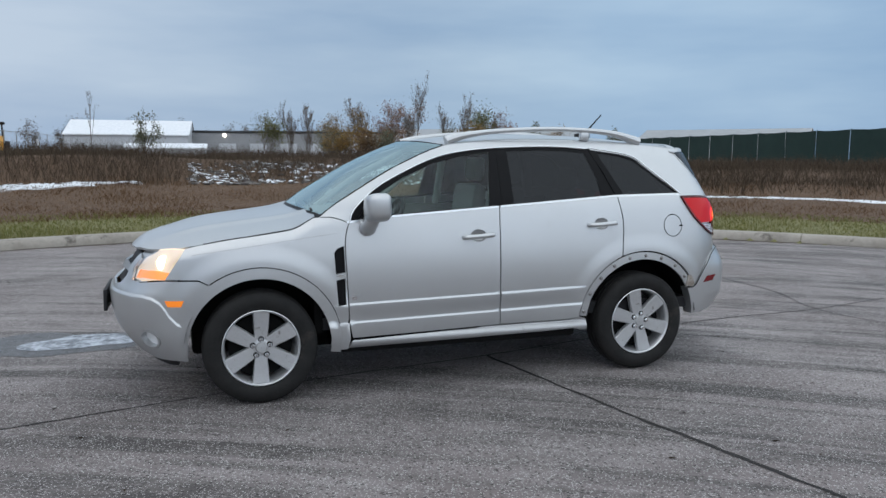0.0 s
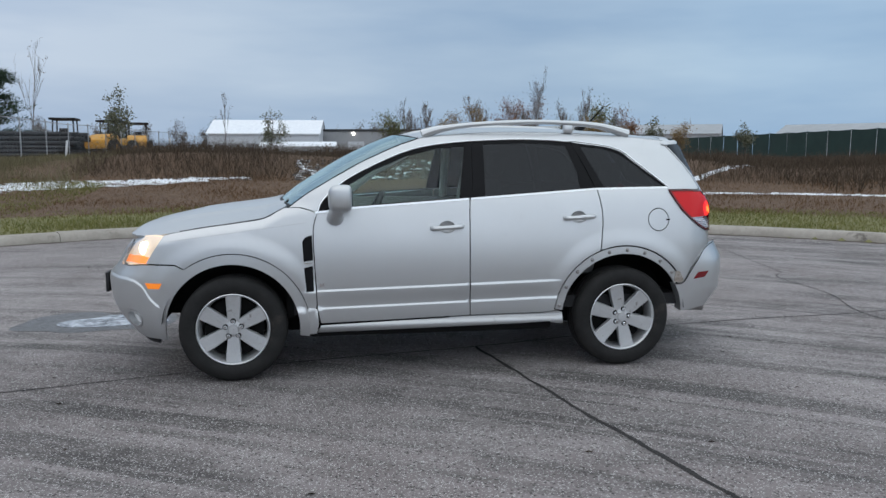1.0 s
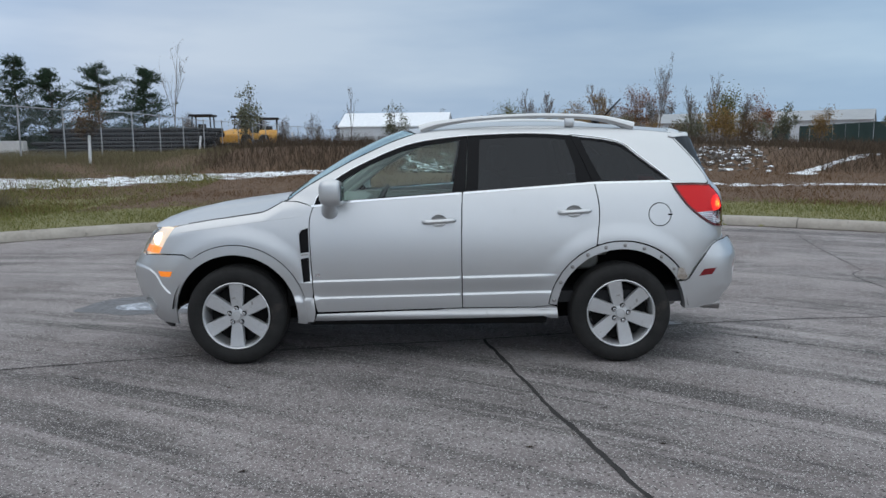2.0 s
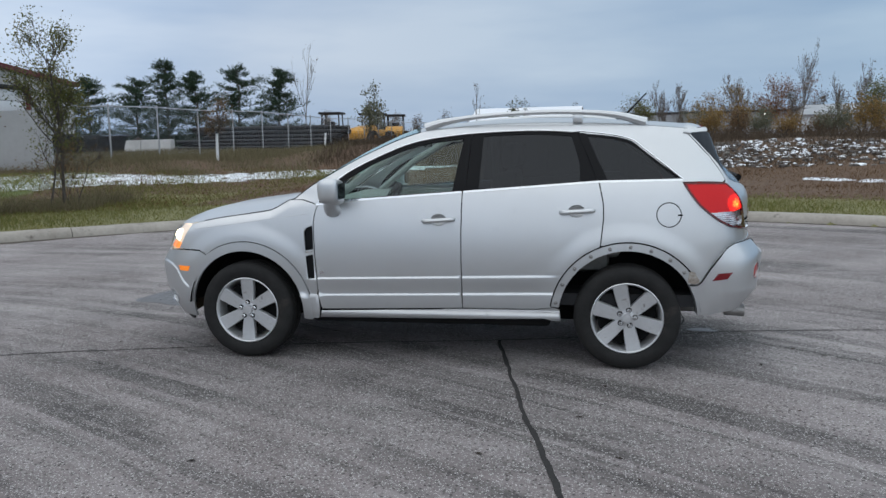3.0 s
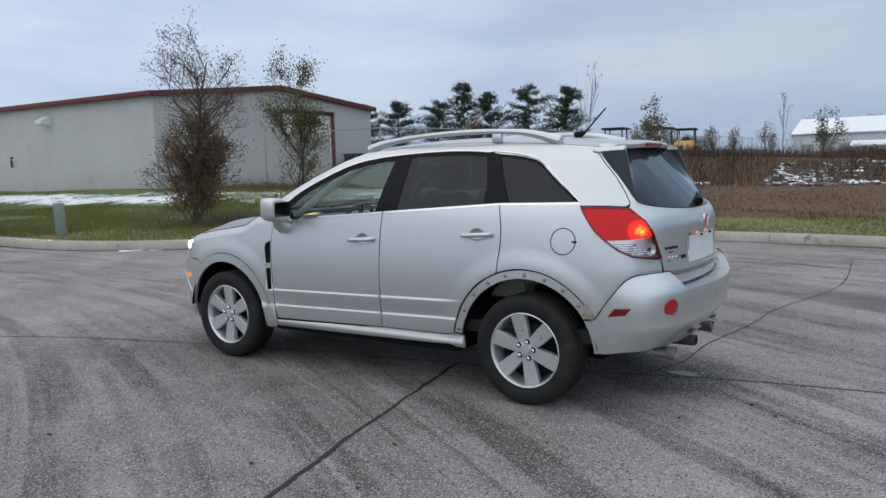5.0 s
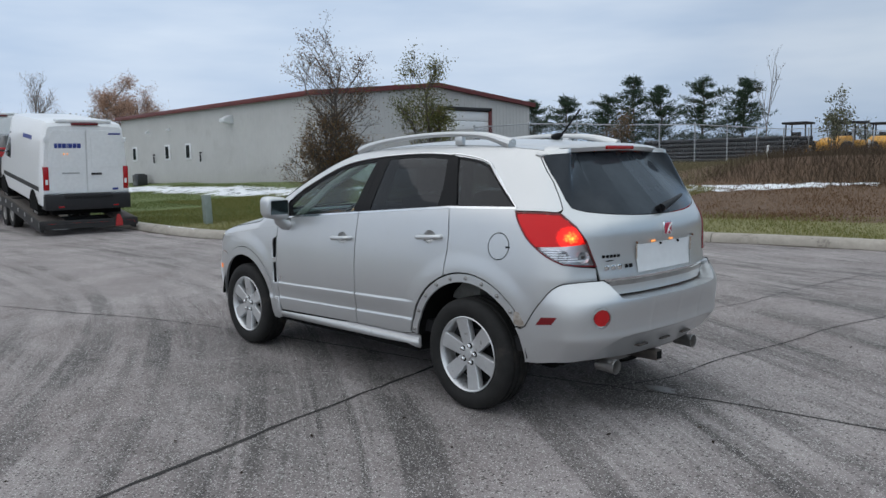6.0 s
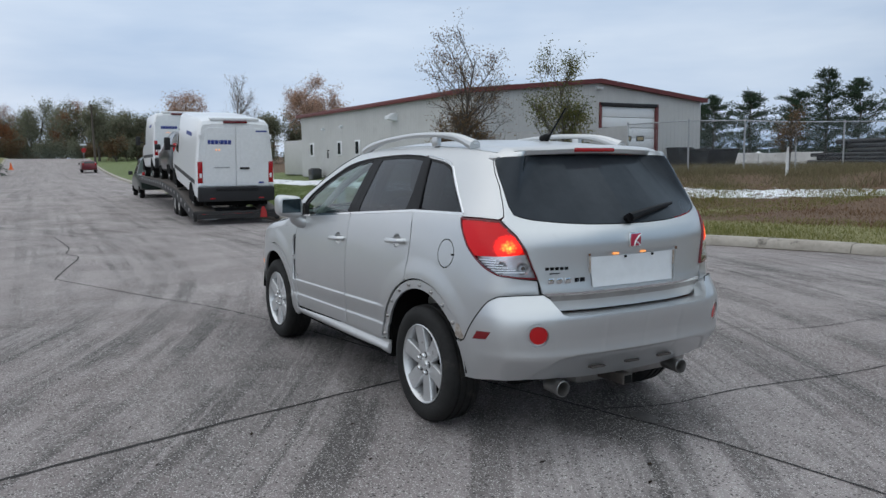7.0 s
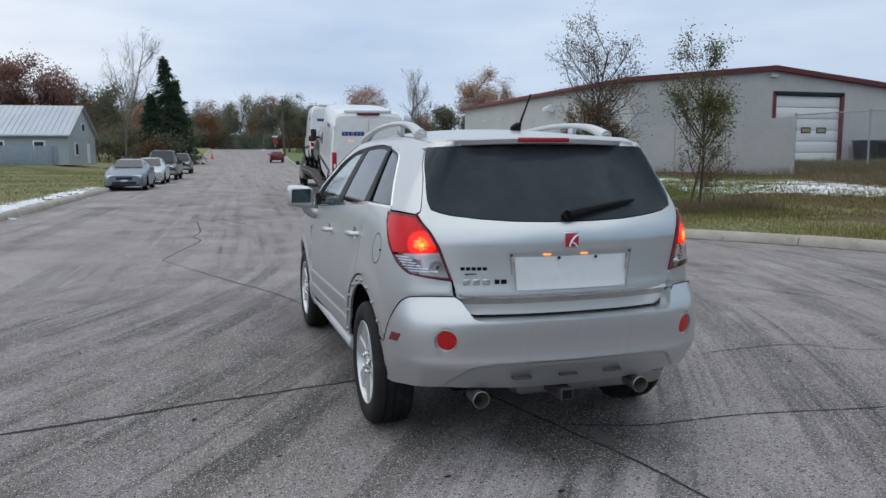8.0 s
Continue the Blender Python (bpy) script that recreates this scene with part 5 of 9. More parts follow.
gate = wrap(body)
win_poly = win_left + mirror_s(win_left)
top_run = [(float(s), 1.575 + 0.018 * math.sin(math.pi * k / 24)) for k, s in enumerate(np.linspace(2 * S_REAR - win_left[0][0], win_left[0][0], 25))][1:-1]
win_poly = win_poly + top_run
plate_p = [("y", -0.335, 1.062), ("y", -0.305, 0.872)]
pl = on(body, *plate_p)
plate_poly = pl + mirror_s(pl)
gate_poly = g_left + [(float(s), 0.760) for s in np.linspace(g_left[-1][0] + 0.05, 2 * S_REAR - g_left[-1][0] - 0.05, 20)] + mirror_s(g_left) + [(float(s), 1.605 + 0.02 * math.sin(math.pi * k / 24)) for k, s in enumerate(np.linspace(2 * S_REAR - g_left[0][0], g_left[0][0], 25))][1:-1]
panel("tailgate", line(gate_poly + gate_poly[:1], 0.05), gate, SV, car, "silver tailgate", holes=[line(win_poly + win_poly[:1], 0.05), line(plate_poly + plate_poly[:1], 0.05)], grid=0.025)
panel("rear_window", line(win_poly + win_poly[:1], 0.05), wrap(surface(gate_prof, 0.004)), M["glass_rear"], car, "dark tinted rear window", gap=0.001, thick=0, roll=0, grid=0.012)
win_hole = [(S_REAR + (s - S_REAR) * 0.965, 1.40 + (z - 1.40) * 0.95) for s, z in win_poly]
panel("window_frit", line(win_poly + win_poly[:1], 0.05), wrap(surface(gate_prof, 0.014)), BT, car, "black edge of the rear window", holes=[line(win_hole + win_hole[:1], 0.05)], gap=0, thick=0.004, grid=0.015)
panel("plate_recess", line(plate_poly + plate_poly[:1], 0.05), wrap(surface(gate_prof, 0.014)), SV, car, "recess for the number plate", gap=-0.004)
pq = on(body, ("y", -0.308, 1.042), ("y", -0.296, 0.880))
pq = pq + mirror_s(pq)
panel("number_plate", line(pq + pq[:1], 0.05), wrap(surface(gate_prof, 0.008)), M["white_plate"], car, "blank white number plate", gap=0, thick=0.003, roll=0)
for yb in (-0.33, 0.31):
    bm = boxes(((2.205, yb - 0.007, 1.050), (2.214, yb + 0.007, 1.064)), bevel=0.003)
    part("rust_stain", bm, M["rust"], car, "rusty corner of the plate recess")
    bm = bmesh.new()
    prism(bm, [(yb * 0.965 - 0.004, 0.96), (yb * 0.965 + 0.003, 0.965), (yb * 0.97 + 0.006, 1.045), (yb * 0.97 - 0.004, 1.045)], 2.197, 2.2035, "x")
    part("rust_stain", bm, varied("rust_streak", (0.20, 0.12, 0.07, 1), (0.55, 0.52, 0.48, 1), 0.8, 0, 40), car, "brown rust streak beside the plate")
for yb in (-0.135, 0.065):
    bm = boxes(((2.196, yb - 0.024, 1.046), (2.207, yb + 0.018, 1.058)), bevel=0.006)
    part("plate_lamp", bm, M["plate_lamp"], car, "lit number-plate lamp")
    bm = bmesh.new()
    bmesh.ops.create_uvsphere(bm, u_segments=10, v_segments=6, radius=0.008, matrix=Matrix.Translation((2.215, yb + 0.055, 1.035)))
    part("plate_screw", bm, BT, car, "black plate screw")
bar_s = wrap(surface(gate_prof, -0.006))
bar = on(body, ("y", -0.572, 0.862), ("y", -0.572, 0.846))
bar = bar + mirror_s(bar)
panel("tailgate_moulding", line(bar + bar[:1], 0.04), bar_s, M["chrome"], car, "bright strip along the tailgate", gap=0, grid=0.01)
panel("tailgate_step", line([(bar[1][0], 0.846), (bar[1][0] + 0.02, 0.815), (bar[2][0] - 0.02, 0.815), (bar[2][0], 0.846), (bar[1][0], 0.846)], 0.04), wrap(surface(gate_prof, -0.002)), M["steel"], car, "dull metal strip on the tailgate", gap=0, grid=0.02)

# badge: plain shapes only
bm = boxes(((2.212, -0.063, 1.083), (2.230, 0.021, 1.163)), bevel=0.006)
badge = part("badge", bm, M["chrome"], car, "square maker's badge with a red field")
bm = boxes(((2.226, -0.056, 1.090), (2.233, 0.014, 1.156)), bevel=0.002)
part("badge_field", bm, M["crimson"], badge)
bm = bmesh.new()
tube(bm, [(2.234, -0.035, 1.090), (2.234, -0.026, 1.115), (2.234, -0.005, 1.14), (2.234, 0.014, 1.15)], [0.004, 0.005, 0.006, 0.004], 6)
tube(bm, [(2.234, -0.026, 1.115), (2.234, -0.006, 1.105), (2.234, 0.010, 1.09)], 0.004, 6)
part("badge_stroke", bm, M["white_paint"], badge)


def marks(z, y0, widths, height, material, name, label):
    """Rear lettering as plain bars that follow the tailgate."""
    y = y0
    for w in widths:
        mid = on(body, ("y", -abs(y + w / 2), z))[0]
        q = body(np.array([mid[0]]), np.array([z]))[0]
        bm = boxes(((q[0] - 0.006, y, z - height / 2), (q[0] + 0.004, y + w * 0.8, z + height / 2)), bevel=0.002)
        part(name, bm, material, car, label)
        y += w


marks(0.925, -0.555, [0.046, 0.046, 0.046], 0.030, M["chrome"], "model_mark", "chrome model lettering")
marks(0.926, -0.405, [0.030, 0.036], 0.022, BT, "trim_mark", "dark trim badge")
marks(0.990, -0.565, [0.026] * 5, 0.016, BT, "dealer_mark", "dark dealer sticker")
marks(0.965, -0.55, [0.10], 0.005, BT, "dealer_mark", "dark dealer sticker")
cu = bpy.data.curves.new("lettering", "FONT")
cu.body, cu.size, cu.extrude, cu.shear = "V6", 0.048, 0.002, 0.15
tmp = bpy.data.objects.new("lettering", cu)
scene.collection.objects.link(tmp)
me = bpy.data.meshes.new_from_object(tmp.evaluated_get(bpy.context.evaluated_depsgraph_get()))
bpy.data.objects.remove(tmp)
mid = on(body, ("y", -0.44, 0.925))[0]
q = body(np.array([mid[0]]), np.array([0.925]))[0]
me.transform(Matrix.Translation((q[0] + 0.004, 0.405, 0.910)) @ Matrix.Rotation(radians(106), 4, "Z") @ Matrix.Rotation(radians(90), 4, "X"))
me.materials.clear()
me.materials.append(M["steel"])
letters = new("engine_mark", me)
letters.parent = car
letters["label"] = "chrome engine lettering"

# rear lamps: red over clear
lamp_out = xs(body, lamp_front)
lamp_all = on(body, ("x", 1.70, 1.250), ("x", 1.85, 1.250), ("x", 1.955, 1.244)) + lamp_in + on(body, ("y", -0.70, 0.944), ("x", 2.03, 0.953)) + lamp_out[::-1][:-1]
red_poly = on(body, ("x", 1.70, 1.248), ("x", 1.85, 1.248), ("x", 1.955, 1.243)) + lamp_in[:2] + on(body, ("y", -0.655, 1.066), ("y", -0.72, 1.060), ("x", 1.99, 1.055), ("x", 1.862, 1.052)) + [p for p in lamp_out[::-1] if p[1] > 1.062][:-1]
low_poly = on(body, ("x", 1.866, 1.047), ("x", 1.99, 1.050), ("y", -0.72, 1.055), ("y", -0.652, 1.061)) + lamp_in[3:] + on(body, ("y", -0.70, 0.944), ("x", 2.025, 0.955)) + [p for p in lamp_out[::-1] if p[1] < 1.035]
lens_s = surface(gate_prof, -0.012)
both("rear_lamp_lens", line(red_poly + red_poly[:1], 0.03), lens_s, M["red_lens"], car, "red rear lamp lens with its bulb's glow painted in", grid=0.02, roll=0.008, thick=0.03)
both("reversing_lens", line(low_poly + low_poly[:1], 0.03), lens_s, M["glass_lamp"], car, "clear reversing lamp lens", grid=0.02, roll=0.0, thick=0.0)
both("lamp_housing", line(low_poly + low_poly[:1], 0.03), surface(gate_prof, 0.022), M["lamp_chrome"], car, "bright lamp reflector", gap=-0.004)
rim_s = surface(gate_prof, -0.014)
rim_hole = shrink(clean(lamp_all), 0.009)
both("lamp_edge", line(lamp_all + lamp_all[:1], 0.02), rim_s, M["lamp_rim"], car, "dark red lamp edge", holes=[line(rim_hole + rim_hole[:1], 0.02)], gap=0.0, grid=0.02, thick=0.02)
lamp_x = lambda z: float(np.interp(-z, [-q[1] for q in lamp_front], [q[0] for q in lamp_front]))
for k in range(6):
    zf = 0.972 + 0.0125 * k
    x0 = lamp_x(zf) + 0.02
    strip_l = on(body, ("x", x0, zf), ("x", x0 + 0.09, zf), ("x", x0 + 0.09, zf + 0.006), ("x", x0, zf + 0.006))
    both("lens_rib", line(strip_l + strip_l[:1], 0.02), surface(gate_prof, -0.008), M["lamp_clear"], car, gap=0, grid=0.03, thick=0.014)
for yc, zc in ((-0.775, 0.998), (-0.675, 0.992)):
    cup = on(body, ("y", yc, zc))[0]
    for sgn in (1, -1):
        q = surface(gate_prof, 0.020)(np.array([cup[0]]), np.array([cup[1]]))[0]
        bm = bmesh.new()
        lathe(bm, [(0.004, -0.012), (0.014, -0.004), (0.026, 0.006), (0.034, 0.016), (0.037, 0.016)], 22, "x")
        bmesh.ops.recalc_face_normals(bm, faces=bm.faces[:])
        turn_c = Matrix.Rotation(math.atan2(-0.55, 0.83) * sgn, 4, "Z")
        bmesh.ops.transform(bm, matrix=Matrix.Translation((q[0], q[1] * sgn, q[2])) @ turn_c, verts=bm.verts[:])
        part("lamp_cup", bm, M["lamp_chrome"], car, "bright bowl behind the clear lens")
        bm = bmesh.new()
        bmesh.ops.create_uvsphere(bm, u_segments=12, v_segments=8, radius=0.011, matrix=Matrix.Translation((q[0] + 0.002, q[1] * sgn, q[2])))
        part("lamp_bulb", bm, M["steel_dark"], car)
bulb_c = on(body, ("y", -0.735, 1.105))[0]
for nm, r0, r1, mat, e in (("rear_lamp_bulb", 0.03, 0.02, M["red_lens_lit"], 0.03),):
    ell = [(bulb_c[0] + r0 * math.cos(a), bulb_c[1] + r1 * math.sin(a)) for a in np.linspace(0, math.tau, 24, endpoint=False)]
    both(nm, ell, surface(gate_prof, e), mat, car, "lit tail lamp bulb behind the red lens", gap=0, thick=0.002, roll=0.001, grid=0.02)

# bumper
line_b = spline([(1.785, 0.576), (1.815, 0.593), (1.86, 0.663), (1.93, 0.757), (1.978, 0.818), (2.03, 0.848)], 0.03)
rb = xs(bumper_s, line_b) + on(bumper_s, ("y", -0.725, 0.857), ("y", -0.60, 0.861), ("y", -0.576, 0.840), ("y", -0.552, 0.80), ("y", -0.530, 0.763), ("y", -0.50, 0.754), ("y", -0.25, 0.750), ("y", -0.06, 0.749))
rb_low = on(bumper_s, ("y", -0.06, 0.368), ("y", -0.3, 0.372), ("y", -0.55, 0.384), ("y", -0.68, 0.395), ("x", 1.97, 0.39), ("x", 1.88, 0.378), ("x", 1.795, 0.375))
rb_arch = xs(bumper_s, [p for p in arc(XR, ZW, 0.452, 5, 30, 12)])

def rear_bumper(s, z):
    """The rear bumper: a tucked-in lower skirt below a crease."""
    q = wrap(bumper_s)(s, z).copy()
    crease = np.interp(np.abs(q[:, 1]), [0, 0.45, 0.53, 0.58, 0.66, 0.8], [0.537, 0.533, 0.520, 0.480, 0.40, 0.28])
    tuck = (0.012 * (1 - smooth01(z, crease - 0.010, crease + 0.003)) + 0.10 * np.clip(crease - z, 0, 0.2)) * smooth01(q[:, 0], 1.95, 2.1)
    q[:, 0] -= tuck
    return q


left = rb_low + rb_arch + rb
bump_outline = left + mirror_s(left)
refl_c = on(bumper_s, ("y", -0.662, 0.655))[0]
refl = [(refl_c[0] + 0.062 * math.cos(a), refl_c[1] + 0.062 * math.sin(a)) for a in np.linspace(0, math.tau, 28, endpoint=False)]
panel("rear_bumper", line(clean(bump_outline) + clean(bump_outline)[:1], 0.03), rear_bumper, SV, car, "silver rear bumper", holes=[refl, mirror_s(refl)], grid=0.010, thick=0.075)
seam = [p for p in rb[:-5]]
for sgn in (1, -1):
    bm = bmesh.new()
    q = bumper_s(np.array([p[0] for p in seam]), np.array([p[1] for p in seam]))
    tube(bm, [(a, b * sgn, c + 0.001) for a, b, c in q], 0.0030, 6)
    part("bumper_seam", bm, M["rubber"], car, "dark seam between bumper and quarter panel")
both("reflector_cup", refl, surface(bump_prof, 0.018), SV, car, "recess round the reflector", gap=-0.003)
ring_c = lambda k: [(refl_c[0] + 0.001 + k * math.cos(a), refl_c[1] - 0.004 + k * math.sin(a)) for a in np.linspace(0, math.tau, 28, endpoint=False)]
both("reflector_ring", ring_c(0.066), surface(bump_prof, -0.002), SV, car, "silver ring round the reflector", holes=[ring_c(0.055)], gap=0, grid=0.02, thick=0.02)
both("rear_reflector", [(refl_c[0] + 0.004 + 0.047 * math.cos(a), refl_c[1] + 0.002 + 0.049 * math.sin(a)) for a in np.linspace(0, math.tau, 26, endpoint=False)], surface(bump_prof, 0.006), M["red_round"], car, "round red rear reflector", gap=0, grid=0.02)
both("rear_marker", xs(bumper_s, [(1.888, 0.610), (1.985, 0.620), (2.018, 0.664), (1.925, 0.658)]), surface(bump_prof, -0.004), plain("dark_red_marker", (0.16, 0.004, 0.008, 1), 0.2, 0, 0.2), car, "dark red rear side marker", gap=0, grid=0.02)
shelf = [(2.13, -0.60), (2.19, -0.548), (2.250, -0.515), (2.290, -0.25), (2.308, 0), (2.290, 0.25), (2.250, 0.515), (2.19, 0.548), (2.13, 0.60), (2.10, 0.5), (2.12, 0), (2.10, -0.5)]
panel("bumper_top", line(shelf + shelf[:1], 0.05), lambda x, y: np.stack([x, y, 0.748 + 0.07 * smooth01(np.abs(y), 0.51, 0.61) + 0 * x], -1), SV, car, "silver top of the rear bumper", gap=0)
# dark bars stand in for the shade in the skirt's notches
for k, yc in enumerate((-0.27, -0.02, 0.23)):
    part("skirt_notch_bar", boxes(((2.15, yc - 0.05, 0.440), (2.226, yc + 0.05, 0.452)), bevel=0.005), M["steel_dark"], car, "dark bar standing for a shaded notch in the bumper skirt")
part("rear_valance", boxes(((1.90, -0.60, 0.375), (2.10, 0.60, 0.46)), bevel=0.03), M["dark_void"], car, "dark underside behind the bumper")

# exhausts, tow hitch, wiper, aerial, stop lamp, spoiler
for yc in (-0.465, 0.425):
    bm = bmesh.new()
    lathe(bm, [(0.036, -0.13), (0.038, -0.06), (0.044, 0.0), (0.041, 0.002), (0.036, -0.02), (0.034, -0.12)], 24, "x", (2.165, yc, 0.335))
    bmesh.ops.recalc_face_normals(bm, faces=bm.faces[:])
    part("exhaust_tip", bm, M["steel"], car, "sooty steel exhaust tip")
bm = boxes(((1.95, -0.035, 0.290), (2.165, 0.037, 0.352)), bevel=0.006)
part("tow_hitch", bm, M["steel_dark"], car, "dark steel square tow hitch")
# dark plate drawn as the shaded inside of the hollow hitch
part("hitch_socket_shade", boxes(((2.16, -0.025, 0.298), (2.168, 0.027, 0.344))), M["dark_void"], car)
part("muffler", boxes(((1.72, -0.2, 0.25), (1.95, 0.72, 0.40)), bevel=0.06), M["steel"], car, "dull steel silencer")
bm = bmesh.new()
wq = lambda y, z, e: Vector(surface(gate_prof, e)(np.array([on(body, ("y", -abs(y), z))[0][0]]), np.array([z]))[0] * np.array([1, 1 if y < 0 else -1, 1]))
tube(bm, [wq(-0.02, 1.242, -0.035), wq(0.1, 1.262, -0.030), wq(0.25, 1.285, -0.025), wq(0.40, 1.303, -0.02)], [0.026, 0.020, 0.015, 0.009], 8)
tube(bm, [wq(-0.02, 1.242, -0.035), wq(-0.02, 1.232, 0.0)], [0.026, 0.024], 8)
part("rear_wiper", bm, BT, car, "black rear wiper")
bm = bmesh.new()
tube(bm, [(1.30, 0.06, 1.69), (1.34, 0.06, 1.712), (1.37, 0.06, 1.718)], [0.035, 0.022, 0.008], 10)
tube(bm, [(1.36, 0.06, 1.712), (1.52, 0.06, 1.880)], [0.007, 0.005], 8)
part("aerial", bm, BT, car, "black whip aerial")


def spoiler(s, u):
    """The lip over the rear window: s along the bar, u back from the roof."""
    y = s
    ye = 0.66
    drop = 0.050 * smooth01(np.abs(y), 0.50, 0.665) ** 1.5
    return np.stack([1.738 + 0.088 * (1 - (y / ye) ** 2) + u, y, 1.620 + 0.024 * (1 - (y / ye) ** 2) - drop - 0.20 * u - 1.6 * u ** 2], -1)


panel("spoiler", line([(-0.640, -0.035), (0.640, -0.035), (0.640, 0.010), (0.60, 0.040), (0.4, 0.060), (-0.4, 0.060), (-0.60, 0.040), (-0.640, 0.010), (-0.640, -0.035)], 0.03), spoiler, SV, car, "silver roof spoiler", gap=0, thick=0.026, grid=0.015, roll=0.004, flip=True)
bm = boxes(((1.85, -0.165, 1.604), (1.896, 0.125, 1.628)), bevel=0.008)
part("high_stop_lamp", bm, M["red_reflector"], car, "dark red high-level stop lamp")

# door handles
for x, z in ((0.082, 1.010), (1.016, 1.068)):
    for sgn in (1, -1):
        c0 = body(np.array([on(body, ("x", x, z))[0][0]]), np.array([z]))[0]
        bm = bmesh.new()
        lathe(bm, [(1.02, 0.0), (0.9, 0.016), (0.6, 0.026), (0.05, 0.028)], 26, "y")
        for v in bm.verts:
            v.co = Vector((c0[0] + v.co.x * 0.056, (c0[1] + 0.004 + v.co.y) * sgn, c0[2] + v.co.z * 0.042))
        bmesh.ops.recalc_face_normals(bm, faces=bm.faces[:])
        part("handle_cup", bm, SD, car, "hollow behind the door handle")
        bm = bmesh.new()
        pts = spline([(-0.108, 0.012), (-0.095, -0.026), (-0.05, -0.038), (0.05, -0.038), (0.095, -0.028), (0.108, 0.010)], 0.012)
        tube(bm, [(c0[0] + u, (c0[1] + w) * sgn, c0[2] + 0.006 * u / 0.1) for u, w in pts], [0.015] * len(pts), 10)
        part("door_handle", bm, SV, car, "silver door handle")

# door mirrors
for sgn in (1, -1):
    bm = bmesh.new()
    bmesh.ops.create_uvsphere(bm, u_segments=28, v_segments=18, radius=1)
    for v in bm.verts:
        n = v.co.copy()
        f = lambda a, p: math.copysign(abs(a) ** p, a)
        x = -0.626 + 0.066 * f(n.x, 0.55) - (0.024 if n.x < 0 else 0) * abs(n.x)
        y = -1.00 + 0.105 * f(n.y, 0.5)
        z = 1.214 + 0.088 * f(n.z, 0.5) - 0.012 * (y + 1.0) / 0.1
        v.co = Vector((min(x, -0.566), y * sgn, z))
    bmesh.ops.recalc_face_normals(bm, faces=bm.faces[:])
    mirror = part("door_mirror", bm, SV, car, "silver door mirror")
    bm = bmesh.new()
    tube(bm, [(-0.66, -0.845 * sgn, 1.075), (-0.672, -0.89 * sgn, 1.085), (-0.668, -0.93 * sgn, 1.11), (-0.655, -0.955 * sgn, 1.15)], [0.050, 0.055, 0.05, 0.046], 14)
    part("mirror_stalk", bm, SV, mirror, "silver mirror stalk")
    bm = bmesh.new()
    prism(bm, [(-1.075 * sgn, 1.165), (-0.925 * sgn, 1.165), (-0.92 * sgn, 1.275), (-1.07 * sgn, 1.27)], -0.567, -0.562, "x")
    part("mirror_glass", bm, M["mirror"], mirror, "mirror glass")
    bm = bmesh.new()
    prism(bm, [(-0.735, 1.135), (-0.600, 1.150), (-0.655, 1.235)], (-0.868) * sgn, (-0.835) * sgn, "y")
    part("mirror_sail", bm, BT, car, "black corner piece behind the mirror")

# wheel wells, underside and inner body
both("inner_body", xs(inner_s, line([(-1.85, 0.42), (-1.80, 0.80), (-1.75, 0.93), (-1.1, 1.03), (-0.8, 1.085), (1.65, 1.19), (1.75, 1.0), (1.85, 0.60), (1.80, 0.42)] + arc(XR, ZW, 0.47, 5, 175, 20) + [(0.86, 0.36), (-0.86, 0.33)] + arc(XF, ZW, 0.45, 2, 178, 20) + [(-1.85, 0.42)], 0.06)), inner_s, M["dark_void"], car, "dark inner body shell", gap=0, grid=0.08)
for wx, rr in ((XF, 0.455), (XR, 0.475)):
    for sgn in (1, -1):
        bm = bmesh.new()
        n = 28
        arcs_w = arc(wx, ZW, rr, 6, 174, n)
        o = [bm.verts.new((x, -0.868 * sgn, z)) for x, z in arcs_w]
        i = [bm.verts.new((x, -0.50 * sgn, z)) for x, z in arcs_w]
        for k in range(n):
            bm.faces.new((o[k], o[k + 1], i[k + 1], i[k]))
        bm.faces.new(i)
        part("wheel_well", bm, M["dark_void"], car, "black wheel-arch liner")
part("underbody", boxes(((-1.75, -0.48, 0.24), (1.72, 0.48, 0.44)), ((-0.86, -0.84, 0.27), (0.84, 0.84, 0.42)), bevel=0.03), M["dark_void"], car, "black underside")
part("firewall", boxes(((-1.0, -0.78, 0.4), (-0.95, 0.78, 1.12)), ((-1.7, -0.45, 0.44), (-1.0, 0.45, 0.95))), M["dark_void"], car)
for x in (XF, XR):
    bm = bmesh.new()
    tube(bm, [(x, -0.7, ZW), (x, 0.7, ZW)], 0.035, 10)
    part("axle", bm, M["rust"], car, "rusty axle")

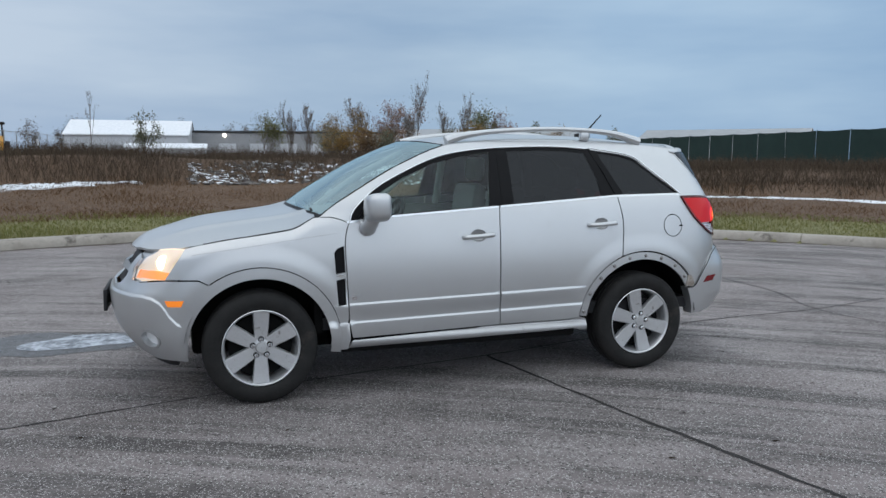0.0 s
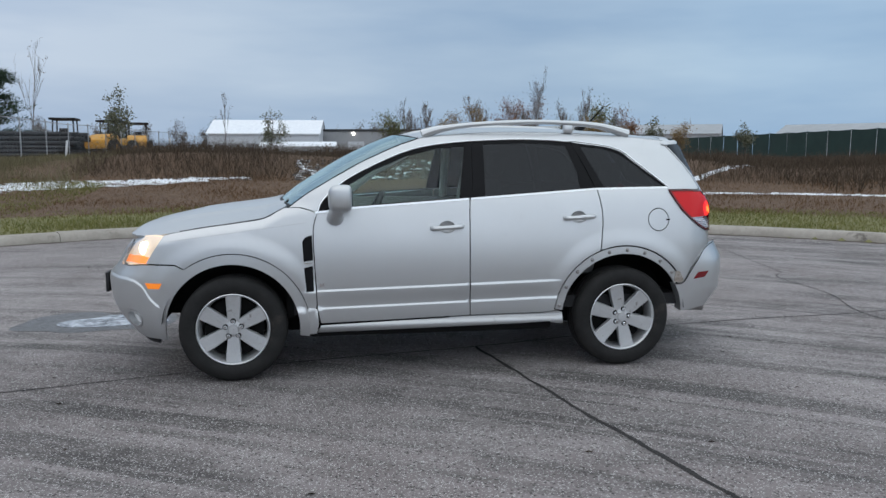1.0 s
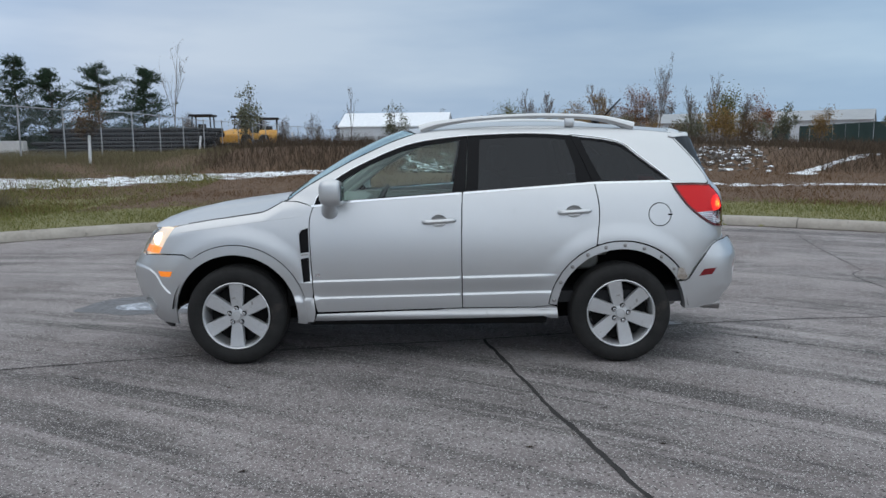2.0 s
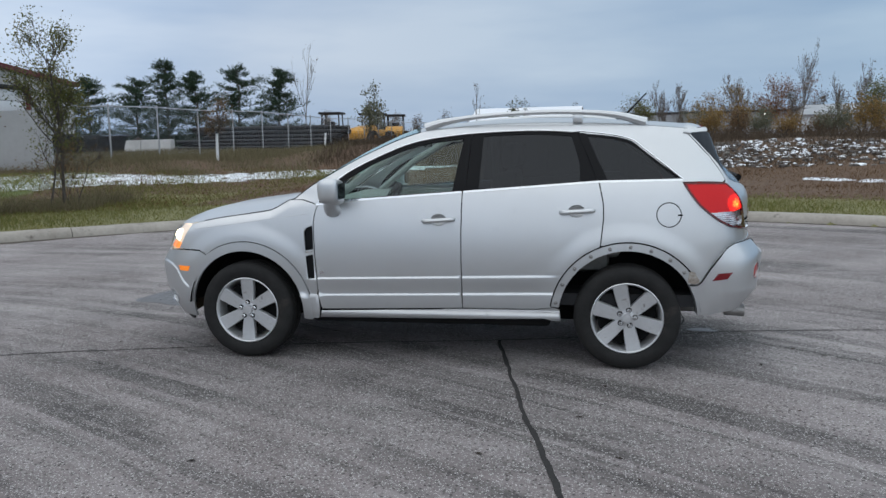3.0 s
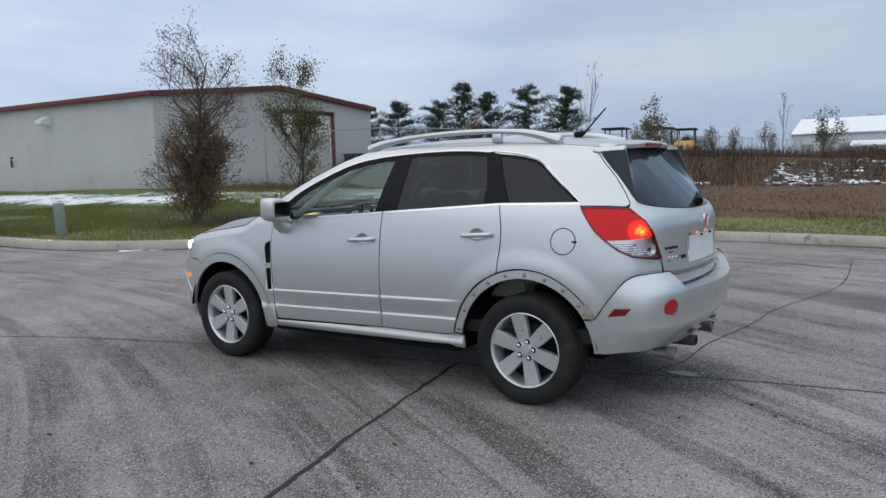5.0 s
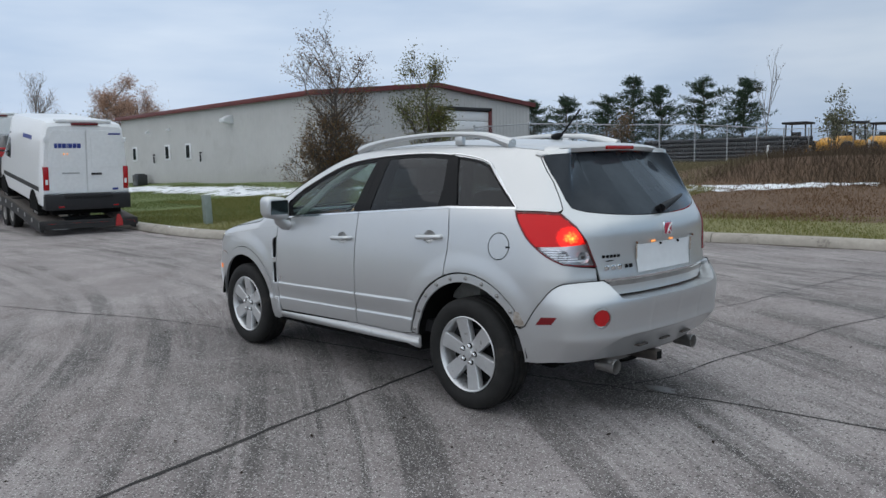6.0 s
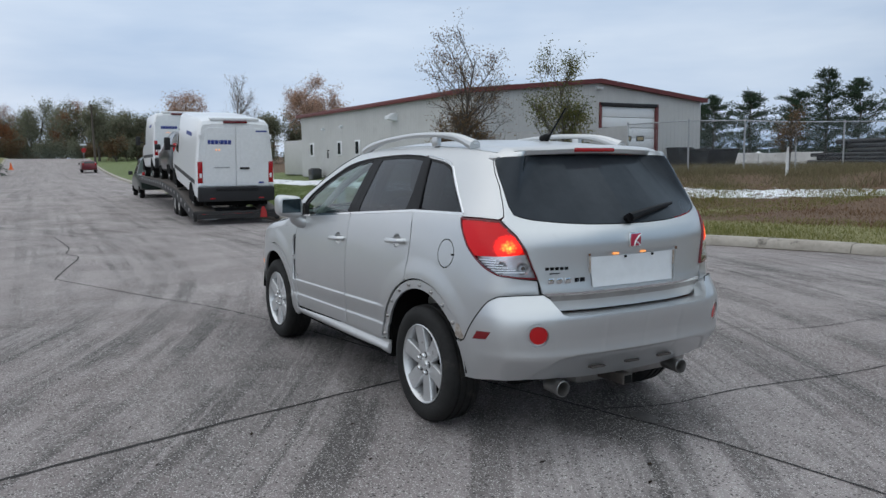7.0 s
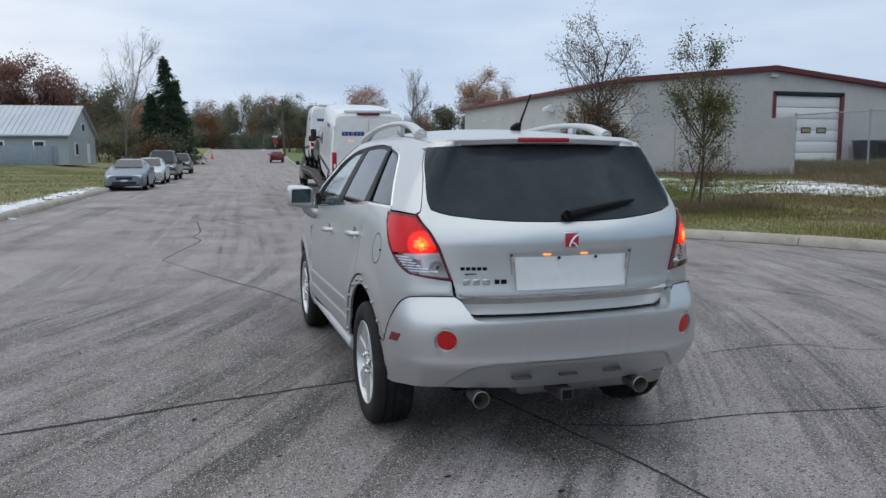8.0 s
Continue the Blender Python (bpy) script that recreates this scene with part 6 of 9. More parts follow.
# cabin
part("cabin_floor", boxes(((-0.95, -0.80, 0.42), (1.95, 0.80, 0.50))), M["black_plastic"], car)
part("dashboard", boxes(((-0.93, -0.78, 0.80), (-0.50, 0.78, 1.130)), bevel=0.09), M["cloth"], car, "grey dashboard")
part("load_cover", boxes(((1.50, -0.72, 0.86), (2.02, 0.72, 0.90)), bevel=0.01), M["black_plastic"], car, "dark load floor")
for sgn in (1, -1):
    part("door_trim", boxes(((-0.75, -0.82 * sgn, 0.5), (0.84, -0.79 * sgn, 1.13)) if sgn > 0 else ((-0.75, 0.79, 0.5), (0.84, 0.82, 1.13)), bevel=0.01), M["cloth"], car, "grey inner door trim")
    for run, rad_p in (([(0.31, 0.74, 1.14), (0.31, 0.63, 1.40), (0.31, 0.53, 1.58)], 0.035), ([(-0.74, 0.72, 1.12), (-0.40, 0.62, 1.38), (-0.06, 0.51, 1.56)], 0.028),
                       ([(1.19, 0.73, 1.2), (1.13, 0.63, 1.40), (1.06, 0.53, 1.57)], 0.035), ([(1.78, 0.66, 1.2), (1.64, 0.58, 1.40), (1.50, 0.50, 1.55)], 0.05)):
        bm = bmesh.new()
        tube(bm, [(a, -b * sgn, c) for a, b, c in run], rad_p, 8)
        part("pillar_trim", bm, M["cloth_light"], car, "pale pillar trim")


def car_seat(x, y, w, back_h, reclined=0.16):
    bm = bmesh.new()
    box(bm, (x - 0.27, y - w / 2, 0.62), (x + 0.26, y + w / 2, 0.80), 0.06)
    part("seat_cushion", bm, M["cloth"], car, "grey cloth seat")
    bm = bmesh.new()
    box(bm, (-0.065, -w / 2, 0), (0.065, w / 2, back_h), 0.055, Matrix.Translation((x + 0.26, y, 0.72)) @ Matrix.Rotation(reclined, 4, "Y"))
    part("seat_back", bm, M["cloth"], car, "grey cloth seat back")
    heads = [y] if w < 0.7 else [y - 0.42, y, y + 0.42]
    for hy in heads:
        bm = bmesh.new()
        box(bm, (-0.05, -0.13, 0), (0.05, 0.13, 0.19), 0.045, Matrix.Translation((x + 0.285 + back_h * math.sin(reclined), hy, 0.745 + back_h * math.cos(reclined))) @ Matrix.Rotation(reclined * 0.5, 4, "Y"))
        part("headrest", bm, M["cloth"], car, "grey headrest")


car_seat(0.14, -0.37, 0.50, 0.60)
car_seat(0.14, 0.37, 0.50, 0.60)
car_seat(0.98, 0.0, 1.28, 0.52, 0.24)
bm = bmesh.new()
rim = [(0.19 * math.cos(a), 0.19 * math.sin(a), 0) for a in np.linspace(0, math.tau, 33)]
tube(bm, rim, 0.016, 8, False)
for a in (0.0, math.pi, -math.pi / 2):
    tube(bm, [(0, 0, -0.02), (0.18 * math.cos(a), 0.18 * math.sin(a), 0)], 0.018, 6)
box(bm, (-0.07, -0.06, -0.04), (0.07, 0.06, 0.0), 0.02)
bmesh.ops.transform(bm, matrix=Matrix.Translation((-0.40, -0.37, 1.06)) @ Matrix.Rotation(radians(90), 4, "Z") @ Matrix.Rotation(radians(-62), 4, "X"), verts=bm.verts[:])
part("steering_wheel", bm, M["black_plastic"], car, "black steering wheel")
bm = boxes(((-0.17, -0.12, 1.50), (-0.14, 0.12, 1.57)), bevel=0.012)
part("inside_mirror", bm, M["black_plastic"], car, "inside mirror")
bm = boxes(((-0.06, -0.56, 1.54), (0.03, -0.20, 1.56)), ((-0.06, 0.20, 1.54), (0.03, 0.56, 1.56)), bevel=0.008)
part("sun_visor", bm, M["cloth_light"], car, "pale sun visors")


# wheels
def wheel(parent, x, y, side, turn, radius=ZW, width=0.225, rim=0.236, spokes=6, tyre_mat=None, rim_mat=None, full=True, name="wheel"):
    """A road wheel on the y axis; side -1 faces -y."""
    hub = empty(name)
    hub.parent = parent
    R, w, r = radius, width / 2, rim
    n = 64 if full else 28
    bm = bmesh.new()
    prof = [(r - 0.012, -w * 0.72), (r + 0.004, -w * 0.86), (r + 0.02, -w * 0.94), (r + (R - r) * 0.45, -w * 1.02), (R - 0.026, -w * 0.96), (R - 0.010, -w * 0.84), (R - 0.003, -w * 0.72)]
    if full:
        for g in (-0.42, 0.0, 0.42):
            prof += [(R, w * (g - 0.085)), (R - 0.009, w * (g - 0.06)), (R - 0.009, w * (g + 0.06)), (R, w * (g + 0.085))]
    prof += [(R - 0.003, w * 0.72), (R - 0.010, w * 0.84), (R - 0.026, w * 0.96), (r + (R - r) * 0.45, w * 1.02), (r, w * 0.9), (r - 0.012, w * 0.7)]
    lathe(bm, prof, n, "y")
    bmesh.ops.recalc_face_normals(bm, faces=bm.faces[:])
    part("tyre", bm, tyre_mat or M["rubber"], hub, "worn black tyre")
    rm = rim_mat or M["alloy"]
    bm = bmesh.new()
    lathe(bm, [(r + 0.003, -w * 0.90), (r - 0.002, -w * 0.93), (r - 0.008, -w * 0.88), (r - 0.018, -w * 0.60), (r - 0.030, w * 0.7)], n, "y")
    bmesh.ops.recalc_face_normals(bm, faces=bm.faces[:])
    bmesh.ops.reverse_faces(bm, faces=bm.faces[:])
    part("rim", bm, rm, hub, "silver alloy rim")
    # near-black disc puts the shade behind the spokes into its colour
    bm = bmesh.new()
    lathe(bm, [(0.01, -w * 0.10), (r - 0.04, -w * 0.10), (r - 0.04, w * 0.0), (0.01, w * 0.0)], 40, "y")
    bmesh.ops.recalc_face_normals(bm, faces=bm.faces[:])
    part("brake_disc", bm, M["dark_void"], hub, "brake disc darkened as the shade behind the spokes")
    for k in range(spokes):
        bm = bmesh.new()
        a, b = 0.05, r - 0.010
        wi, wo = (0.034, 0.046) if spokes == 6 else (0.025, 0.03)
        f0, f1 = -w * 0.72, -w * 0.84
        q = [(-wi, a, f0), (wi, a, f0), (wo * 0.92, (a + b) / 2, f0 * 1.06), (wo, b, f1), (-wo, b, f1), (-wo * 0.92, (a + b) / 2, f0 * 1.06)]
        top = [bm.verts.new((u, yy, v)) for u, v, yy in q]
        rim_v = [bm.verts.new((u * 1.10, yy + 0.006, v)) for u, v, yy in q]
        bot = [bm.verts.new((u * 1.10, yy + 0.040, v)) for u, v, yy in q]
        bm.faces.new((top[0], top[1], top[2], top[5]))
        bm.faces.new((top[5], top[2], top[3], top[4]))
        for lo_v, hi_v in ((top, rim_v), (rim_v, bot)):
            for i in range(6):
                j = (i + 1) % 6
                bm.faces.new((lo_v[i], lo_v[j], hi_v[j], hi_v[i]))
        bmesh.ops.recalc_face_normals(bm, faces=bm.faces[:])
        bmesh.ops.transform(bm, matrix=Matrix.Rotation(math.tau * k / spokes + turn, 4, "Y"), verts=bm.verts[:])
        part("spoke", bm, rm, hub)
    bm = bmesh.new()
    lathe(bm, [(0.001, -w * 0.84), (0.030, -w * 0.83), (0.035, -w * 0.74), (0.062, -w * 0.71), (0.074, -w * 0.66), (0.077, -w * 0.3)], 30, "y")
    bmesh.ops.recalc_face_normals(bm, faces=bm.faces[:])
    part("hub_cap", bm, rm, hub, "grey centre cap")
    if full:
        for k in range(5):
            bm = bmesh.new()
            a = math.tau * k / 5 + turn + 0.3
            lathe(bm, [(0.002, -w * 0.93), (0.009, -w * 0.93), (0.0135, -w * 0.88), (0.0135, -w * 0.6)], 8, "y", (0.054 * math.cos(a), 0, 0.054 * math.sin(a)))
            bmesh.ops.recalc_face_normals(bm, faces=bm.faces[:])
            part("wheel_nut", bm, M["chrome"], hub)
            # flat dark disc painted as the shade of a recess round the nut
            bm = bmesh.new()
            lathe(bm, [(0.001, -w * 0.735), (0.019, -w * 0.735), (0.019, -w * 0.60)], 14, "y", (0.054 * math.cos(a), 0, 0.054 * math.sin(a)))
            bmesh.ops.recalc_face_normals(bm, faces=bm.faces[:])
            part("nut_shade_disc", bm, M["dark_void"], hub)
    hub.matrix_world = Matrix.Translation((x, y, radius)) @ (Matrix.Rotation(math.pi, 4, "Z") if side > 0 else Matrix.Identity(4))
    return hub


for x, turn in ((XF, 0.02), (XR, -0.22)):
    for side in (-1, 1):
        wheel(car, x, 0.782 * side, side, turn)
# ---------------------------------------------------------------- buildings, fences, yard
rgn = random.Random(11)


def gz(x, y):
    return float(land(x, y))


M["hall_wall"] = varied("grey_metal_cladding", (0.42, 0.415, 0.405, 1), (0.50, 0.495, 0.485, 1), 0.55, 0.1, 0.35, 0.1, 30, ((0.42, 0.41, 0.40, 1), 0.6))
M["hall_low"] = varied("pale_metal_cladding", (0.29, 0.29, 0.29, 1), (0.36, 0.36, 0.36, 1), 0.6, 0.1, 0.5, 0.1, 30, ((0.24, 0.23, 0.22, 1), 0.5))
M["maroon"] = varied("maroon_trim", (0.10, 0.018, 0.018, 1), (0.15, 0.03, 0.028, 1), 0.5, 0.1, 2)
M["hall_roof"] = varied("grey_roof", (0.30, 0.31, 0.32, 1), (0.40, 0.41, 0.42, 1), 0.5, 0.3, 0.6)
M["snow"] = varied("old_snow", (0.66, 0.69, 0.73, 1), (0.84, 0.86, 0.88, 1), 0.85, 0, 2, 0.4, 12)
M["dark_glass"] = plain("dark_window", (0.02, 0.025, 0.03, 1), 0.12)
# tan base colour stands in for warm light in the door panes
M["warm_pane"] = plain("warm_pane", (0.35, 0.28, 0.16, 1), 0.2)


def ribbed(name, a, b, lo, hi_fn, out, material, parent, label="", pitch=0.30, depth=0.013):
    """Ribbed metal cladding along the line a-b, from lo up to hi_fn(t)."""
    a, b, out = Vector(a), Vector(b), Vector(out)
    length = (b - a).length
    xs_, k = [], 0
    while k * pitch < length:
        for f, d in ((0.0, 0), (0.62, 0), (0.72, 1), (0.90, 1)):
            q = (k + f) * pitch
            if q < length:
                xs_.append((q, d))
        k += 1
    xs_.append((length, 0))
    vs, fs = [], []
    for q, d in xs_:
        p = a + (b - a) * (q / length) + out * (depth * d)
        vs += [(p.x, p.y, lo), (p.x, p.y, hi_fn(q / length))]
    for i in range(len(xs_) - 1):
        fs.append((2 * i, 2 * i + 2, 2 * i + 3, 2 * i + 1))
    ob = mesh_ob(name, vs, fs, material, parent, label, False)
    return ob


HX0, HX1, HY0, HY1, HZ, EAVE, RIDGE = -26.5, -50.4, 17.3, 32.9, 0.6, 5.0, 5.74
HYM = (HY0 + HY1) / 2
hall = empty("industrial_hall")
tagged(hall, "long grey metal-clad hall with maroon roof trim", "building")
top_long = lambda t: EAVE
top_gable = lambda t: EAVE + (RIDGE - EAVE) * (1 - abs(2 * t - 1))
ribbed("long_wall", (HX1, HY0, 0), (HX0, HY0, 0), HZ, top_long, (0, -1, 0), M["hall_wall"], hall, "grey ribbed metal wall")
ribbed("back_wall", (HX0, HY1, 0), (HX1, HY1, 0), HZ, top_long, (0, 1, 0), M["hall_wall"], hall)
DY0, DY1, DZ0, DZ1 = 25.25, 29.4, 1.12, 4.58
tg = lambda y: EAVE + (RIDGE - EAVE) * (1 - abs(2 * (y - HY0) / (HY1 - HY0) - 1))
ribbed("gable_wall", (HX0, HY0, 0), (HX0, DY0, 0), HZ, lambda t: tg(HY0 + (DY0 - HY0) * t), (1, 0, 0), M["hall_wall"], hall, "grey ribbed gable wall", 0.3)
ribbed("gable_wall", (HX0, DY1, 0), (HX0, HY1, 0), HZ, lambda t: tg(DY1 + (HY1 - DY1) * t), (1, 0, 0), M["hall_wall"], hall, "grey ribbed gable wall", 0.3)
ribbed("door_header", (HX0, DY0, 0), (HX0, DY1, 0), DZ1, lambda t: tg(DY0 + (DY1 - DY0) * t), (1, 0, 0), M["hall_wall"], hall)
bm = boxes(((HX1, HY0 + 0.02, HZ), (HX1 + 0.1, HY1 - 0.02, EAVE)))
part("far_gable_wall", bm, M["hall_wall"], hall)
for sgn in (0, 1):
    bm = bmesh.new()
    y0, y1 = (HY0 - 0.25, HYM) if not sgn else (HY1 + 0.25, HYM)
    z0 = EAVE - 0.01
    q = [(y0, z0), (y1, RIDGE + 0.03), (y1, RIDGE + 0.12), (y0, z0 + 0.09)]
    prism(bm, q, HX1 - 0.2, HX0 + 0.22, "x")
    part("roof_slope", bm, M["hall_roof"], hall, "grey metal roof")
    bm = bmesh.new()
    prism(bm, [(y0, z0 - 0.14), (y1, RIDGE - 0.10), (y1, RIDGE + 0.135), (y0, z0 + 0.105)], HX0 + 0.06, HX0 + 0.25, "x")
    part("gable_trim", bm, M["maroon"], hall, "maroon gable trim")
    bm = boxes(((HX1 - 0.25, min(y0, y0 - 0.06), EAVE - 0.13), (HX0 + 0.25, max(y0, y0 + 0.06), EAVE + 0.11)), bevel=0.01)
    part("eave_trim", bm, M["maroon"], hall, "maroon eave gutter")
door = empty("overhead_door")
door.parent = hall
for k in range(6):
    z0 = DZ0 + (DZ1 - DZ0 - 0.12) * k / 6
    z1 = DZ0 + (DZ1 - DZ0 - 0.12) * (k + 1) / 6
    part("door_section", boxes(((HX0 - 0.14, DY0 + 0.08, z0 + 0.012), (HX0 - 0.09, DY1 - 0.08, z1 - 0.012)), bevel=0.01), M["white_paint"], door, "white overhead door section")
part("door_gap", boxes(((HX0 - 0.20, DY0 + 0.05, DZ0), (HX0 - 0.15, DY1 - 0.05, DZ1))), M["black_plastic"], door)
for k in range(3):
    y = 26.35 + 0.95 * k
    part("door_window", boxes(((HX0 - 0.095, y - 0.30, 2.62), (HX0 - 0.078, y + 0.30, 2.92)), bevel=0.01), M["black_plastic"], door, "small dark-framed door window")
    part("door_pane", boxes(((HX0 - 0.08, y - 0.22, 2.68), (HX0 - 0.07, y + 0.22, 2.86))), M["warm_pane"], door, "pane with warm light put into its colour")
for y in (DY0, DY1):
    part("door_frame_and_shade", boxes(((HX0 - 0.15, y - 0.09, DZ0), (HX0 + 0.05, y + 0.09, DZ1 + 0.08)), bevel=0.01), M["maroon"], hall, "maroon door frame")
# black bar paints the shade above the overhead door
part("door_frame_and_shade", boxes(((HX0 - 0.15, DY0 - 0.05, DZ1 - 0.10), (HX0 + 0.05, DY1 + 0.05, DZ1 + 0.08)), bevel=0.01), M["black_plastic"], hall, "black bar for the shade above the door")
part("loading_sill", boxes(((HX0 - 0.1, DY0 - 0.3, HZ), (HX0 + 0.5, DY1 + 0.3, DZ0)), bevel=0.03), M["concrete"], hall, "concrete door sill")
for x in (-48.2, -43.1, -40.2):
    w = empty("hall_window")
    w.parent = hall
    part("window_frame", boxes(((x - 0.34, HY0 - 0.07, 2.05), (x + 0.34, HY0 + 0.02, 3.02)), bevel=0.02), M["white_paint"], w, "white window frame")
    part("window_pane", boxes(((x - 0.22, HY0 - 0.085, 2.16), (x + 0.22, HY0 - 0.06, 2.92))), M["dark_glass"], w, "dark pane")
for x, y, z, s in ((-34.9, HY0, 4.15, 0.42), (-45.9, HY0, 3.9, 0.16), (-42.7, HY0, 3.95, 0.16)):
    bm = bmesh.new()
    prism(bm, [(y - s * 1.3, z - s * 0.25), (y, z - s * 0.5), (y, z + s * 0.6), (y - s * 0.3, z + s * 0.6), (y - s * 1.3, z + s * 0.1)], x - s * 0.7, x + s * 0.7, "x")
    part("wall_lamp", bm, M["white_plate"], hall, "pale wall-mounted lamp")
bm = bmesh.new()
prism(bm, [(HX0, 5.30), (HX0 + 0.22, 5.32), (HX0 + 0.25, 5.42), (HX0, 5.46)], 24.9, 25.25, "y")
part("wall_lamp", bm, M["white_plate"], hall, "pale wall-mounted lamp")
for x in (-38.5, -45.0):
    bm = bmesh.new()
    tube(bm, [(x, HY0 - 0.12, 1.9), (x, HY0 - 0.12, 2.3), (x + 0.12, HY0 - 0.2, 2.42), (x + 0.3, HY0 - 0.2, 2.42)], 0.05, 8)
    part("vent_pipe", bm, M["black_plastic"], hall, "dark vent pipe")
annex = boxes(((-56.2, 17.9, 0.7), (-50.6, 26.0, 3.35)), bevel=0.03)
tagged(part("annex", annex, M["hall_wall"]), "low grey annex at the end of the hall", "building")
ac = empty("air_conditioner")
tagged(ac, "dark grey air conditioning unit beside the hall wall", "air conditioner")
z = gz(-46.0, 16.6)
part("casing", boxes(((-46.4, 16.25, z - 0.05), (-45.6, 16.95, z + 0.72)), bevel=0.04), M["paint_dark"], ac)
bm = bmesh.new()
lathe(bm, [(0.32, 0.0), (0.32, 0.06), (0.27, 0.06), (0.27, 0.02)], 24, "z", (-46.0, 16.6, z + 0.71))
bmesh.ops.recalc_face_normals(bm, faces=bm.faces[:])
part("fan_ring", bm, M["black_plastic"], ac)
bin_ = empty("wheeled_bin")
tagged(bin_, "black wheeled bin beside the hall door", "bin")
z = gz(-25.6, 30.3)
bm = bmesh.new()
prism(bm, [(29.95, z + 0.05), (30.75, z + 0.05), (30.9, z + 1.15), (29.8, z + 1.15)], -26.1, -25.2, "x")
part("bin_body", bm, M["black_plastic"], bin_)
part("bin_lid", boxes(((-26.15, 29.75, z + 1.15), (-25.15, 30.95, z + 1.24)), bevel=0.03), M["black_plastic"], bin_)
skip = empty("skip")
tagged(skip, "open black steel skip behind the fence", "skip")
z = gz(-24.0, 31.0)
turn_skip = Matrix.Translation((-24.2, 31.0, z)) @ Matrix.Rotation(radians(-24), 4, "Z")
bm = bmesh.new()
prism(bm, [(-1.35, 0.06), (1.35, 0.06), (1.85, 1.08), (-1.85, 1.08)], -0.8, 0.8, "y")
bmesh.ops.transform(bm, matrix=turn_skip, verts=bm.verts[:])
part("skip_body", bm, M["black_plastic"], skip)
bm = boxes(((-1.9, -0.86, 1.04), (1.9, -0.76, 1.14)), ((-1.9, 0.76, 1.04), (1.9, 0.86, 1.14)), bevel=0.02)
bmesh.ops.transform(bm, matrix=turn_skip, verts=bm.verts[:])
part("skip_rim", bm, M["paint_dark"], skip)

# chain-link fence along the yard
fence = empty("chain_link_fence")
tagged(fence, "tall galvanised chain-link fence round the yard", "fence")
FA, FB, FSTEP = Vector((-17.15, 18.35)), Vector((-10.6, 94.0)), 3.05
fdir = (FB - FA).normalized()
nf = int((FB - FA).length / FSTEP)
ftop = lambda p: gz(p.x, p.y) + 2.12
for k in range(nf + 1):
    p = FA + fdir * FSTEP * k
    bm = bmesh.new()
    z = gz(p.x, p.y)
    tube(bm, [(p.x, p.y, z - 0.1), (p.x, p.y, z + 2.14)], 0.034, 8)
    bmesh.ops.create_uvsphere(bm, u_segments=8, v_segments=5, radius=0.045, matrix=Matrix.Translation((p.x, p.y, z + 2.16)))
    part("fence_post", bm, M["galv"], fence)
bm = bmesh.new()
tube(bm, [(p.x, p.y, ftop(p)) for p in (FA + fdir * FSTEP * k for k in range(nf + 1))], 0.024, 6)
part("top_rail", bm, M["galv"], fence)
vs, fs = [], []
pitch, tall, wt_ = 0.085, 2.08, 0.0028
length = nf * FSTEP
for d in (1, -1):
    for k in range(int((length + tall) / pitch)):
        q = k * pitch
        s0, s1 = (q - tall, q) if d > 0 else (q, q - tall)
        a0, a1 = max(0, min(length, s0)), max(0, min(length, s1))
        if abs(a0 - a1) < 0.02:
            continue
        h0, h1 = abs(a0 - s0), abs(a1 - s0)
        for (sa, ha), (sb, hb) in (((a0, h0), (a1, h1)),):
            pa, pb = FA + fdir * sa, FA + fdir * sb
            za, zb = gz(pa.x, pa.y) + 0.04 + ha, gz(pb.x, pb.y) + 0.04 + hb
            i = len(vs)
            vs += [(pa.x, pa.y, za - wt_), (pa.x, pa.y, za + wt_), (pb.x, pb.y, zb + wt_), (pb.x, pb.y, zb - wt_)]
            fs.append((i, i + 1, i + 2, i + 3))
mesh = mesh_ob("wire_mesh", vs, fs, M["galv"], fence, "galvanised wire mesh", False)
mesh["kind"] = "stuff"
# sheet-metal return from the fence to the hall's corner
ret = empty("sheet_fence")
tagged(ret, "pale sheet-metal fence between the yard and the hall", "fence")
ret_p = [Vector((-17.15, 18.35)).lerp(Vector((-26.45, 17.22)), k / 3) for k in range(4)]
for k, p in enumerate(ret_p[1:3]):
    bm = bmesh.new()
    z = gz(p.x, p.y)
    tube(bm, [(p.x, p.y + 0.06, z - 0.1), (p.x, p.y + 0.06, z + 2.10)], 0.034, 8)
    part("fence_post", bm, M["galv"], ret)
for p, q in zip(ret_p, ret_p[1:]):
    vs, fs = [], []
    n = 40
    for i in range(n + 1):
        w = p.lerp(q, 0.01 + 0.98 * i / n)
        off = 0.003 if (i // 2) % 2 else -0.003
        z = gz(w.x, w.y)
        vs += [(w.x, w.y + off, z + 0.02), (w.x, w.y + off, z + 2.08), (w.x, w.y + off + 0.02, z + 0.02), (w.x, w.y + off + 0.02, z + 2.08)]
    for i in range(n):
        j = 4 * i
        fs += [(j, j + 4, j + 5, j + 1), (j + 2, j + 3, j + 7, j + 6), (j + 1, j + 5, j + 7, j + 3)]
    mesh_ob("sheet_panel", vs, fs, M["hall_low"], ret, "", False)

for x, y, h, lean in ((-12.8, 22.0, 1.02, 0.02), (-13.6, 37.0, 1.1, 0.12), (-8.2, 36.0, 1.0, 0.0)):
    bm = bmesh.new()
    z = gz(x, y)
    tube(bm, [(x, y, z - 0.1), (x + lean, y, z + h)], 0.055, 10)
    tagged(part("marker_post", bm, M["white_paint"]), "white plastic marker post in the weeds", "post", "marker posts in the weeds")

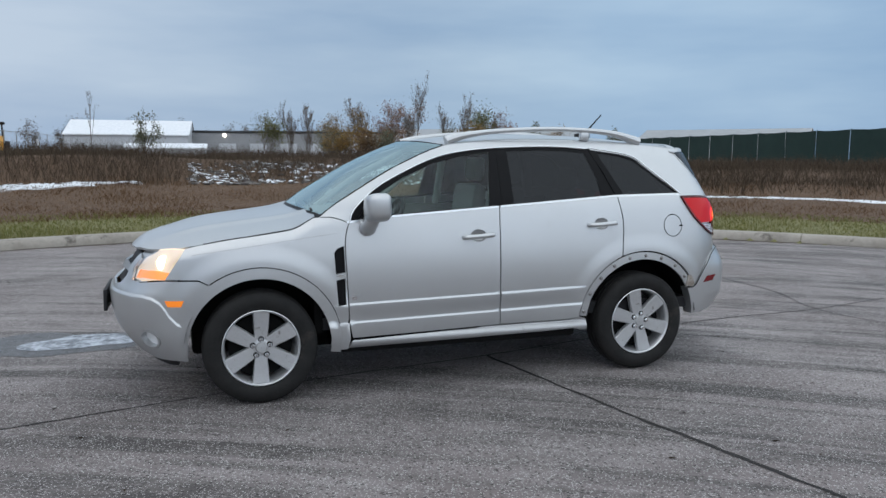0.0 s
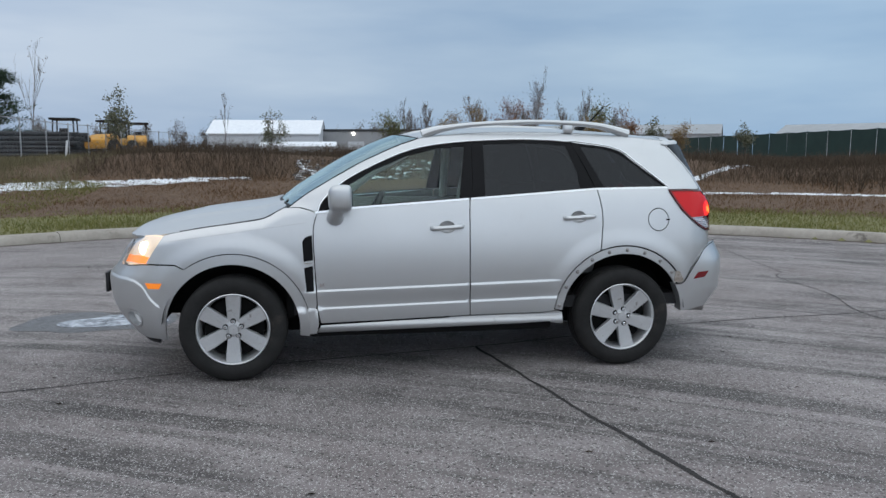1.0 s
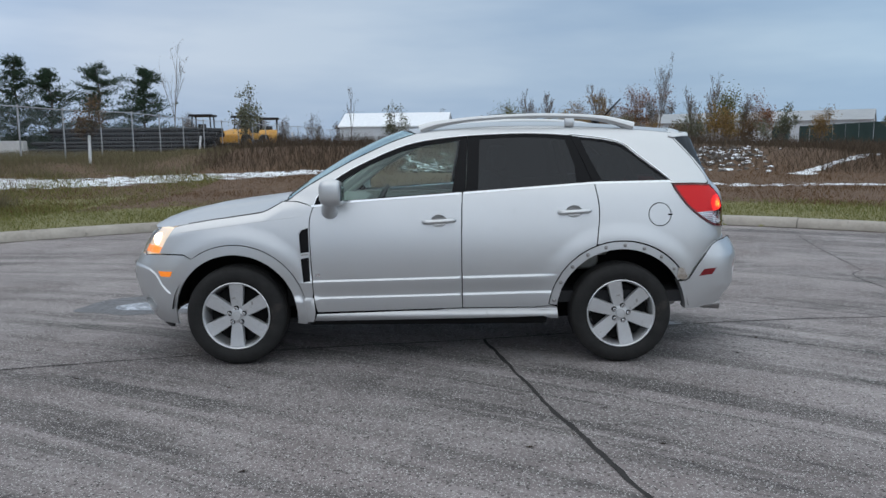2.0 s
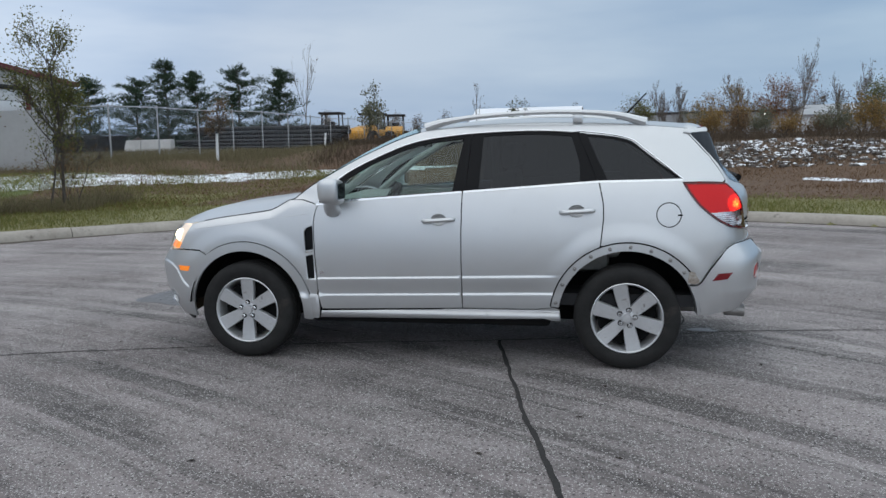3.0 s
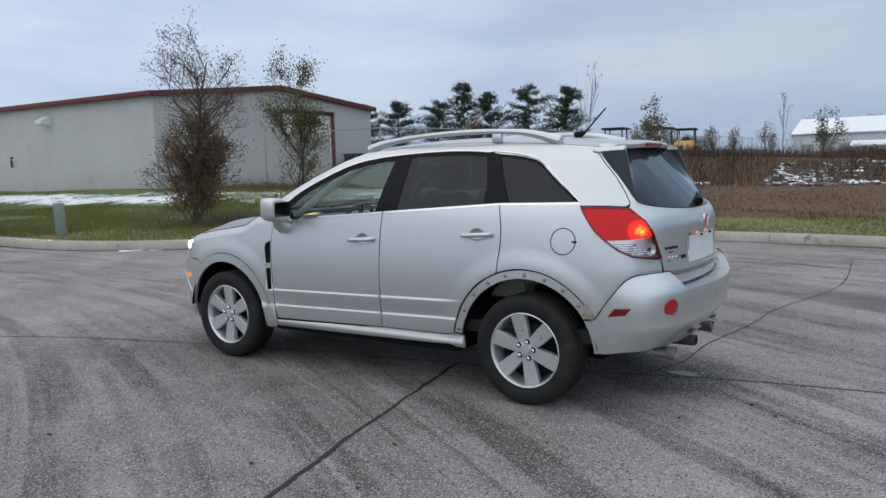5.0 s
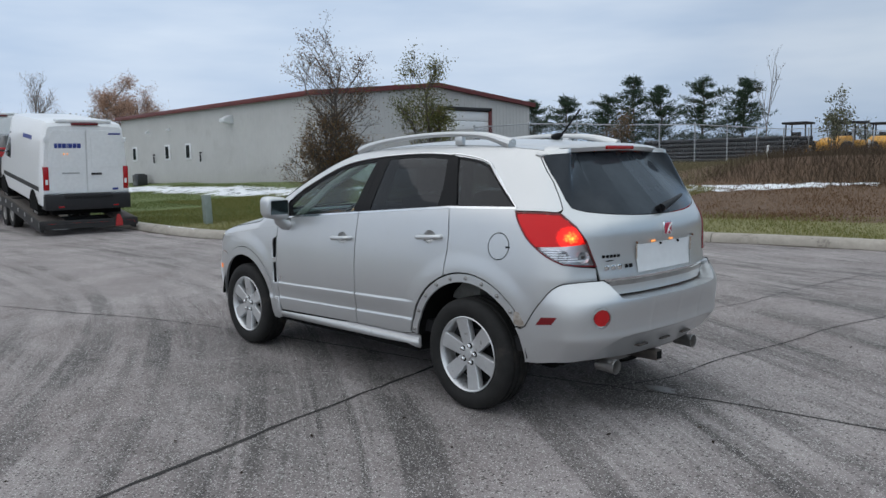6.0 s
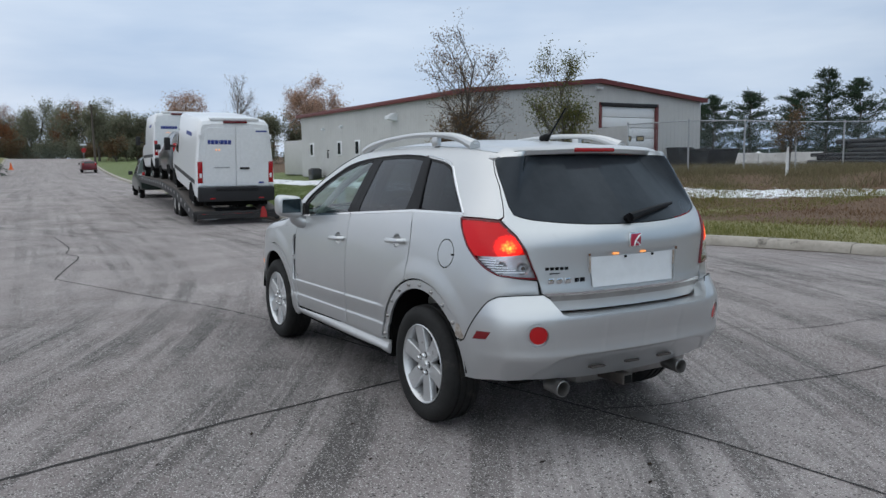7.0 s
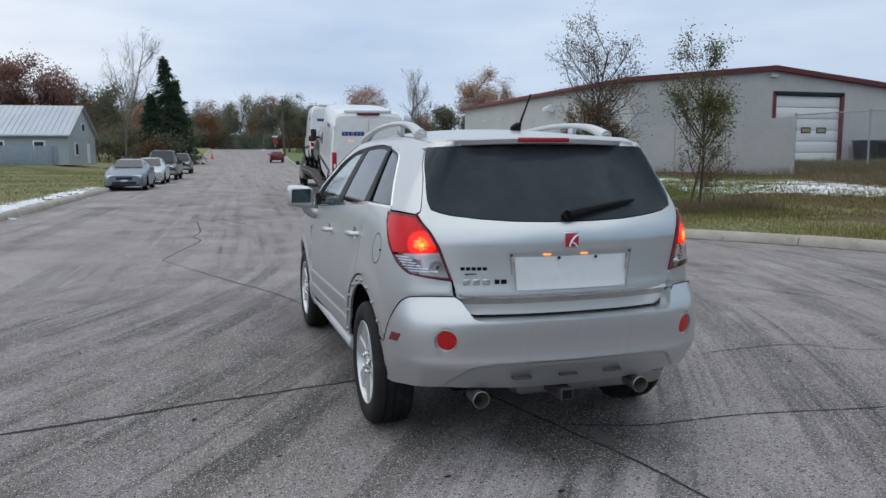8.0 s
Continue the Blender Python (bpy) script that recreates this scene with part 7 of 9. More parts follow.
# yard behind the fence: stacked pipes, concrete barriers, machines
M["pale_concrete"] = varied("pale_block_concrete", (0.42, 0.42, 0.41, 1), (0.62, 0.62, 0.61, 1), 0.9, 0, 1.2)
M["dark_soil"] = varied("dark_soil", (0.030, 0.022, 0.020, 1), (0.075, 0.055, 0.048, 1), 0.95, 0, 2, 0.6, 14)
M["wind_green"] = varied("dark_green_sheet", (0.020, 0.045, 0.036, 1), (0.035, 0.065, 0.052, 1), 0.7, 0, 1)
pipe = empty("pipe_stack")
tagged(pipe, "long stack of dark pipes behind the fence", "pipes")
for row in range(6):
    for k in range(13 - row):
        bm = bmesh.new()
        lathe(bm, [(0.135, -4.6), (0.155, -4.6), (0.155, 4.6), (0.135, 4.6)], 12, "x", (-20.6 + rgn.uniform(-0.9, 0.9), 44.0 + (k + row * 0.5) * 0.34, 1.22 + row * 0.29))
        bmesh.ops.recalc_face_normals(bm, faces=bm.faces[:])
        part("pipe", bm, M["black_plastic"], pipe)
pipe2 = empty("pipe_stack")
tagged(pipe2, "lower stack of dark pipes behind the fence", "pipes")
for row in range(4):
    for k in range(9 - row):
        bm = bmesh.new()
        lathe(bm, [(0.10, -4.5), (0.12, -4.5), (0.12, 4.5), (0.10, 4.5)], 12, "x", (-20.2 + rgn.uniform(-0.8, 0.8), 41.0 + (k + row * 0.5) * 0.27, 1.16 + row * 0.22))
        bmesh.ops.recalc_face_normals(bm, faces=bm.faces[:])
        part("pipe", bm, M["black_plastic"], pipe2)
for k in range(4):
    bm = bmesh.new()
    x = -39.3 + 2.6 * k
    z = gz(x, 50) - 0.05
    prism(bm, [(49.5, z), (50.4, z), (50.3, z + 0.3), (50.25, z + 1.05), (49.65, z + 1.05), (49.6, z + 0.3)], x - 1.25, x + 1.25, "x")
    bmesh.ops.bevel(bm, geom=bm.edges[:], offset=0.03, segments=1, affect="EDGES")
    tagged(part("concrete_barrier", bm, M["pale_concrete"]), "pale concrete barrier block in the yard", "barrier", "barriers in the yard")


def heap(x0, y0, wide, tall, material, label):
    vs, fs = [], []
    base = gz(x0, y0) - 0.05
    for k in range(12):
        for j in range(24):
            a, r = math.tau * j / 24, wide * (1 - k / 11)
            n = 1 + 0.15 * math.sin(3 * a + k + x0) + 0.1 * math.sin(7 * a) + rgn.uniform(-0.06, 0.06)
            vs.append((x0 + r * n * math.cos(a), y0 + 0.7 * r * n * math.sin(a), base + tall * (k / 11) ** 0.85))
    for k in range(11):
        for j in range(24):
            fs.append((k * 24 + j, k * 24 + (j + 1) % 24, (k + 1) * 24 + (j + 1) % 24, (k + 1) * 24 + j))
    tagged(mesh_ob("gravel_heap", vs, fs, material), label, "heap", "heaps in the yard")


heap(-38.0, 53.0, 2.0, 1.25, M["snow"], "heap of gravel under old snow")
heap(-36.0, 54.6, 2.6, 1.35, M["dark_soil"], "dark heap of soil behind the barriers")

# dark green windbreak fence at the back of the yard
wind = empty("windbreak_fence")
tagged(wind, "dark green sheet fence at the back of the yard", "fence")
for k in range(16):
    x = -62.0 + 2.5 * k
    z = gz(x + 1.25, 63)
    part("fence_sheet", boxes(((x + 0.03, 62.98, z + 0.05), (x + 2.47, 63.02, z + 1.55)), bevel=0.008), M["wind_green"], wind)
    bm = bmesh.new()
    tube(bm, [(x, 62.94, z - 0.1), (x, 62.94, z + 1.65)], 0.035, 8)
    part("fence_post", bm, M["galv"], wind)


def machine(x, y, turn, label):
    """A wheeled earth mover with a roofed operator's stand."""
    m = empty("earth_mover")
    tagged(m, label, "machine", "machines in the yard")
    part("chassis", boxes(((-2.4, -0.75, 0.55), (1.2, 0.75, 1.05)), bevel=0.08), M["paint_dark"], m)
    bm = bmesh.new()
    prism(bm, [(-3.0, 0.75), (-0.6, 0.75), (-0.6, 1.75), (-1.0, 1.85), (-2.6, 1.65), (-3.0, 1.35)], -0.72, 0.72, "y")
    bmesh.ops.bevel(bm, geom=bm.edges[:], offset=0.06, segments=2, affect="EDGES")
    part("engine_cover", bm, M["yellow"], m, "yellow engine cover")
    part("cab_base", boxes(((-0.6, -0.72, 0.95), (0.9, 0.72, 1.55)), bevel=0.06), M["yellow"], m, "yellow cab base")
    for px_ in (-0.55, 0.85):
        for py_ in (-0.68, 0.68):
            bm = bmesh.new()
            tube(bm, [(px_, py_, 1.5), (px_ * 0.9 + 0.02, py_ * 0.95, 2.72)], 0.05, 8)
            part("cab_post", bm, M["black_plastic"], m)
    part("cab_roof", boxes(((-0.85, -0.85, 2.70), (1.1, 0.85, 2.86)), bevel=0.05), M["black_plastic"], m, "black cab roof")
    part("operator_seat", boxes(((-0.2, -0.3, 1.5), (0.3, 0.3, 1.7)), ((-0.3, -0.3, 1.6), (-0.15, 0.3, 2.15)), bevel=0.04), M["black_plastic"], m)
    for sy in (-1, 1):
        bm = bmesh.new()
        prism(bm, [(1.0, 1.0), (1.4, 1.5), (2.2, 1.55), (2.9, 1.0), (2.9, 0.8), (2.2, 1.25), (1.5, 1.2), (1.1, 0.7)], 0.62 * sy - 0.08, 0.62 * sy + 0.08, "y")
        part("lift_arm", bm, M["yellow"], m, "yellow lift arm")
    bm = bmesh.new()
    prism(bm, [(2.6, 0.25), (3.3, 0.2), (3.35, 0.3), (2.95, 0.9), (2.75, 1.15), (2.6, 1.0)], -1.05, 1.05, "y")
    part("bucket", bm, M["paint_dark"], m, "dark steel bucket")
    for wx in (-1.9, 1.35):
        for side in (-1, 1):
            wheel(m, wx, 0.92 * side, side, 0.1, 0.72, 0.42, 0.38, 5, None, M["yellow"], False)
    m.matrix_world = Matrix.Translation((x, y, gz(x, y))) @ Matrix.Rotation(turn, 4, "Z")
    return m


machine(-18.0, 52.0, radians(95), "yellow wheeled loader with a black roof behind the fence")
machine(-15.6, 55.0, radians(80), "yellow and grey wheeled loader with a black roof")
machine(-14.9, 60.0, radians(100), "yellow and grey wheeled loader with a black roof")

# green screen fence on the far side
gf = empty("screen_fence")
tagged(gf, "long fence covered in dark green screen cloth", "fence")
M["green_cloth"] = varied("green_screen", (0.010, 0.030, 0.026, 1), (0.018, 0.045, 0.038, 1), 0.85, 0, 0.5, 0.3, 6)
for k in range(27):
    y0 = 20.0 + 3.6 * k
    if 24 == k:
        continue
    x0 = 47.0 + 0.05 * (y0 - 35)
    n = 7
    vs = []
    for i in range(n):
        t = i / (n - 1)
        sag = 0.06 * math.sin(math.pi * t) + 0.02 * rgn.random()
        yy = y0 + 3.52 * t
        vs += [(x0 + 0.05 * 3.6 * t + 0.04 * math.sin(6 * t + k), yy, 0.75), (x0 + 0.05 * 3.6 * t, yy, 3.85 - sag)]
    mesh_ob("screen_panel", vs, [(2 * i, 2 * i + 2, 2 * i + 3, 2 * i + 1) for i in range(n - 1)], M["green_cloth"], gf)
    bm = bmesh.new()
    tube(bm, [(x0 + 0.06, y0 - 0.03, 0.8), (x0 + 0.06, y0 - 0.03, 3.90)], 0.04, 8)
    part("fence_post", bm, M["green_cloth"], gf)


# far buildings
def shed(name, label, cx, cy, w, d, z0, eave, ridge, turn, wall, roof, snow_roof=False, flat=False):
    s = empty(name)
    tagged(s, label, "building")
    part("wall", boxes(((-w / 2, -d / 2, z0), (w / 2, d / 2, eave))), wall, s)
    if flat:
        part("roof", boxes(((-w / 2 - 0.2, -d / 2 - 0.2, eave), (w / 2 + 0.2, d / 2 + 0.2, ridge)), bevel=0.05), roof, s)
    else:
        for sy in (-1, 1):
            bm = bmesh.new()
            prism(bm, [(sy * (d / 2 + 0.4), eave - 0.1), (0, ridge), (0, ridge + 0.18), (sy * (d / 2 + 0.4), eave + 0.12)], -w / 2 - 0.3, w / 2 + 0.3, "x")
            part("roof", bm, roof, s, "snow-covered roof" if snow_roof else "")
        for sx in (-1, 1):
            bm = bmesh.new()
            prism(bm, [(-d / 2, eave), (d / 2, eave), (0, ridge)], sx * w / 2 - 0.1, sx * w / 2 + 0.1, "x")
            part("gable", bm, wall, s)
    s.matrix_world = Matrix.Translation((cx, cy, 0)) @ Matrix.Rotation(turn, 4, "Z")
    return s


M["far_white"] = varied("pale_siding", (0.50, 0.53, 0.56, 1), (0.60, 0.62, 0.65, 1), 0.7, 0, 0.3)
M["far_grey"] = varied("grey_siding", (0.26, 0.27, 0.28, 1), (0.34, 0.35, 0.36, 1), 0.7, 0, 0.3)
wb = shed("storage_shed", "pale shed with a snow-covered roof in the distance", -10.8, 168, 23, 14, 0.5, 5.6, 8.6, radians(-6), M["far_white"], M["snow"], True)
for k in range(6):
    part("shed_door", boxes(((-10 + 3.4 * k, -7.06, 0.8), (-7.6 + 3.4 * k, -6.98, 3.6))), M["far_grey"], wb)
shed("storage_shed", "low pale shed with a snowy roof beside the larger one", -4.0, 150, 14, 6, 0.5, 2.9, 3.7, radians(-4), M["far_white"], M["snow"], True)
gb = shed("warehouse", "long low grey warehouse in the distance", 24, 175, 62, 25, 0.5, 6.4, 6.9, radians(-14), M["far_grey"], M["paint_dark"], flat=True)
for x in (-14, 16):
    bm = bmesh.new()
    bmesh.ops.create_uvsphere(bm, u_segments=10, v_segments=6, radius=0.35, matrix=Matrix.Translation((x, -12.7, 5.9)))
    part("wall_lamp", bm, glowing("wall_light", (1, 0.93, 0.8, 1), 6.0, (0.9, 0.9, 0.85, 1)), gb, "lit wall lamp")
for k in range(9):
    part("loading_door", boxes(((-28 + 6.4 * k, -12.56, 0.8), (-24.5 + 6.4 * k, -12.48, 4.2))), M["far_white"], gb)
shed("workshop", "low pale building far behind the trees", 62, 150, 40, 16, 0.5, 5.4, 7.4, radians(-30), M["far_white"], M["hall_roof"])
shed("workshop", "pale sheds far beyond the green fence", 98, 120, 30, 14, 0.5, 4.8, 7.0, radians(-50), M["far_white"], M["hall_roof"])

# grey house beside the road
house = empty("house")
tagged(house, "grey clapboard house with a pale metal roof", "house")
M["siding"] = varied("grey_clapboard", (0.30, 0.33, 0.36, 1), (0.37, 0.40, 0.43, 1), 0.7, 0, 0.5)
M["metal_roof"] = varied("pale_metal_roof", (0.34, 0.38, 0.43, 1), (0.44, 0.48, 0.53, 1), 0.4, 0.4, 0.4)
hx0, hx1, hy0, hy1 = -77.0, -87.0, -14.0, -34.0
for k in range(14):
    z0 = 0.7 + k * 0.21
    part("clapboard", boxes(((hx1, hy1, z0), (hx0 + 0.02 * (k % 2 == 5), hy0, z0 + 0.2)), bevel=0.012), M["siding"], house)
bm = bmesh.new()
prism(bm, [(hx1, 3.62), (hx0, 3.62), ((hx0 + hx1) / 2, 6.5)], hy1, hy0, "y")
part("gable", bm, M["siding"], house, "grey gable")
for sx in (0, 1):
    bm = bmesh.new()
    e = hx0 + 0.4 if not sx else hx1 - 0.4
    prism(bm, [(e, 3.45), ((hx0 + hx1) / 2, 6.52), ((hx0 + hx1) / 2, 6.66), (e, 3.60)], hy1 - 0.3, hy0 + 0.3, "y")
    part("roof", bm, M["metal_roof"], house, "pale standing-seam metal roof")
for k in range(40):
    y = hy1 - 0.2 + 0.52 * k
    bm = bmesh.new()
    tube(bm, [(hx0 + 0.4, y, 3.62), ((hx0 + hx1) / 2, y, 6.68)], 0.025, 4)
    part("roof_seam", bm, M["metal_roof"], house)
for y in (-16.6, -20.2, -24.5):
    w = empty("house_window")
    w.parent = house
    part("window_frame", boxes(((hx0 - 0.05, y - 0.55, 1.75), (hx0 + 0.08, y + 0.55, 3.05)), bevel=0.02), M["white_paint"], w, "white window frame")
    part("window_pane", boxes(((hx0 + 0.07, y - 0.42, 1.88), (hx0 + 0.10, y + 0.42, 2.92))), M["dark_glass"], w, "dark pane")
for x, z0, z1 in ((-79.6, 1.6, 2.9), (-82.2, 4.0, 4.9)):
    w = empty("house_window")
    w.parent = house
    part("window_frame", boxes(((x - 0.5, hy0 - 0.05, z0), (x + 0.5, hy0 + 0.08, z1)), bevel=0.02), M["white_paint"], w, "white window frame")
    part("window_pane", boxes(((x - 0.38, hy0 + 0.07, z0 + 0.12), (x + 0.38, hy0 + 0.10, z1 - 0.12))), M["dark_glass"], w, "dark pane")
part("house_door", boxes(((-84.6, hy0 - 0.05, 0.8), (-83.6, hy0 + 0.07, 2.85)), bevel=0.02), M["white_paint"], house, "white house door")
house.matrix_world = Matrix.Translation((hx0, hy0, 0)) @ Matrix.Rotation(radians(-7), 4, "Z") @ Matrix.Translation((-hx0, -hy0, 0))
pf = empty("panel_fence")
tagged(pf, "grey-blue board fence in front of the house", "fence")
M["fence_board"] = varied("grey_blue_boards", (0.19, 0.24, 0.29, 1), (0.26, 0.31, 0.36, 1), 0.75, 0, 2)
for k in range(60):
    a = Vector((-69.5, -14.2 - 0.32 * k)) if k < 50 else Vector((-69.5 - 0.32 * (k - 50), -14.2))
    part("fence_board", boxes(((a.x - 0.02, a.y - 0.15, 0.75), (a.x + 0.02, a.y + 0.15, 2.45 + 0.02 * (k % 2))) if k < 50 else ((a.x - 0.15, a.y - 0.02, 0.75), (a.x + 0.15, a.y + 0.02, 2.45)), bevel=0.008), M["fence_board"], pf)
hyd = empty("white_post")
tagged(hyd, "small white garden post in front of the fence", "post")
bm = bmesh.new()
lathe(bm, [(0.30, 0.0), (0.26, 0.3), (0.20, 0.7), (0.22, 0.9), (0.14, 1.1), (0.16, 1.25), (0.02, 1.42)], 16, "z", (-62.0, -17.5, gz(-62, -17.5)))
part("post_body", bm, M["white_paint"], hyd)

# utility pedestal on the verge, pole, stop sign, cones
ped = empty("utility_pedestal")
tagged(ped, "leaning grey-green utility pedestal on the verge", "utility box")
z = gz(-13.2, 4.75)
bm = bmesh.new()
box(bm, (-0.09, -0.09, -0.1), (0.09, 0.09, 0.72), 0.02, Matrix.Translation((-13.2, 4.75, z)) @ Matrix.Rotation(-0.06, 4, "Y"))
part("pedestal_body", bm, varied("grey_green_plastic", (0.16, 0.20, 0.18, 1), (0.24, 0.28, 0.26, 1), 0.6), ped)
pole = empty("utility_pole")
tagged(pole, "weathered wooden utility pole by the far road", "pole")
M["pole"] = varied("pole_wood", (0.06, 0.05, 0.042, 1), (0.11, 0.09, 0.075, 1), 0.9, 0, 3)
bm = bmesh.new()
tube(bm, [(-133.5, 12.2, 1.0), (-133.5, 12.0, 11.4)], [0.2, 0.14], 10)
part("pole_shaft", bm, M["pole"], pole)
part("crossarm", boxes(((-133.6, 11.6, 10.7), (-133.4, 12.4, 10.85))), M["pole"], pole)
sign = empty("stop_sign")
tagged(sign, "red octagonal road sign seen from far off", "road sign")
bm = bmesh.new()
tube(bm, [(-140.5, 11.2, 1.2), (-140.5, 11.2, 5.0)], 0.05, 8)
part("sign_post", bm, M["galv"], sign)
bm = bmesh.new()
prism(bm, [(11.2 + 0.42 * math.cos(a), 4.15 + 0.42 * math.sin(a)) for a in np.arange(8) * math.tau / 8 + math.pi / 8], -140.44, -140.40, "x")
part("sign_plate", bm, M["red_paint"], sign)
part("name_plate", boxes(((-140.46, 10.7, 4.95), (-140.42, 11.7, 5.22))), M["white_plate"], sign, "white street plate")
M["orange"] = plain("orange_plastic", (0.75, 0.14, 0.02, 1), 0.5)
for x, y in ((-122.5, -0.2),):
    bm = bmesh.new()
    lathe(bm, [(0.42, 0.0), (0.42, 0.05), (0.24, 0.06), (0.06, 1.0), (0.01, 1.0)], 14, "z", (x, y, float(rise(x))))
    tagged(part("traffic_cone", bm, M["orange"]), "orange traffic cone far down the road", "cone")
# ---------------------------------------------------------------- other vehicles; front towards -x before they are turned
def shell(rows, n_arc=6):
    """A closed body through cross-sections: rows of (x, z_low, z_belt, z_top, half_belt, half_top)."""
    bm = bmesh.new()
    rings = []
    for x, zl, zb, zt, wb, wt in rows:
        h = zt - zb
        half = [(wb * 0.90, zl), (wb * 0.975, zl + 0.06), (wb, zl + 0.22 * (zb - zl) + 0.06), (wb * 1.0, zl + 0.7 * (zb - zl)), (wb * 0.985, zb), (wb + (wt - wb) * 0.55, zb + h * 0.55), (wt, zt - min(0.10, h * 0.3)), (wt - 0.05, zt - min(0.03, h * 0.1)), (wt * 0.6, zt)]
        ring = [(-y, z) for y, z in half] + [(y, z) for y, z in half[::-1]]
        rings.append([bm.verts.new((x, y, z)) for y, z in ring])
    for a, b in zip(rings, rings[1:]):
        k = len(a)
        for i in range(k):
            bm.faces.new((a[i], a[(i + 1) % k], b[(i + 1) % k], b[i]))
    bm.faces.new(rings[0][::-1])
    bm.faces.new(rings[-1])
    bmesh.ops.recalc_face_normals(bm, faces=bm.faces[:])
    return bm


def rows_at(rows, x):
    r = np.array(rows)
    r = r[np.argsort(r[:, 0])]
    return [np.interp(x, r[:, 0], r[:, k]) for k in range(1, 6)]


def flank(rows, proud):
    """The side surface of a shell, for windows and marks."""
    def place(x, z):
        zl, zb, zt, wb, wt = rows_at(rows, x)
        h = np.maximum(zt - zb, 0.05)
        t = np.clip((z - zb) / h, 0, 1)
        y = np.where(z < zb, wb * 0.993, wb * 0.985 + (wt - wb * 0.985) * t)
        return np.stack([x, -(y + proud), z], -1)
    return place


def vehicle(name, label, category, rows, paint, m, windows=(), glass=None, wheels=(), wheel_r=0.33, rim=0.21, track=0.78, extras=None, rear_glass=None, front_glass=None):
    v = empty(name)
    tagged(v, label, category)
    part("body", shell(rows), paint, v)
    g = glass or M["dark_glass"]
    for poly in windows:
        both("side_window", line(list(poly) + [poly[0]], 0.12), flank(rows, 0.006), g, v, "dark side window", thick=0.012, grid=0.15, roll=0.003)
    for poly, nm in ((rear_glass, "rear_window"), (front_glass, "windscreen")):
        if poly:
            bm = bmesh.new()
            vs = [bm.verts.new(p) for p in poly]
            bm.faces.new(vs)
            r = bmesh.ops.extrude_face_region(bm, geom=bm.faces[:])
            n = (Vector(poly[1]) - Vector(poly[0])).cross(Vector(poly[2]) - Vector(poly[1])).normalized() * 0.02
            bmesh.ops.translate(bm, verts=[q for q in r["geom"] if isinstance(q, bmesh.types.BMVert)], vec=n)
            bmesh.ops.recalc_face_normals(bm, faces=bm.faces[:])
            part(nm, bm, g, v, "dark glass")
    for x in wheels:
        for side in (-1, 1):
            wheel(v, x, (track) * side, side, 0.2, wheel_r, 0.22, rim, 5, None, M["alloy"], False)
            bm = bmesh.new()
            prism(bm, arc(x, wheel_r, wheel_r + 0.06, -20, 200, 20), (track + 0.02) * side, (track + 0.122) * side, "y")
            part("wheel_arch", bm, M["dark_void"], v, "dark wheel arch")
    if extras:
        extras(v)
    v.matrix_world = m
    return v


def lamp(v, name, lo, hi, material, label=""):
    part(name, boxes((lo, hi), bevel=0.015), material, v, label)


def saloon(name, label, paint, m, length=4.7, height=1.45, half=0.9, coupe=False):
    L = length / 2
    rows = [(-L, 0.30, 0.55, 0.68, half * 0.70, half * 0.62), (-L + 0.12, 0.22, 0.62, 0.74, half * 0.86, half * 0.75), (-L + 0.5, 0.20, 0.74, 0.84, half * 0.97, half * 0.84), (-L + 1.25, 0.2, 0.88, 0.98, half, half * 0.84),
            (-L + 1.45, 0.2, 0.90, 1.02, half, half * 0.82), (-L + 2.15, 0.2, 0.92, height - 0.06, half, half * 0.66), (-L + 2.6, 0.2, 0.93, height, half, half * 0.64), (-L + 3.3, 0.2, 0.94, height - 0.04, half, half * 0.64),
            (L - 0.85, 0.2, 0.95, 1.08, half, half * 0.76), (L - 0.15, 0.24, 0.92, 1.02, half * 0.92, half * 0.76), (L, 0.32, 0.80, 0.92, half * 0.8, half * 0.7)]

    def more(v):
        for sy in (-1, 1):
            lamp(v, "headlamp", (-L + 0.02, sy * half * 0.62 - 0.17, 0.56), (-L + 0.22, sy * half * 0.62 + 0.17, 0.70), M["reflector"], "clear headlamp")
            lamp(v, "tail_lamp", (L - 0.1, sy * half * 0.66 - 0.16, 0.72), (L + 0.01, sy * half * 0.66 + 0.16, 0.88), M["red_reflector"], "red tail lamp")
            bm = bmesh.new()
            box(bm, (-L + 1.62, sy * (half + 0.10) - 0.09, 0.93), (-L + 1.74, sy * (half + 0.10) + 0.09, 1.06), 0.03)
            part("door_mirror", bm, paint, v)
        lamp(v, "grille", (-L - 0.02, -0.34, 0.50), (-L + 0.1, 0.34, 0.62), M["black_plastic"], "dark grille")
        lamp(v, "lower_grille", (-L - 0.015, -0.5, 0.30), (-L + 0.12, 0.5, 0.42), M["black_plastic"])
        lamp(v, "number_plate", (-L - 0.035, -0.15, 0.43), (-L, 0.15, 0.50), M["white_plate"])

    win = [(-L + 1.75, 0.97), (-L + 2.2, height - 0.15), (-L + 2.7, height - 0.09), (-L + 3.3, height - 0.12), (L - 1.0, 1.02), (L - 1.3, 0.98)]
    fg = [(-L + 1.36, -half * 0.72, 1.03), (-L + 2.03, -half * 0.58, height - 0.07), (-L + 2.03, half * 0.58, height - 0.07), (-L + 1.36, half * 0.72, 1.03)]
    vehicle(name, label, "car", rows, paint, m, [win], None, (-L + 0.95, L - 1.0), 0.33, 0.22, half - 0.125, more, None, fg)


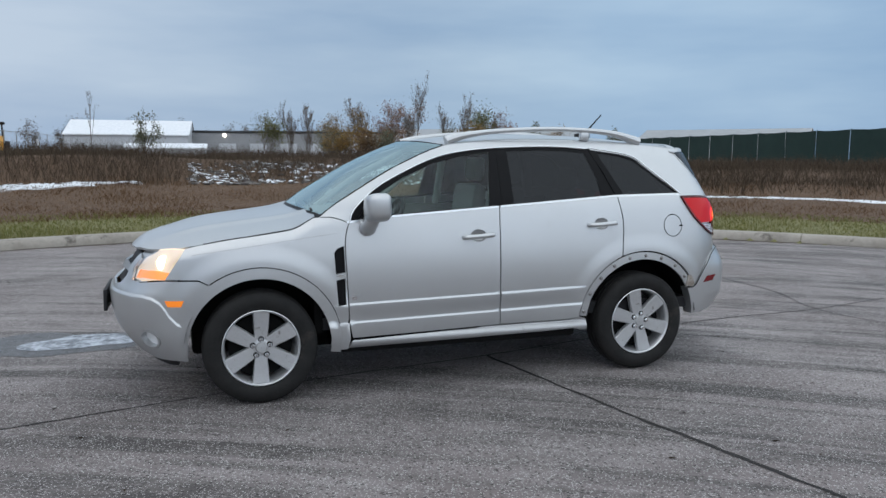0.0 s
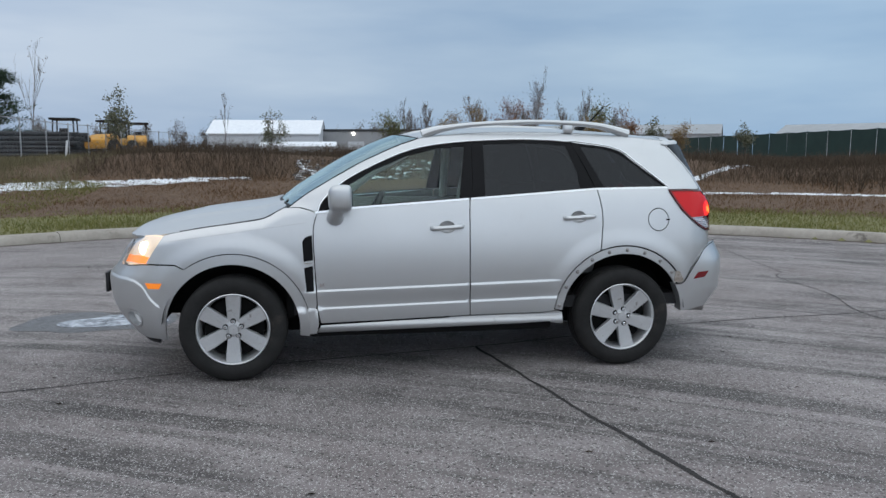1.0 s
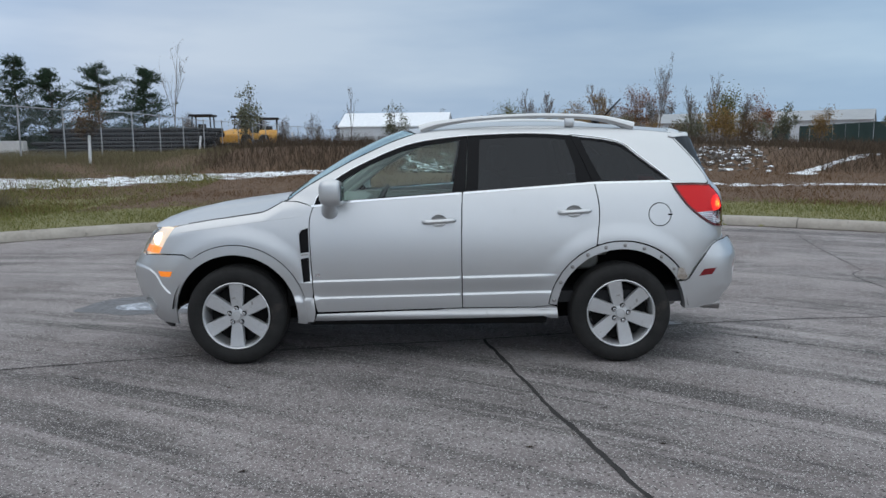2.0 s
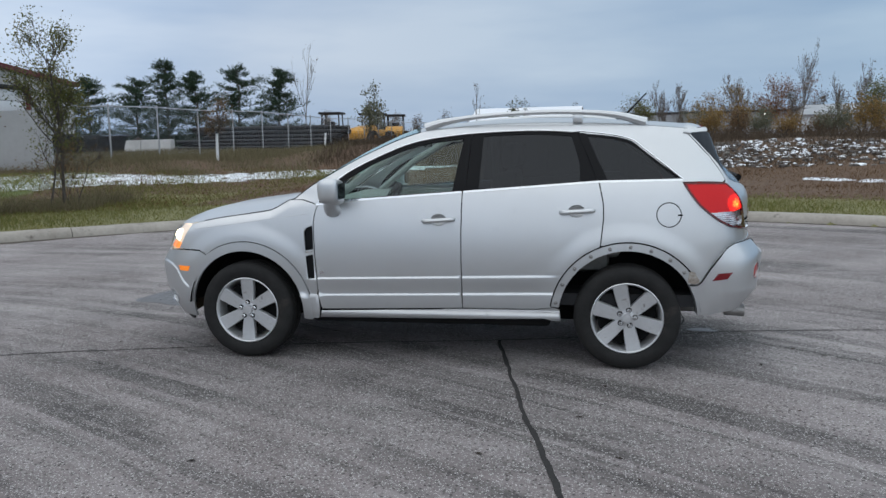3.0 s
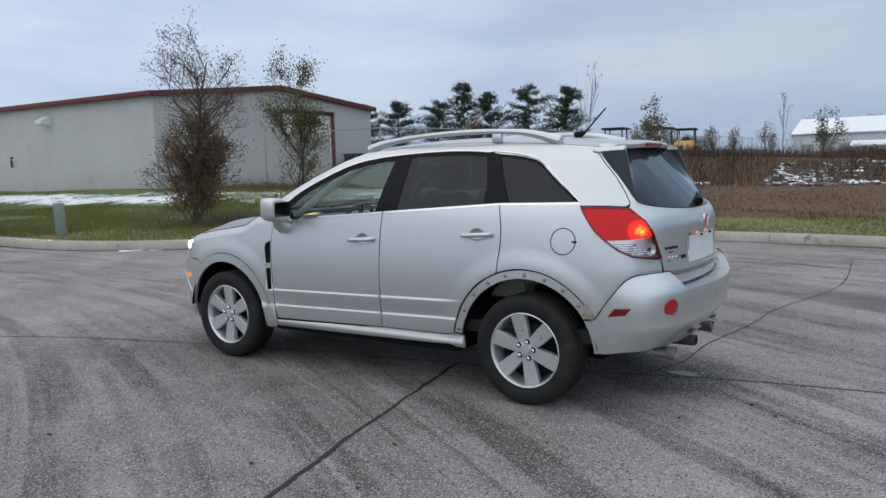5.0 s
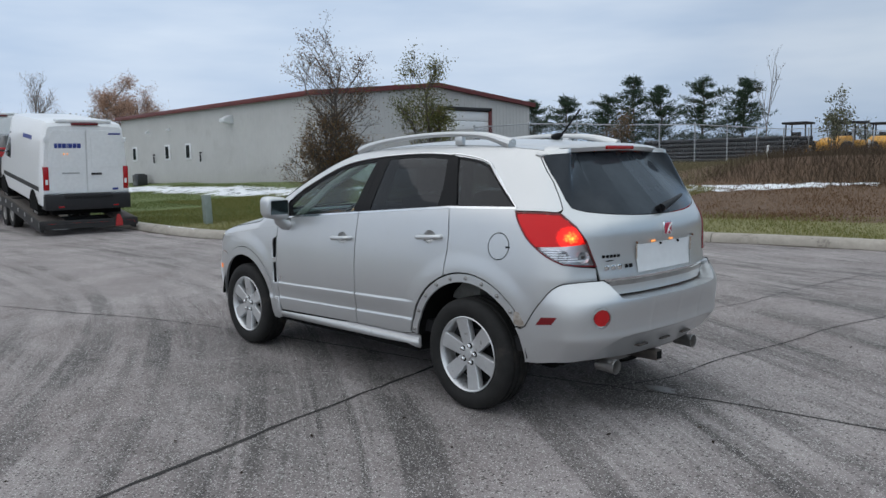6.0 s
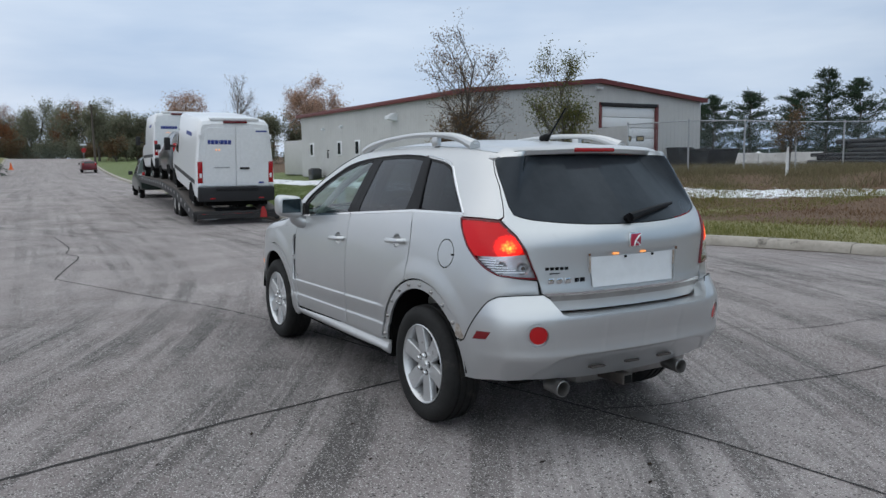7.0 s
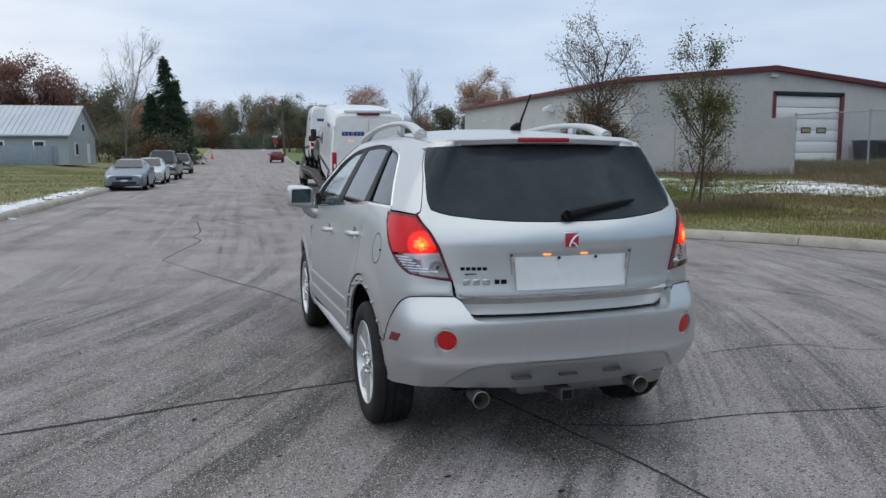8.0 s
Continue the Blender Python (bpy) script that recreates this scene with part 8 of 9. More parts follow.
def suv(name, label, paint, m, length=4.7, height=1.75, half=0.93, pickup=False):
    L = length / 2
    rows = [(-L, 0.40, 0.72, 0.86, half * 0.80, half * 0.72), (-L + 0.10, 0.34, 0.82, 1.00, half * 0.92, half * 0.82), (-L + 0.5, 0.32, 0.92, 1.06, half, half * 0.86), (-L + 1.2, 0.32, 1.0, 1.12, half, half * 0.86), (-L + 1.85, 0.32, 1.06, height - 0.06, half, half * 0.72), (-L + 2.4, 0.32, 1.07, height, half, half * 0.70)]
    if pickup:
        rows += [(-L + 3.4, 0.32, 1.08, height - 0.04, half, half * 0.70), (-L + 3.6, 0.34, 1.02, 1.14, half, half * 0.92), (L - 0.1, 0.40, 1.02, 1.12, half, half * 0.92), (L, 0.45, 0.95, 1.05, half * 0.95, half * 0.88)]
    else:
        rows += [(L - 1.2, 0.32, 1.10, height - 0.02, half, half * 0.70), (L - 0.45, 0.34, 1.10, height - 0.10, half, half * 0.70), (L - 0.1, 0.38, 1.06, 1.2, half * 0.95, half * 0.8), (L, 0.45, 0.9, 1.05, half * 0.88, half * 0.76)]

    def more(v):
        for sy in (-1, 1):
            lamp(v, "headlamp", (-L + 0.0, sy * half * 0.70 - 0.15, 0.78), (-L + 0.2, sy * half * 0.70 + 0.15, 0.95), M["reflector"], "clear headlamp")
            lamp(v, "tail_lamp", (L - 0.16, sy * half * 0.80 - 0.10, 0.95), (L + 0.01, sy * half * 0.80 + 0.10, 1.22), M["red_reflector"], "red tail lamp")
            bm = bmesh.new()
            box(bm, (-L + 1.5, sy * (half + 0.12) - 0.10, 1.06), (-L + 1.64, sy * (half + 0.12) + 0.10, 1.26), 0.03)
            part("door_mirror", bm, M["black_plastic"], v)
        lamp(v, "grille", (-L - 0.02, -0.5, 0.74), (-L + 0.1, 0.5, 0.94), M["black_plastic"], "dark grille")
        lamp(v, "front_bumper", (-L - 0.06, -half * 0.9, 0.42), (-L + 0.2, half * 0.9, 0.62), M["steel"])
        lamp(v, "number_plate", (-L - 0.08, -0.15, 0.50), (-L - 0.03, 0.15, 0.58), M["white_plate"])

    end = -L + 3.25 if pickup else L - 0.5
    win = [(-L + 1.72, 1.12), (-L + 2.0, height - 0.18), (-L + 2.45, height - 0.12), (end - 0.1, height - 0.15), (end, 1.15)]
    fg = [(-L + 1.22, -half * 0.76, 1.14), (-L + 1.76, -half * 0.64, height - 0.09), (-L + 1.76, half * 0.64, height - 0.09), (-L + 1.22, half * 0.76, 1.14)]
    rg = None if pickup else [(L - 0.08, half * 0.68, 1.20), (L - 0.42, half * 0.62, height - 0.14), (L - 0.42, -half * 0.62, height - 0.14), (L - 0.08, -half * 0.68, 1.20)]
    return vehicle(name, label, "car", rows, paint, m, [win], None, (-L + 0.95, L - 0.95), 0.37, 0.23, half - 0.125, more, rg, fg)


def van(m, label):
    """A white delivery van: rear at x = 0, front at x = -5.55, floor of the wheels at z = 0."""
    v = empty("delivery_van")
    tagged(v, label, "van", "vans on the trailer")
    W = 1.0
    rows = [(0.0, 0.48, 1.25, 2.38, W * 0.97, W * 0.84), (-0.06, 0.42, 1.25, 2.46, W, W * 0.86), (-0.4, 0.42, 1.28, 2.50, W, W * 0.86), (-3.6, 0.42, 1.28, 2.52, W, W * 0.86), (-3.95, 0.42, 1.28, 2.44, W, W * 0.84), (-4.55, 0.42, 1.26, 1.9, W, W * 0.78), (-4.85, 0.42, 1.22, 1.42, W * 0.99, W * 0.8), (-5.35, 0.42, 1.0, 1.2, W * 0.92, W * 0.76), (-5.55, 0.45, 0.8, 0.95, W * 0.8, W * 0.68)]
    part("body", shell(rows), M["white_paint"], v, "white van body")
    both("cab_window", line([(-3.55, 1.32), (-3.6, 2.02), (-3.95, 2.02), (-4.45, 1.70), (-4.62, 1.38), (-3.55, 1.32)], 0.12), flank(rows, 0.006), M["dark_glass"], v, "dark cab side window", thick=0.012, grid=0.15)
    both("side_mark", line([(-1.2, 1.90), (-2.2, 1.90), (-2.2, 2.08), (-1.2, 2.08), (-1.2, 1.90)], 0.12), flank(rows, 0.006), M["blue_mark"], v, "blue company mark", thick=0.004, grid=0.15, roll=0)
    both("side_moulding", line([(-0.3, 0.80), (-4.5, 0.80), (-4.5, 0.92), (-0.3, 0.92), (-0.3, 0.80)], 0.2), flank(rows, 0.012), M["black_plastic"], v, "black side moulding", thick=0.012, grid=0.3)
    # two rear doors with pressed panels
    for sy in (-1, 1):
        a, b = (0.012 * sy, 0.86 * sy)
        d = empty("rear_door")
        d.parent = v
        bm = bmesh.new()
        prism(bm, [(a, 0.78), (b * 1.02, 0.78), (b * 1.04, 1.3), (b * 0.90, 2.20), (b * 0.80, 2.28), (a, 2.28)], 0.0, 0.035, "x")
        bmesh.ops.bevel(bm, geom=[e for e in bm.edges if all(q.co.x > 0.03 for q in e.verts)], offset=0.012, segments=2, affect="EDGES")
        part("door_panel", bm, M["white_paint"], d, "white rear door")
        bm = bmesh.new()
        prism(bm, [(a + 0.09 * sy, 1.38), (b * 0.92, 1.38), (b * 0.88, 1.75), (b * 0.80, 2.14), (a + 0.09 * sy, 2.14)], 0.030, 0.044, "x")
        bmesh.ops.bevel(bm, geom=[e for e in bm.edges if all(q.co.x > 0.04 for q in e.verts)], offset=0.01, segments=2, affect="EDGES")
        part("door_pressing", bm, M["white_paint"], d)
        for z in (1.0, 2.0):
            part("hinge", boxes(((0.0, b * 1.04 - 0.03, z), (0.05, b * 1.04 + 0.03, z + 0.12)), bevel=0.01), M["white_paint"], d)
        lamp(v, "tail_lamp", (-0.05, sy * 0.90 - 0.062, 0.86), (0.045, sy * 0.90 + 0.062, 1.42), M["red_reflector"], "red tail lamp")
        lamp(v, "reversing_lens", (-0.02, sy * 0.90 - 0.055, 0.78), (0.046, sy * 0.90 + 0.055, 0.87), M["white_plate"])
        lamp(v, "bumper_reflector", (0.05, sy * 0.62 - 0.07, 0.46), (0.165, sy * 0.62 + 0.07, 0.50), M["red_reflector"])
        bm = bmesh.new()
        tube(bm, [(-4.35, sy * 0.98, 1.45), (-4.35, sy * 1.14, 1.48)], 0.03, 8)
        box(bm, (-4.45, sy * 1.2 - 0.09, 1.34), (-4.30, sy * 1.2 + 0.09, 1.72), 0.04)
        part("door_mirror", bm, M["black_plastic"], v, "black door mirror")
    lamp(v, "door_handle", (0.04, 0.10, 1.22), (0.07, 0.34, 1.27), M["black_plastic"], "black door handle")
    lamp(v, "rear_bumper", (-0.25, -0.97, 0.40), (0.16, 0.97, 0.76), M["black_plastic"], "black plastic rear bumper")
    lamp(v, "bumper_step", (0.05, -0.55, 0.70), (0.20, 0.55, 0.78), M["black_plastic"])
    lamp(v, "high_stop_lamp", (-0.03, -0.30, 2.40), (0.05, 0.30, 2.455), M["lamp_rim"], "dark high-level stop lamp")
    lamp(v, "roof_cap", (-0.30, -0.62, 2.46), (-0.02, 0.62, 2.53), M["white_paint"])
    for k, (y0, w) in enumerate(((-0.70, 0.07), (-0.62, 0.085), (-0.525, 0.085), (-0.43, 0.03), (-0.39, 0.085), (-0.295, 0.085), (-0.20, 0.085))):
        lamp(v, "company_mark", (0.040, y0, 1.86), (0.049, y0 + w, 1.97), M["blue_mark"], "blue company lettering")
    lamp(v, "fine_print", (0.040, -0.55, 1.255), (0.047, -0.16, 1.285), M["galv"])
    lamp(v, "fine_print", (0.030, 0.52, 2.18), (0.040, 0.80, 2.22), M["blue_mark"])
    lamp(v, "maker_mark", (0.035, 0.58, 0.84), (0.046, 0.72, 0.89), M["blue_mark"])
    for x in (-0.95, -4.55):
        for side in (-1, 1):
            wheel(v, x, 0.86 * side, side, 0.2, 0.35, 0.22, 0.21, 5, None, M["steel"], False)
            bm = bmesh.new()
            prism(bm, arc(x, 0.36, 0.43, -10, 190, 20), 0.90 * side, 1.006 * side, "y")
            part("wheel_arch", bm, M["dark_void"], v, "dark wheel arch")
    part("underside", boxes(((-5.2, -0.75, 0.25), (-0.2, 0.75, 0.5))), M["dark_void"], v)
    for y0, z0 in ((-0.5, 1.72), (-0.42, 1.72)):
        bm = bmesh.new()
        bmesh.ops.create_uvsphere(bm, u_segments=8, v_segments=6, radius=0.02, matrix=Matrix.Translation((0.05, y0, z0)))
        part("door_lamp", bm, M["plate_lamp"], v)
    v.matrix_world = m
    return v


TRAIN = Matrix.Translation((-15.0, 2.52, 0.0)) @ Matrix.Rotation(radians(-4.7), 4, "Z")
# the deck rises from the dovetail at the back to the level deck in front
deck = [(0.12, 0.33), (-3.6, 0.80), (-8.0, 1.0), (-17.2, 1.05)]
deck_z = lambda x: float(np.interp(-x, [-0.35, 3.6, 8.0, 17.2], [0.30, 0.80, 1.0, 1.05]))
M["trailer_black"] = varied("black_trailer_steel", (0.010, 0.010, 0.011, 1), (0.028, 0.026, 0.025, 1), 0.6, 0.2, 6)
trailer = empty("car_trailer")
tagged(trailer, "long black car-hauling trailer with a sloping rear deck", "trailer")
for sy in (-1, 1):
    bm = bmesh.new()
    up = [(x, z) for x, z in deck]
    prism(bm, up + [(x, z - 0.24) for x, z in deck[::-1]], sy * 1.02, sy * 1.10, "y")
    part("side_beam", bm, M["trailer_black"], trailer, "black steel side beam")
    bm = bmesh.new()
    prism(bm, [(x, z + 0.035) for x, z in deck] + [(x, z) for x, z in deck[::-1]], sy * 0.55, sy * 1.08, "y")
    part("deck_runner", bm, M["steel_dark"], trailer, "worn steel deck runner")
    for k in range(22):
        x = 0.1 - 0.78 * k
        part("stake_pocket", boxes(((x - 0.04, sy * 1.10 - 0.02, deck_z(x) - 0.12), (x + 0.04, sy * 1.10 + 0.03, deck_z(x) - 0.02)), bevel=0.008), M["steel"], trailer)
    for x in (-3.9, -4.9):
        w = wheel(trailer, x, sy * 0.86, sy, 0.3, 0.40, 0.24, 0.22, 5, None, M["steel"], False)
    part("mudguard", boxes(((-5.5, sy * 0.86 - 0.16, 0.80), (-3.3, sy * 0.86 + 0.16, 0.84)), bevel=0.01), M["trailer_black"], trailer)
for k in range(18):
    x = 0.2 - 0.95 * k
    part("crossmember", boxes(((x - 0.05, -1.02, deck_z(x) - 0.16), (x + 0.05, 1.02, deck_z(x) - 0.04))), M["trailer_black"], trailer)
part("rear_beam", boxes(((0.08, -1.12, 0.17), (0.20, 1.12, 0.35)), bevel=0.01), M["trailer_black"], trailer, "black rear beam")
for y in (-0.85, -0.3, 0.0, 0.3, 0.95):
    part("trailer_lamp", boxes(((0.19, y - 0.09, 0.23), (0.215, y + 0.09, 0.28)), bevel=0.006), M["red_glow"], trailer, "lit red trailer lamp")
part("number_plate", boxes(((0.20, -0.86, 0.14), (0.215, -0.52, 0.26))), M["white_plate"], trailer, "blank plate")
bm = bmesh.new()
tube(bm, [(-17.0, 0, 0.95), (-18.2, 0, 1.35), (-19.6, 0, 1.35), (-20.0, 0, 1.0)], [0.14, 0.13, 0.12, 0.08], 10)
part("gooseneck", bm, M["trailer_black"], trailer, "black gooseneck")
bm = bmesh.new()
prism(bm, [(0.56, 0.16), (0.74, 0.16), (0.73, 0.30), (0.68, 0.44), (0.61, 0.44), (0.58, 0.30)], 0.23, 0.27, "x")
flag = part("red_flag", bm, M["red_paint"])
flag.matrix_world = TRAIN
tagged(flag, "red warning flag hanging at the trailer's end", "flag")

trailer.matrix_world = TRAIN
tilt1 = math.atan2(deck_z(-4.6) - deck_z(-0.95), 3.65)
van(TRAIN @ Matrix.Translation((0.0, 0, deck_z(0.0) - 0.13)) @ Matrix.Rotation(tilt1, 4, "Y"), "white delivery van with blue marks, tilted on the trailer")
suv("suv", "dark grey SUV standing on the trailer between the vans", M["paint_dark"], TRAIN @ Matrix.Translation((-8.2, 0, deck_z(-8) + 0.03)), 4.4, 1.7, 0.91)
van(TRAIN @ Matrix.Translation((-10.7, 0, deck_z(-11) + 0.03)), "white delivery van with blue marks on the level deck")
suv("pickup_truck", "dark green pickup truck in front of the trailer", M["paint_green"], TRAIN @ Matrix.Translation((-20.6, 0, 0)), 5.9, 1.95, 1.0, True)

saloon("car", "pale blue-grey coupe parked at the snowy kerb", M["paint_blue"], Matrix.Translation((-33.6, -4.95, 0)) @ Matrix.Rotation(radians(-2.5), 4, "Z") @ Matrix.Rotation(math.pi, 4, "Z"), 4.7, 1.42)
saloon("car", "pale silver saloon parked at the kerb", M["paint_silver"], Matrix.Translation((-41.6, -4.55, 0)) @ Matrix.Rotation(radians(-2.5), 4, "Z") @ Matrix.Rotation(math.pi, 4, "Z"), 4.6, 1.46)
suv("pickup_truck", "dark grey pickup truck parked at the kerb", M["paint_dark"], Matrix.Translation((-49.5, -4.15, 0)) @ Matrix.Rotation(radians(-2.5), 4, "Z") @ Matrix.Rotation(math.pi, 4, "Z"), 5.6, 1.95, 0.98, True)
suv("suv", "dark green SUV parked at the kerb", M["paint_green"], Matrix.Translation((-66.0, -3.5, float(rise(-66)))) @ Matrix.Rotation(radians(-2.5), 4, "Z") @ Matrix.Rotation(math.pi, 4, "Z"), 4.7, 1.75)
suv("car", "dark red car parked far down the road", M["paint_red"], Matrix.Translation((-106.0, 8.3, float(rise(-106)))) @ Matrix.Rotation(radians(-2.5), 4, "Z"), 4.4, 1.6)
# ---------------------------------------------------------------- plants
def leaf_mat(name, tones, rough=0.7):
    m = Mat(name, rough)
    r = m.island()
    n = len(tones)
    col = m.ramp(r, [(i / max(n - 1, 1), (*t, 1)) for i, t in enumerate(tones)])
    m.put("Base Color", m.mix(m.noise(3, 3, 0.6, m.co()), col, (*[c * 0.6 for c in tones[0]], 1)))
    m.put("Specular IOR Level", 0.25)
    thin, both_ways_ = m.t.nodes.new("ShaderNodeBsdfTranslucent"), m.t.nodes.new("ShaderNodeMixShader")
    m.t.links.new(m.b.inputs["Base Color"].links[0].from_socket, thin.inputs["Color"])
    both_ways_.inputs[0].default_value = 0.48
    m.t.links.new(m.b.outputs[0], both_ways_.inputs[1])
    m.t.links.new(thin.outputs[0], both_ways_.inputs[2])
    m.t.links.new(both_ways_.outputs[0], m.t.nodes["Material Output"].inputs["Surface"])
    return m.m


M["bark"] = varied("grey_bark", (0.050, 0.042, 0.036, 1), (0.105, 0.092, 0.080, 1), 0.95, 0, 6, 0.6, 40)
M["bark_pale"] = varied("pale_bark", (0.12, 0.105, 0.095, 1), (0.22, 0.20, 0.185, 1), 0.95, 0, 4, 0.5, 30)
M["leaf_brown"] = leaf_mat("brown_leaves", [(0.15, 0.09, 0.055), (0.25, 0.155, 0.088), (0.33, 0.22, 0.125), (0.24, 0.21, 0.10)])
M["leaf_olive"] = leaf_mat("olive_leaves", [(0.12, 0.14, 0.048), (0.20, 0.22, 0.08), (0.28, 0.26, 0.11), (0.32, 0.25, 0.11)])
M["leaf_orange"] = leaf_mat("rusty_leaves", [(0.272, 0.111, 0.051), (0.374, 0.170, 0.085), (0.442, 0.238, 0.128), (0.255, 0.128, 0.068)])
M["leaf_tan"] = leaf_mat("tan_pink_leaves", [(0.46, 0.29, 0.21), (0.60, 0.41, 0.31), (0.54, 0.34, 0.24), (0.64, 0.49, 0.38)])
M["leaf_gold"] = leaf_mat("golden_leaves", [(0.323, 0.204, 0.076), (0.442, 0.272, 0.102), (0.255, 0.204, 0.085)])
# leaf_red and leaf_dim are paled to paint distance haze into the leaves
M["leaf_red"] = leaf_mat("dark_red_leaves_hazed", [(0.30, 0.155, 0.14), (0.38, 0.21, 0.18), (0.34, 0.24, 0.19)])
M["needle"] = leaf_mat("pine_needles", [(0.035, 0.066, 0.040), (0.062, 0.100, 0.060), (0.095, 0.130, 0.078)])
M["leaf_dim"] = leaf_mat("dull_green_leaves_hazed", [(0.19, 0.21, 0.14), (0.24, 0.25, 0.175), (0.30, 0.285, 0.20), (0.28, 0.235, 0.175)])
M["weed"] = leaf_mat("dry_weeds", [(0.070, 0.050, 0.035), (0.105, 0.077, 0.054), (0.15, 0.112, 0.080), (0.22, 0.172, 0.122)], 0.9)
M["grass"] = leaf_mat("verge_grass", [(0.15, 0.165, 0.045), (0.24, 0.240, 0.072), (0.31, 0.285, 0.105), (0.42, 0.37, 0.19)], 0.8)
M["dead"] = leaf_mat("dead_grass", [(0.125, 0.068, 0.032), (0.195, 0.110, 0.054), (0.27, 0.17, 0.09)], 0.9)
M["scrub"] = leaf_mat("dry_scrub", [(0.16, 0.135, 0.08), (0.24, 0.20, 0.12), (0.33, 0.28, 0.18), (0.20, 0.21, 0.09)], 0.9)
M["lawn"] = leaf_mat("lawn_grass", [(0.14, 0.185, 0.06), (0.20, 0.245, 0.085), (0.29, 0.30, 0.14)], 0.8)


class Plant:
    """Collects branches (tapered tubes) and leaves (small bent quads) of one plant."""

    def __init__(self, seed):
        self.r = random.Random(seed)
        self.v, self.f, self.lv, self.lf, self.tips = [], [], [], [], []

    def limb(self, pts, r0, r1, n=5):
        base = len(self.v)
        m = len(pts)
        for i, p in enumerate(pts):
            d = (pts[min(i + 1, m - 1)] - pts[max(i - 1, 0)]).normalized()
            a = d.cross(Vector((0.3, 0.2, 1)) if abs(d.z) < 0.95 else Vector((1, 0, 0))).normalized()
            b = a.cross(d)
            r = r0 + (r1 - r0) * i / max(m - 1, 1)
            for k in range(n):
                q = math.tau * k / n
                self.v.append(tuple(p + (a * math.cos(q) + b * math.sin(q)) * r))
        for i in range(m - 1):
            for k in range(n):
                self.f.append((base + i * n + k, base + i * n + (k + 1) % n, base + (i + 1) * n + (k + 1) % n, base + (i + 1) * n + k))

    def grow(self, p, d, length, r, level, kids, spread, lift, bend=0.12, segs=5):
        R = self.r
        pts = [p.copy()]
        d = d.normalized()
        for i in range(segs):
            d = (d + Vector((R.gauss(0, bend), R.gauss(0, bend), R.gauss(0, bend * 0.6) + lift * 0.12))).normalized()
            pts.append(pts[-1] + d * (length / segs))
        self.limb(pts, r, max(r * 0.35, 0.003), 7 if r > 0.05 else (5 if r > 0.012 else 3))
        if level == 0:
            self.tips += pts[1:]
            return
        for k in range(kids[0]):
            t = R.uniform(0.22 if level < len(kids) else 0.3, 1.0) * (len(pts) - 1)
            i = min(int(t), len(pts) - 2)
            q = pts[i].lerp(pts[i + 1], t - i)
            ax = (pts[i + 1] - pts[i]).normalized()
            side = Vector((R.gauss(0, 1), R.gauss(0, 1), R.gauss(0, 0.5)))
            side = (side - ax * side.dot(ax)).normalized()
            nd = ax * (1 - spread) + side * spread + Vector((0, 0, lift * 0.4))
            frac = 1 - 0.55 * t / (len(pts) - 1)
            self.grow(q, nd, length * R.uniform(0.42, 0.68) * frac, r * 0.48 * frac + 0.002, level - 1, kids[1:], spread, lift, bend * 1.2, max(3, segs - 1))

    def leaf(self, p, s, droop=0.0):
        R = self.r
        a = Vector((R.gauss(0, 1), R.gauss(0, 1), R.gauss(0, 1) - droop)).normalized()
        b = a.cross(Vector((R.gauss(0, 1), R.gauss(0, 1), R.gauss(0, 1)))).normalized()
        c = a.cross(b) * s * 0.12
        i = len(self.lv)
        self.lv += [tuple(p), tuple(p + a * s * 0.5 + b * s * 0.34 + c), tuple(p + a * s), tuple(p + a * s * 0.5 - b * s * 0.34 + c)]
        self.lf += [(i, i + 1, i + 2), (i, i + 2, i + 3)]

    def blade(self, p, d, s, w):
        b = d.cross(Vector((self.r.gauss(0, 1), self.r.gauss(0, 1), self.r.gauss(0, 1)))).normalized() * w
        i = len(self.lv)
        self.lv += [tuple(p - b), tuple(p + b), tuple(p + d * s)]
        self.lf += [(i, i + 1, i + 2)]

    def make(self, name, label, category, bark, leaf, group=""):
        t = empty(name)
        tagged(t, label, category, group)
        if self.f:
            mesh_ob("trunk", self.v, self.f, bark, t)
        if self.lf:
            mesh_ob("crown", self.lv, self.lf, leaf, t, "", False)
        return t


def leafy(seed, x, y, height, stems, label, leaf, count, size, spread=0.5, lift=0.5, kids=(9, 6, 4), radius=0.05, lean=0.12, bark=None, name="tree", z=None, scatter=0.12, droop=0.2, low=0.0, group=""):
    P_ = Plant(seed)
    z = gz(x, y) if z is None else z
    for s in range(stems):
        d = Vector((P_.r.gauss(0, lean), P_.r.gauss(0, lean), 1))
        h = height * (1 if s == 0 else P_.r.uniform(0.55, 0.9))
        P_.grow(Vector((x + P_.r.gauss(0, 0.08 * (stems > 1)), y + P_.r.gauss(0, 0.08 * (stems > 1)), z - 0.05)), d, h, radius * (1 if s == 0 else 0.7), len(kids), list(kids), spread, lift, 0.06, 7)
    tips = [q for q in P_.tips if q.z > z + low]
    for _ in range(count):
        q = P_.r.choice(tips)
        P_.leaf(q + Vector((P_.r.gauss(0, scatter), P_.r.gauss(0, scatter), P_.r.gauss(0, scatter))), size * P_.r.uniform(0.6, 1.3), droop)
    return P_.make(name, label, "tree" if name != "bush" else "bush", bark or M["bark"], leaf, group)


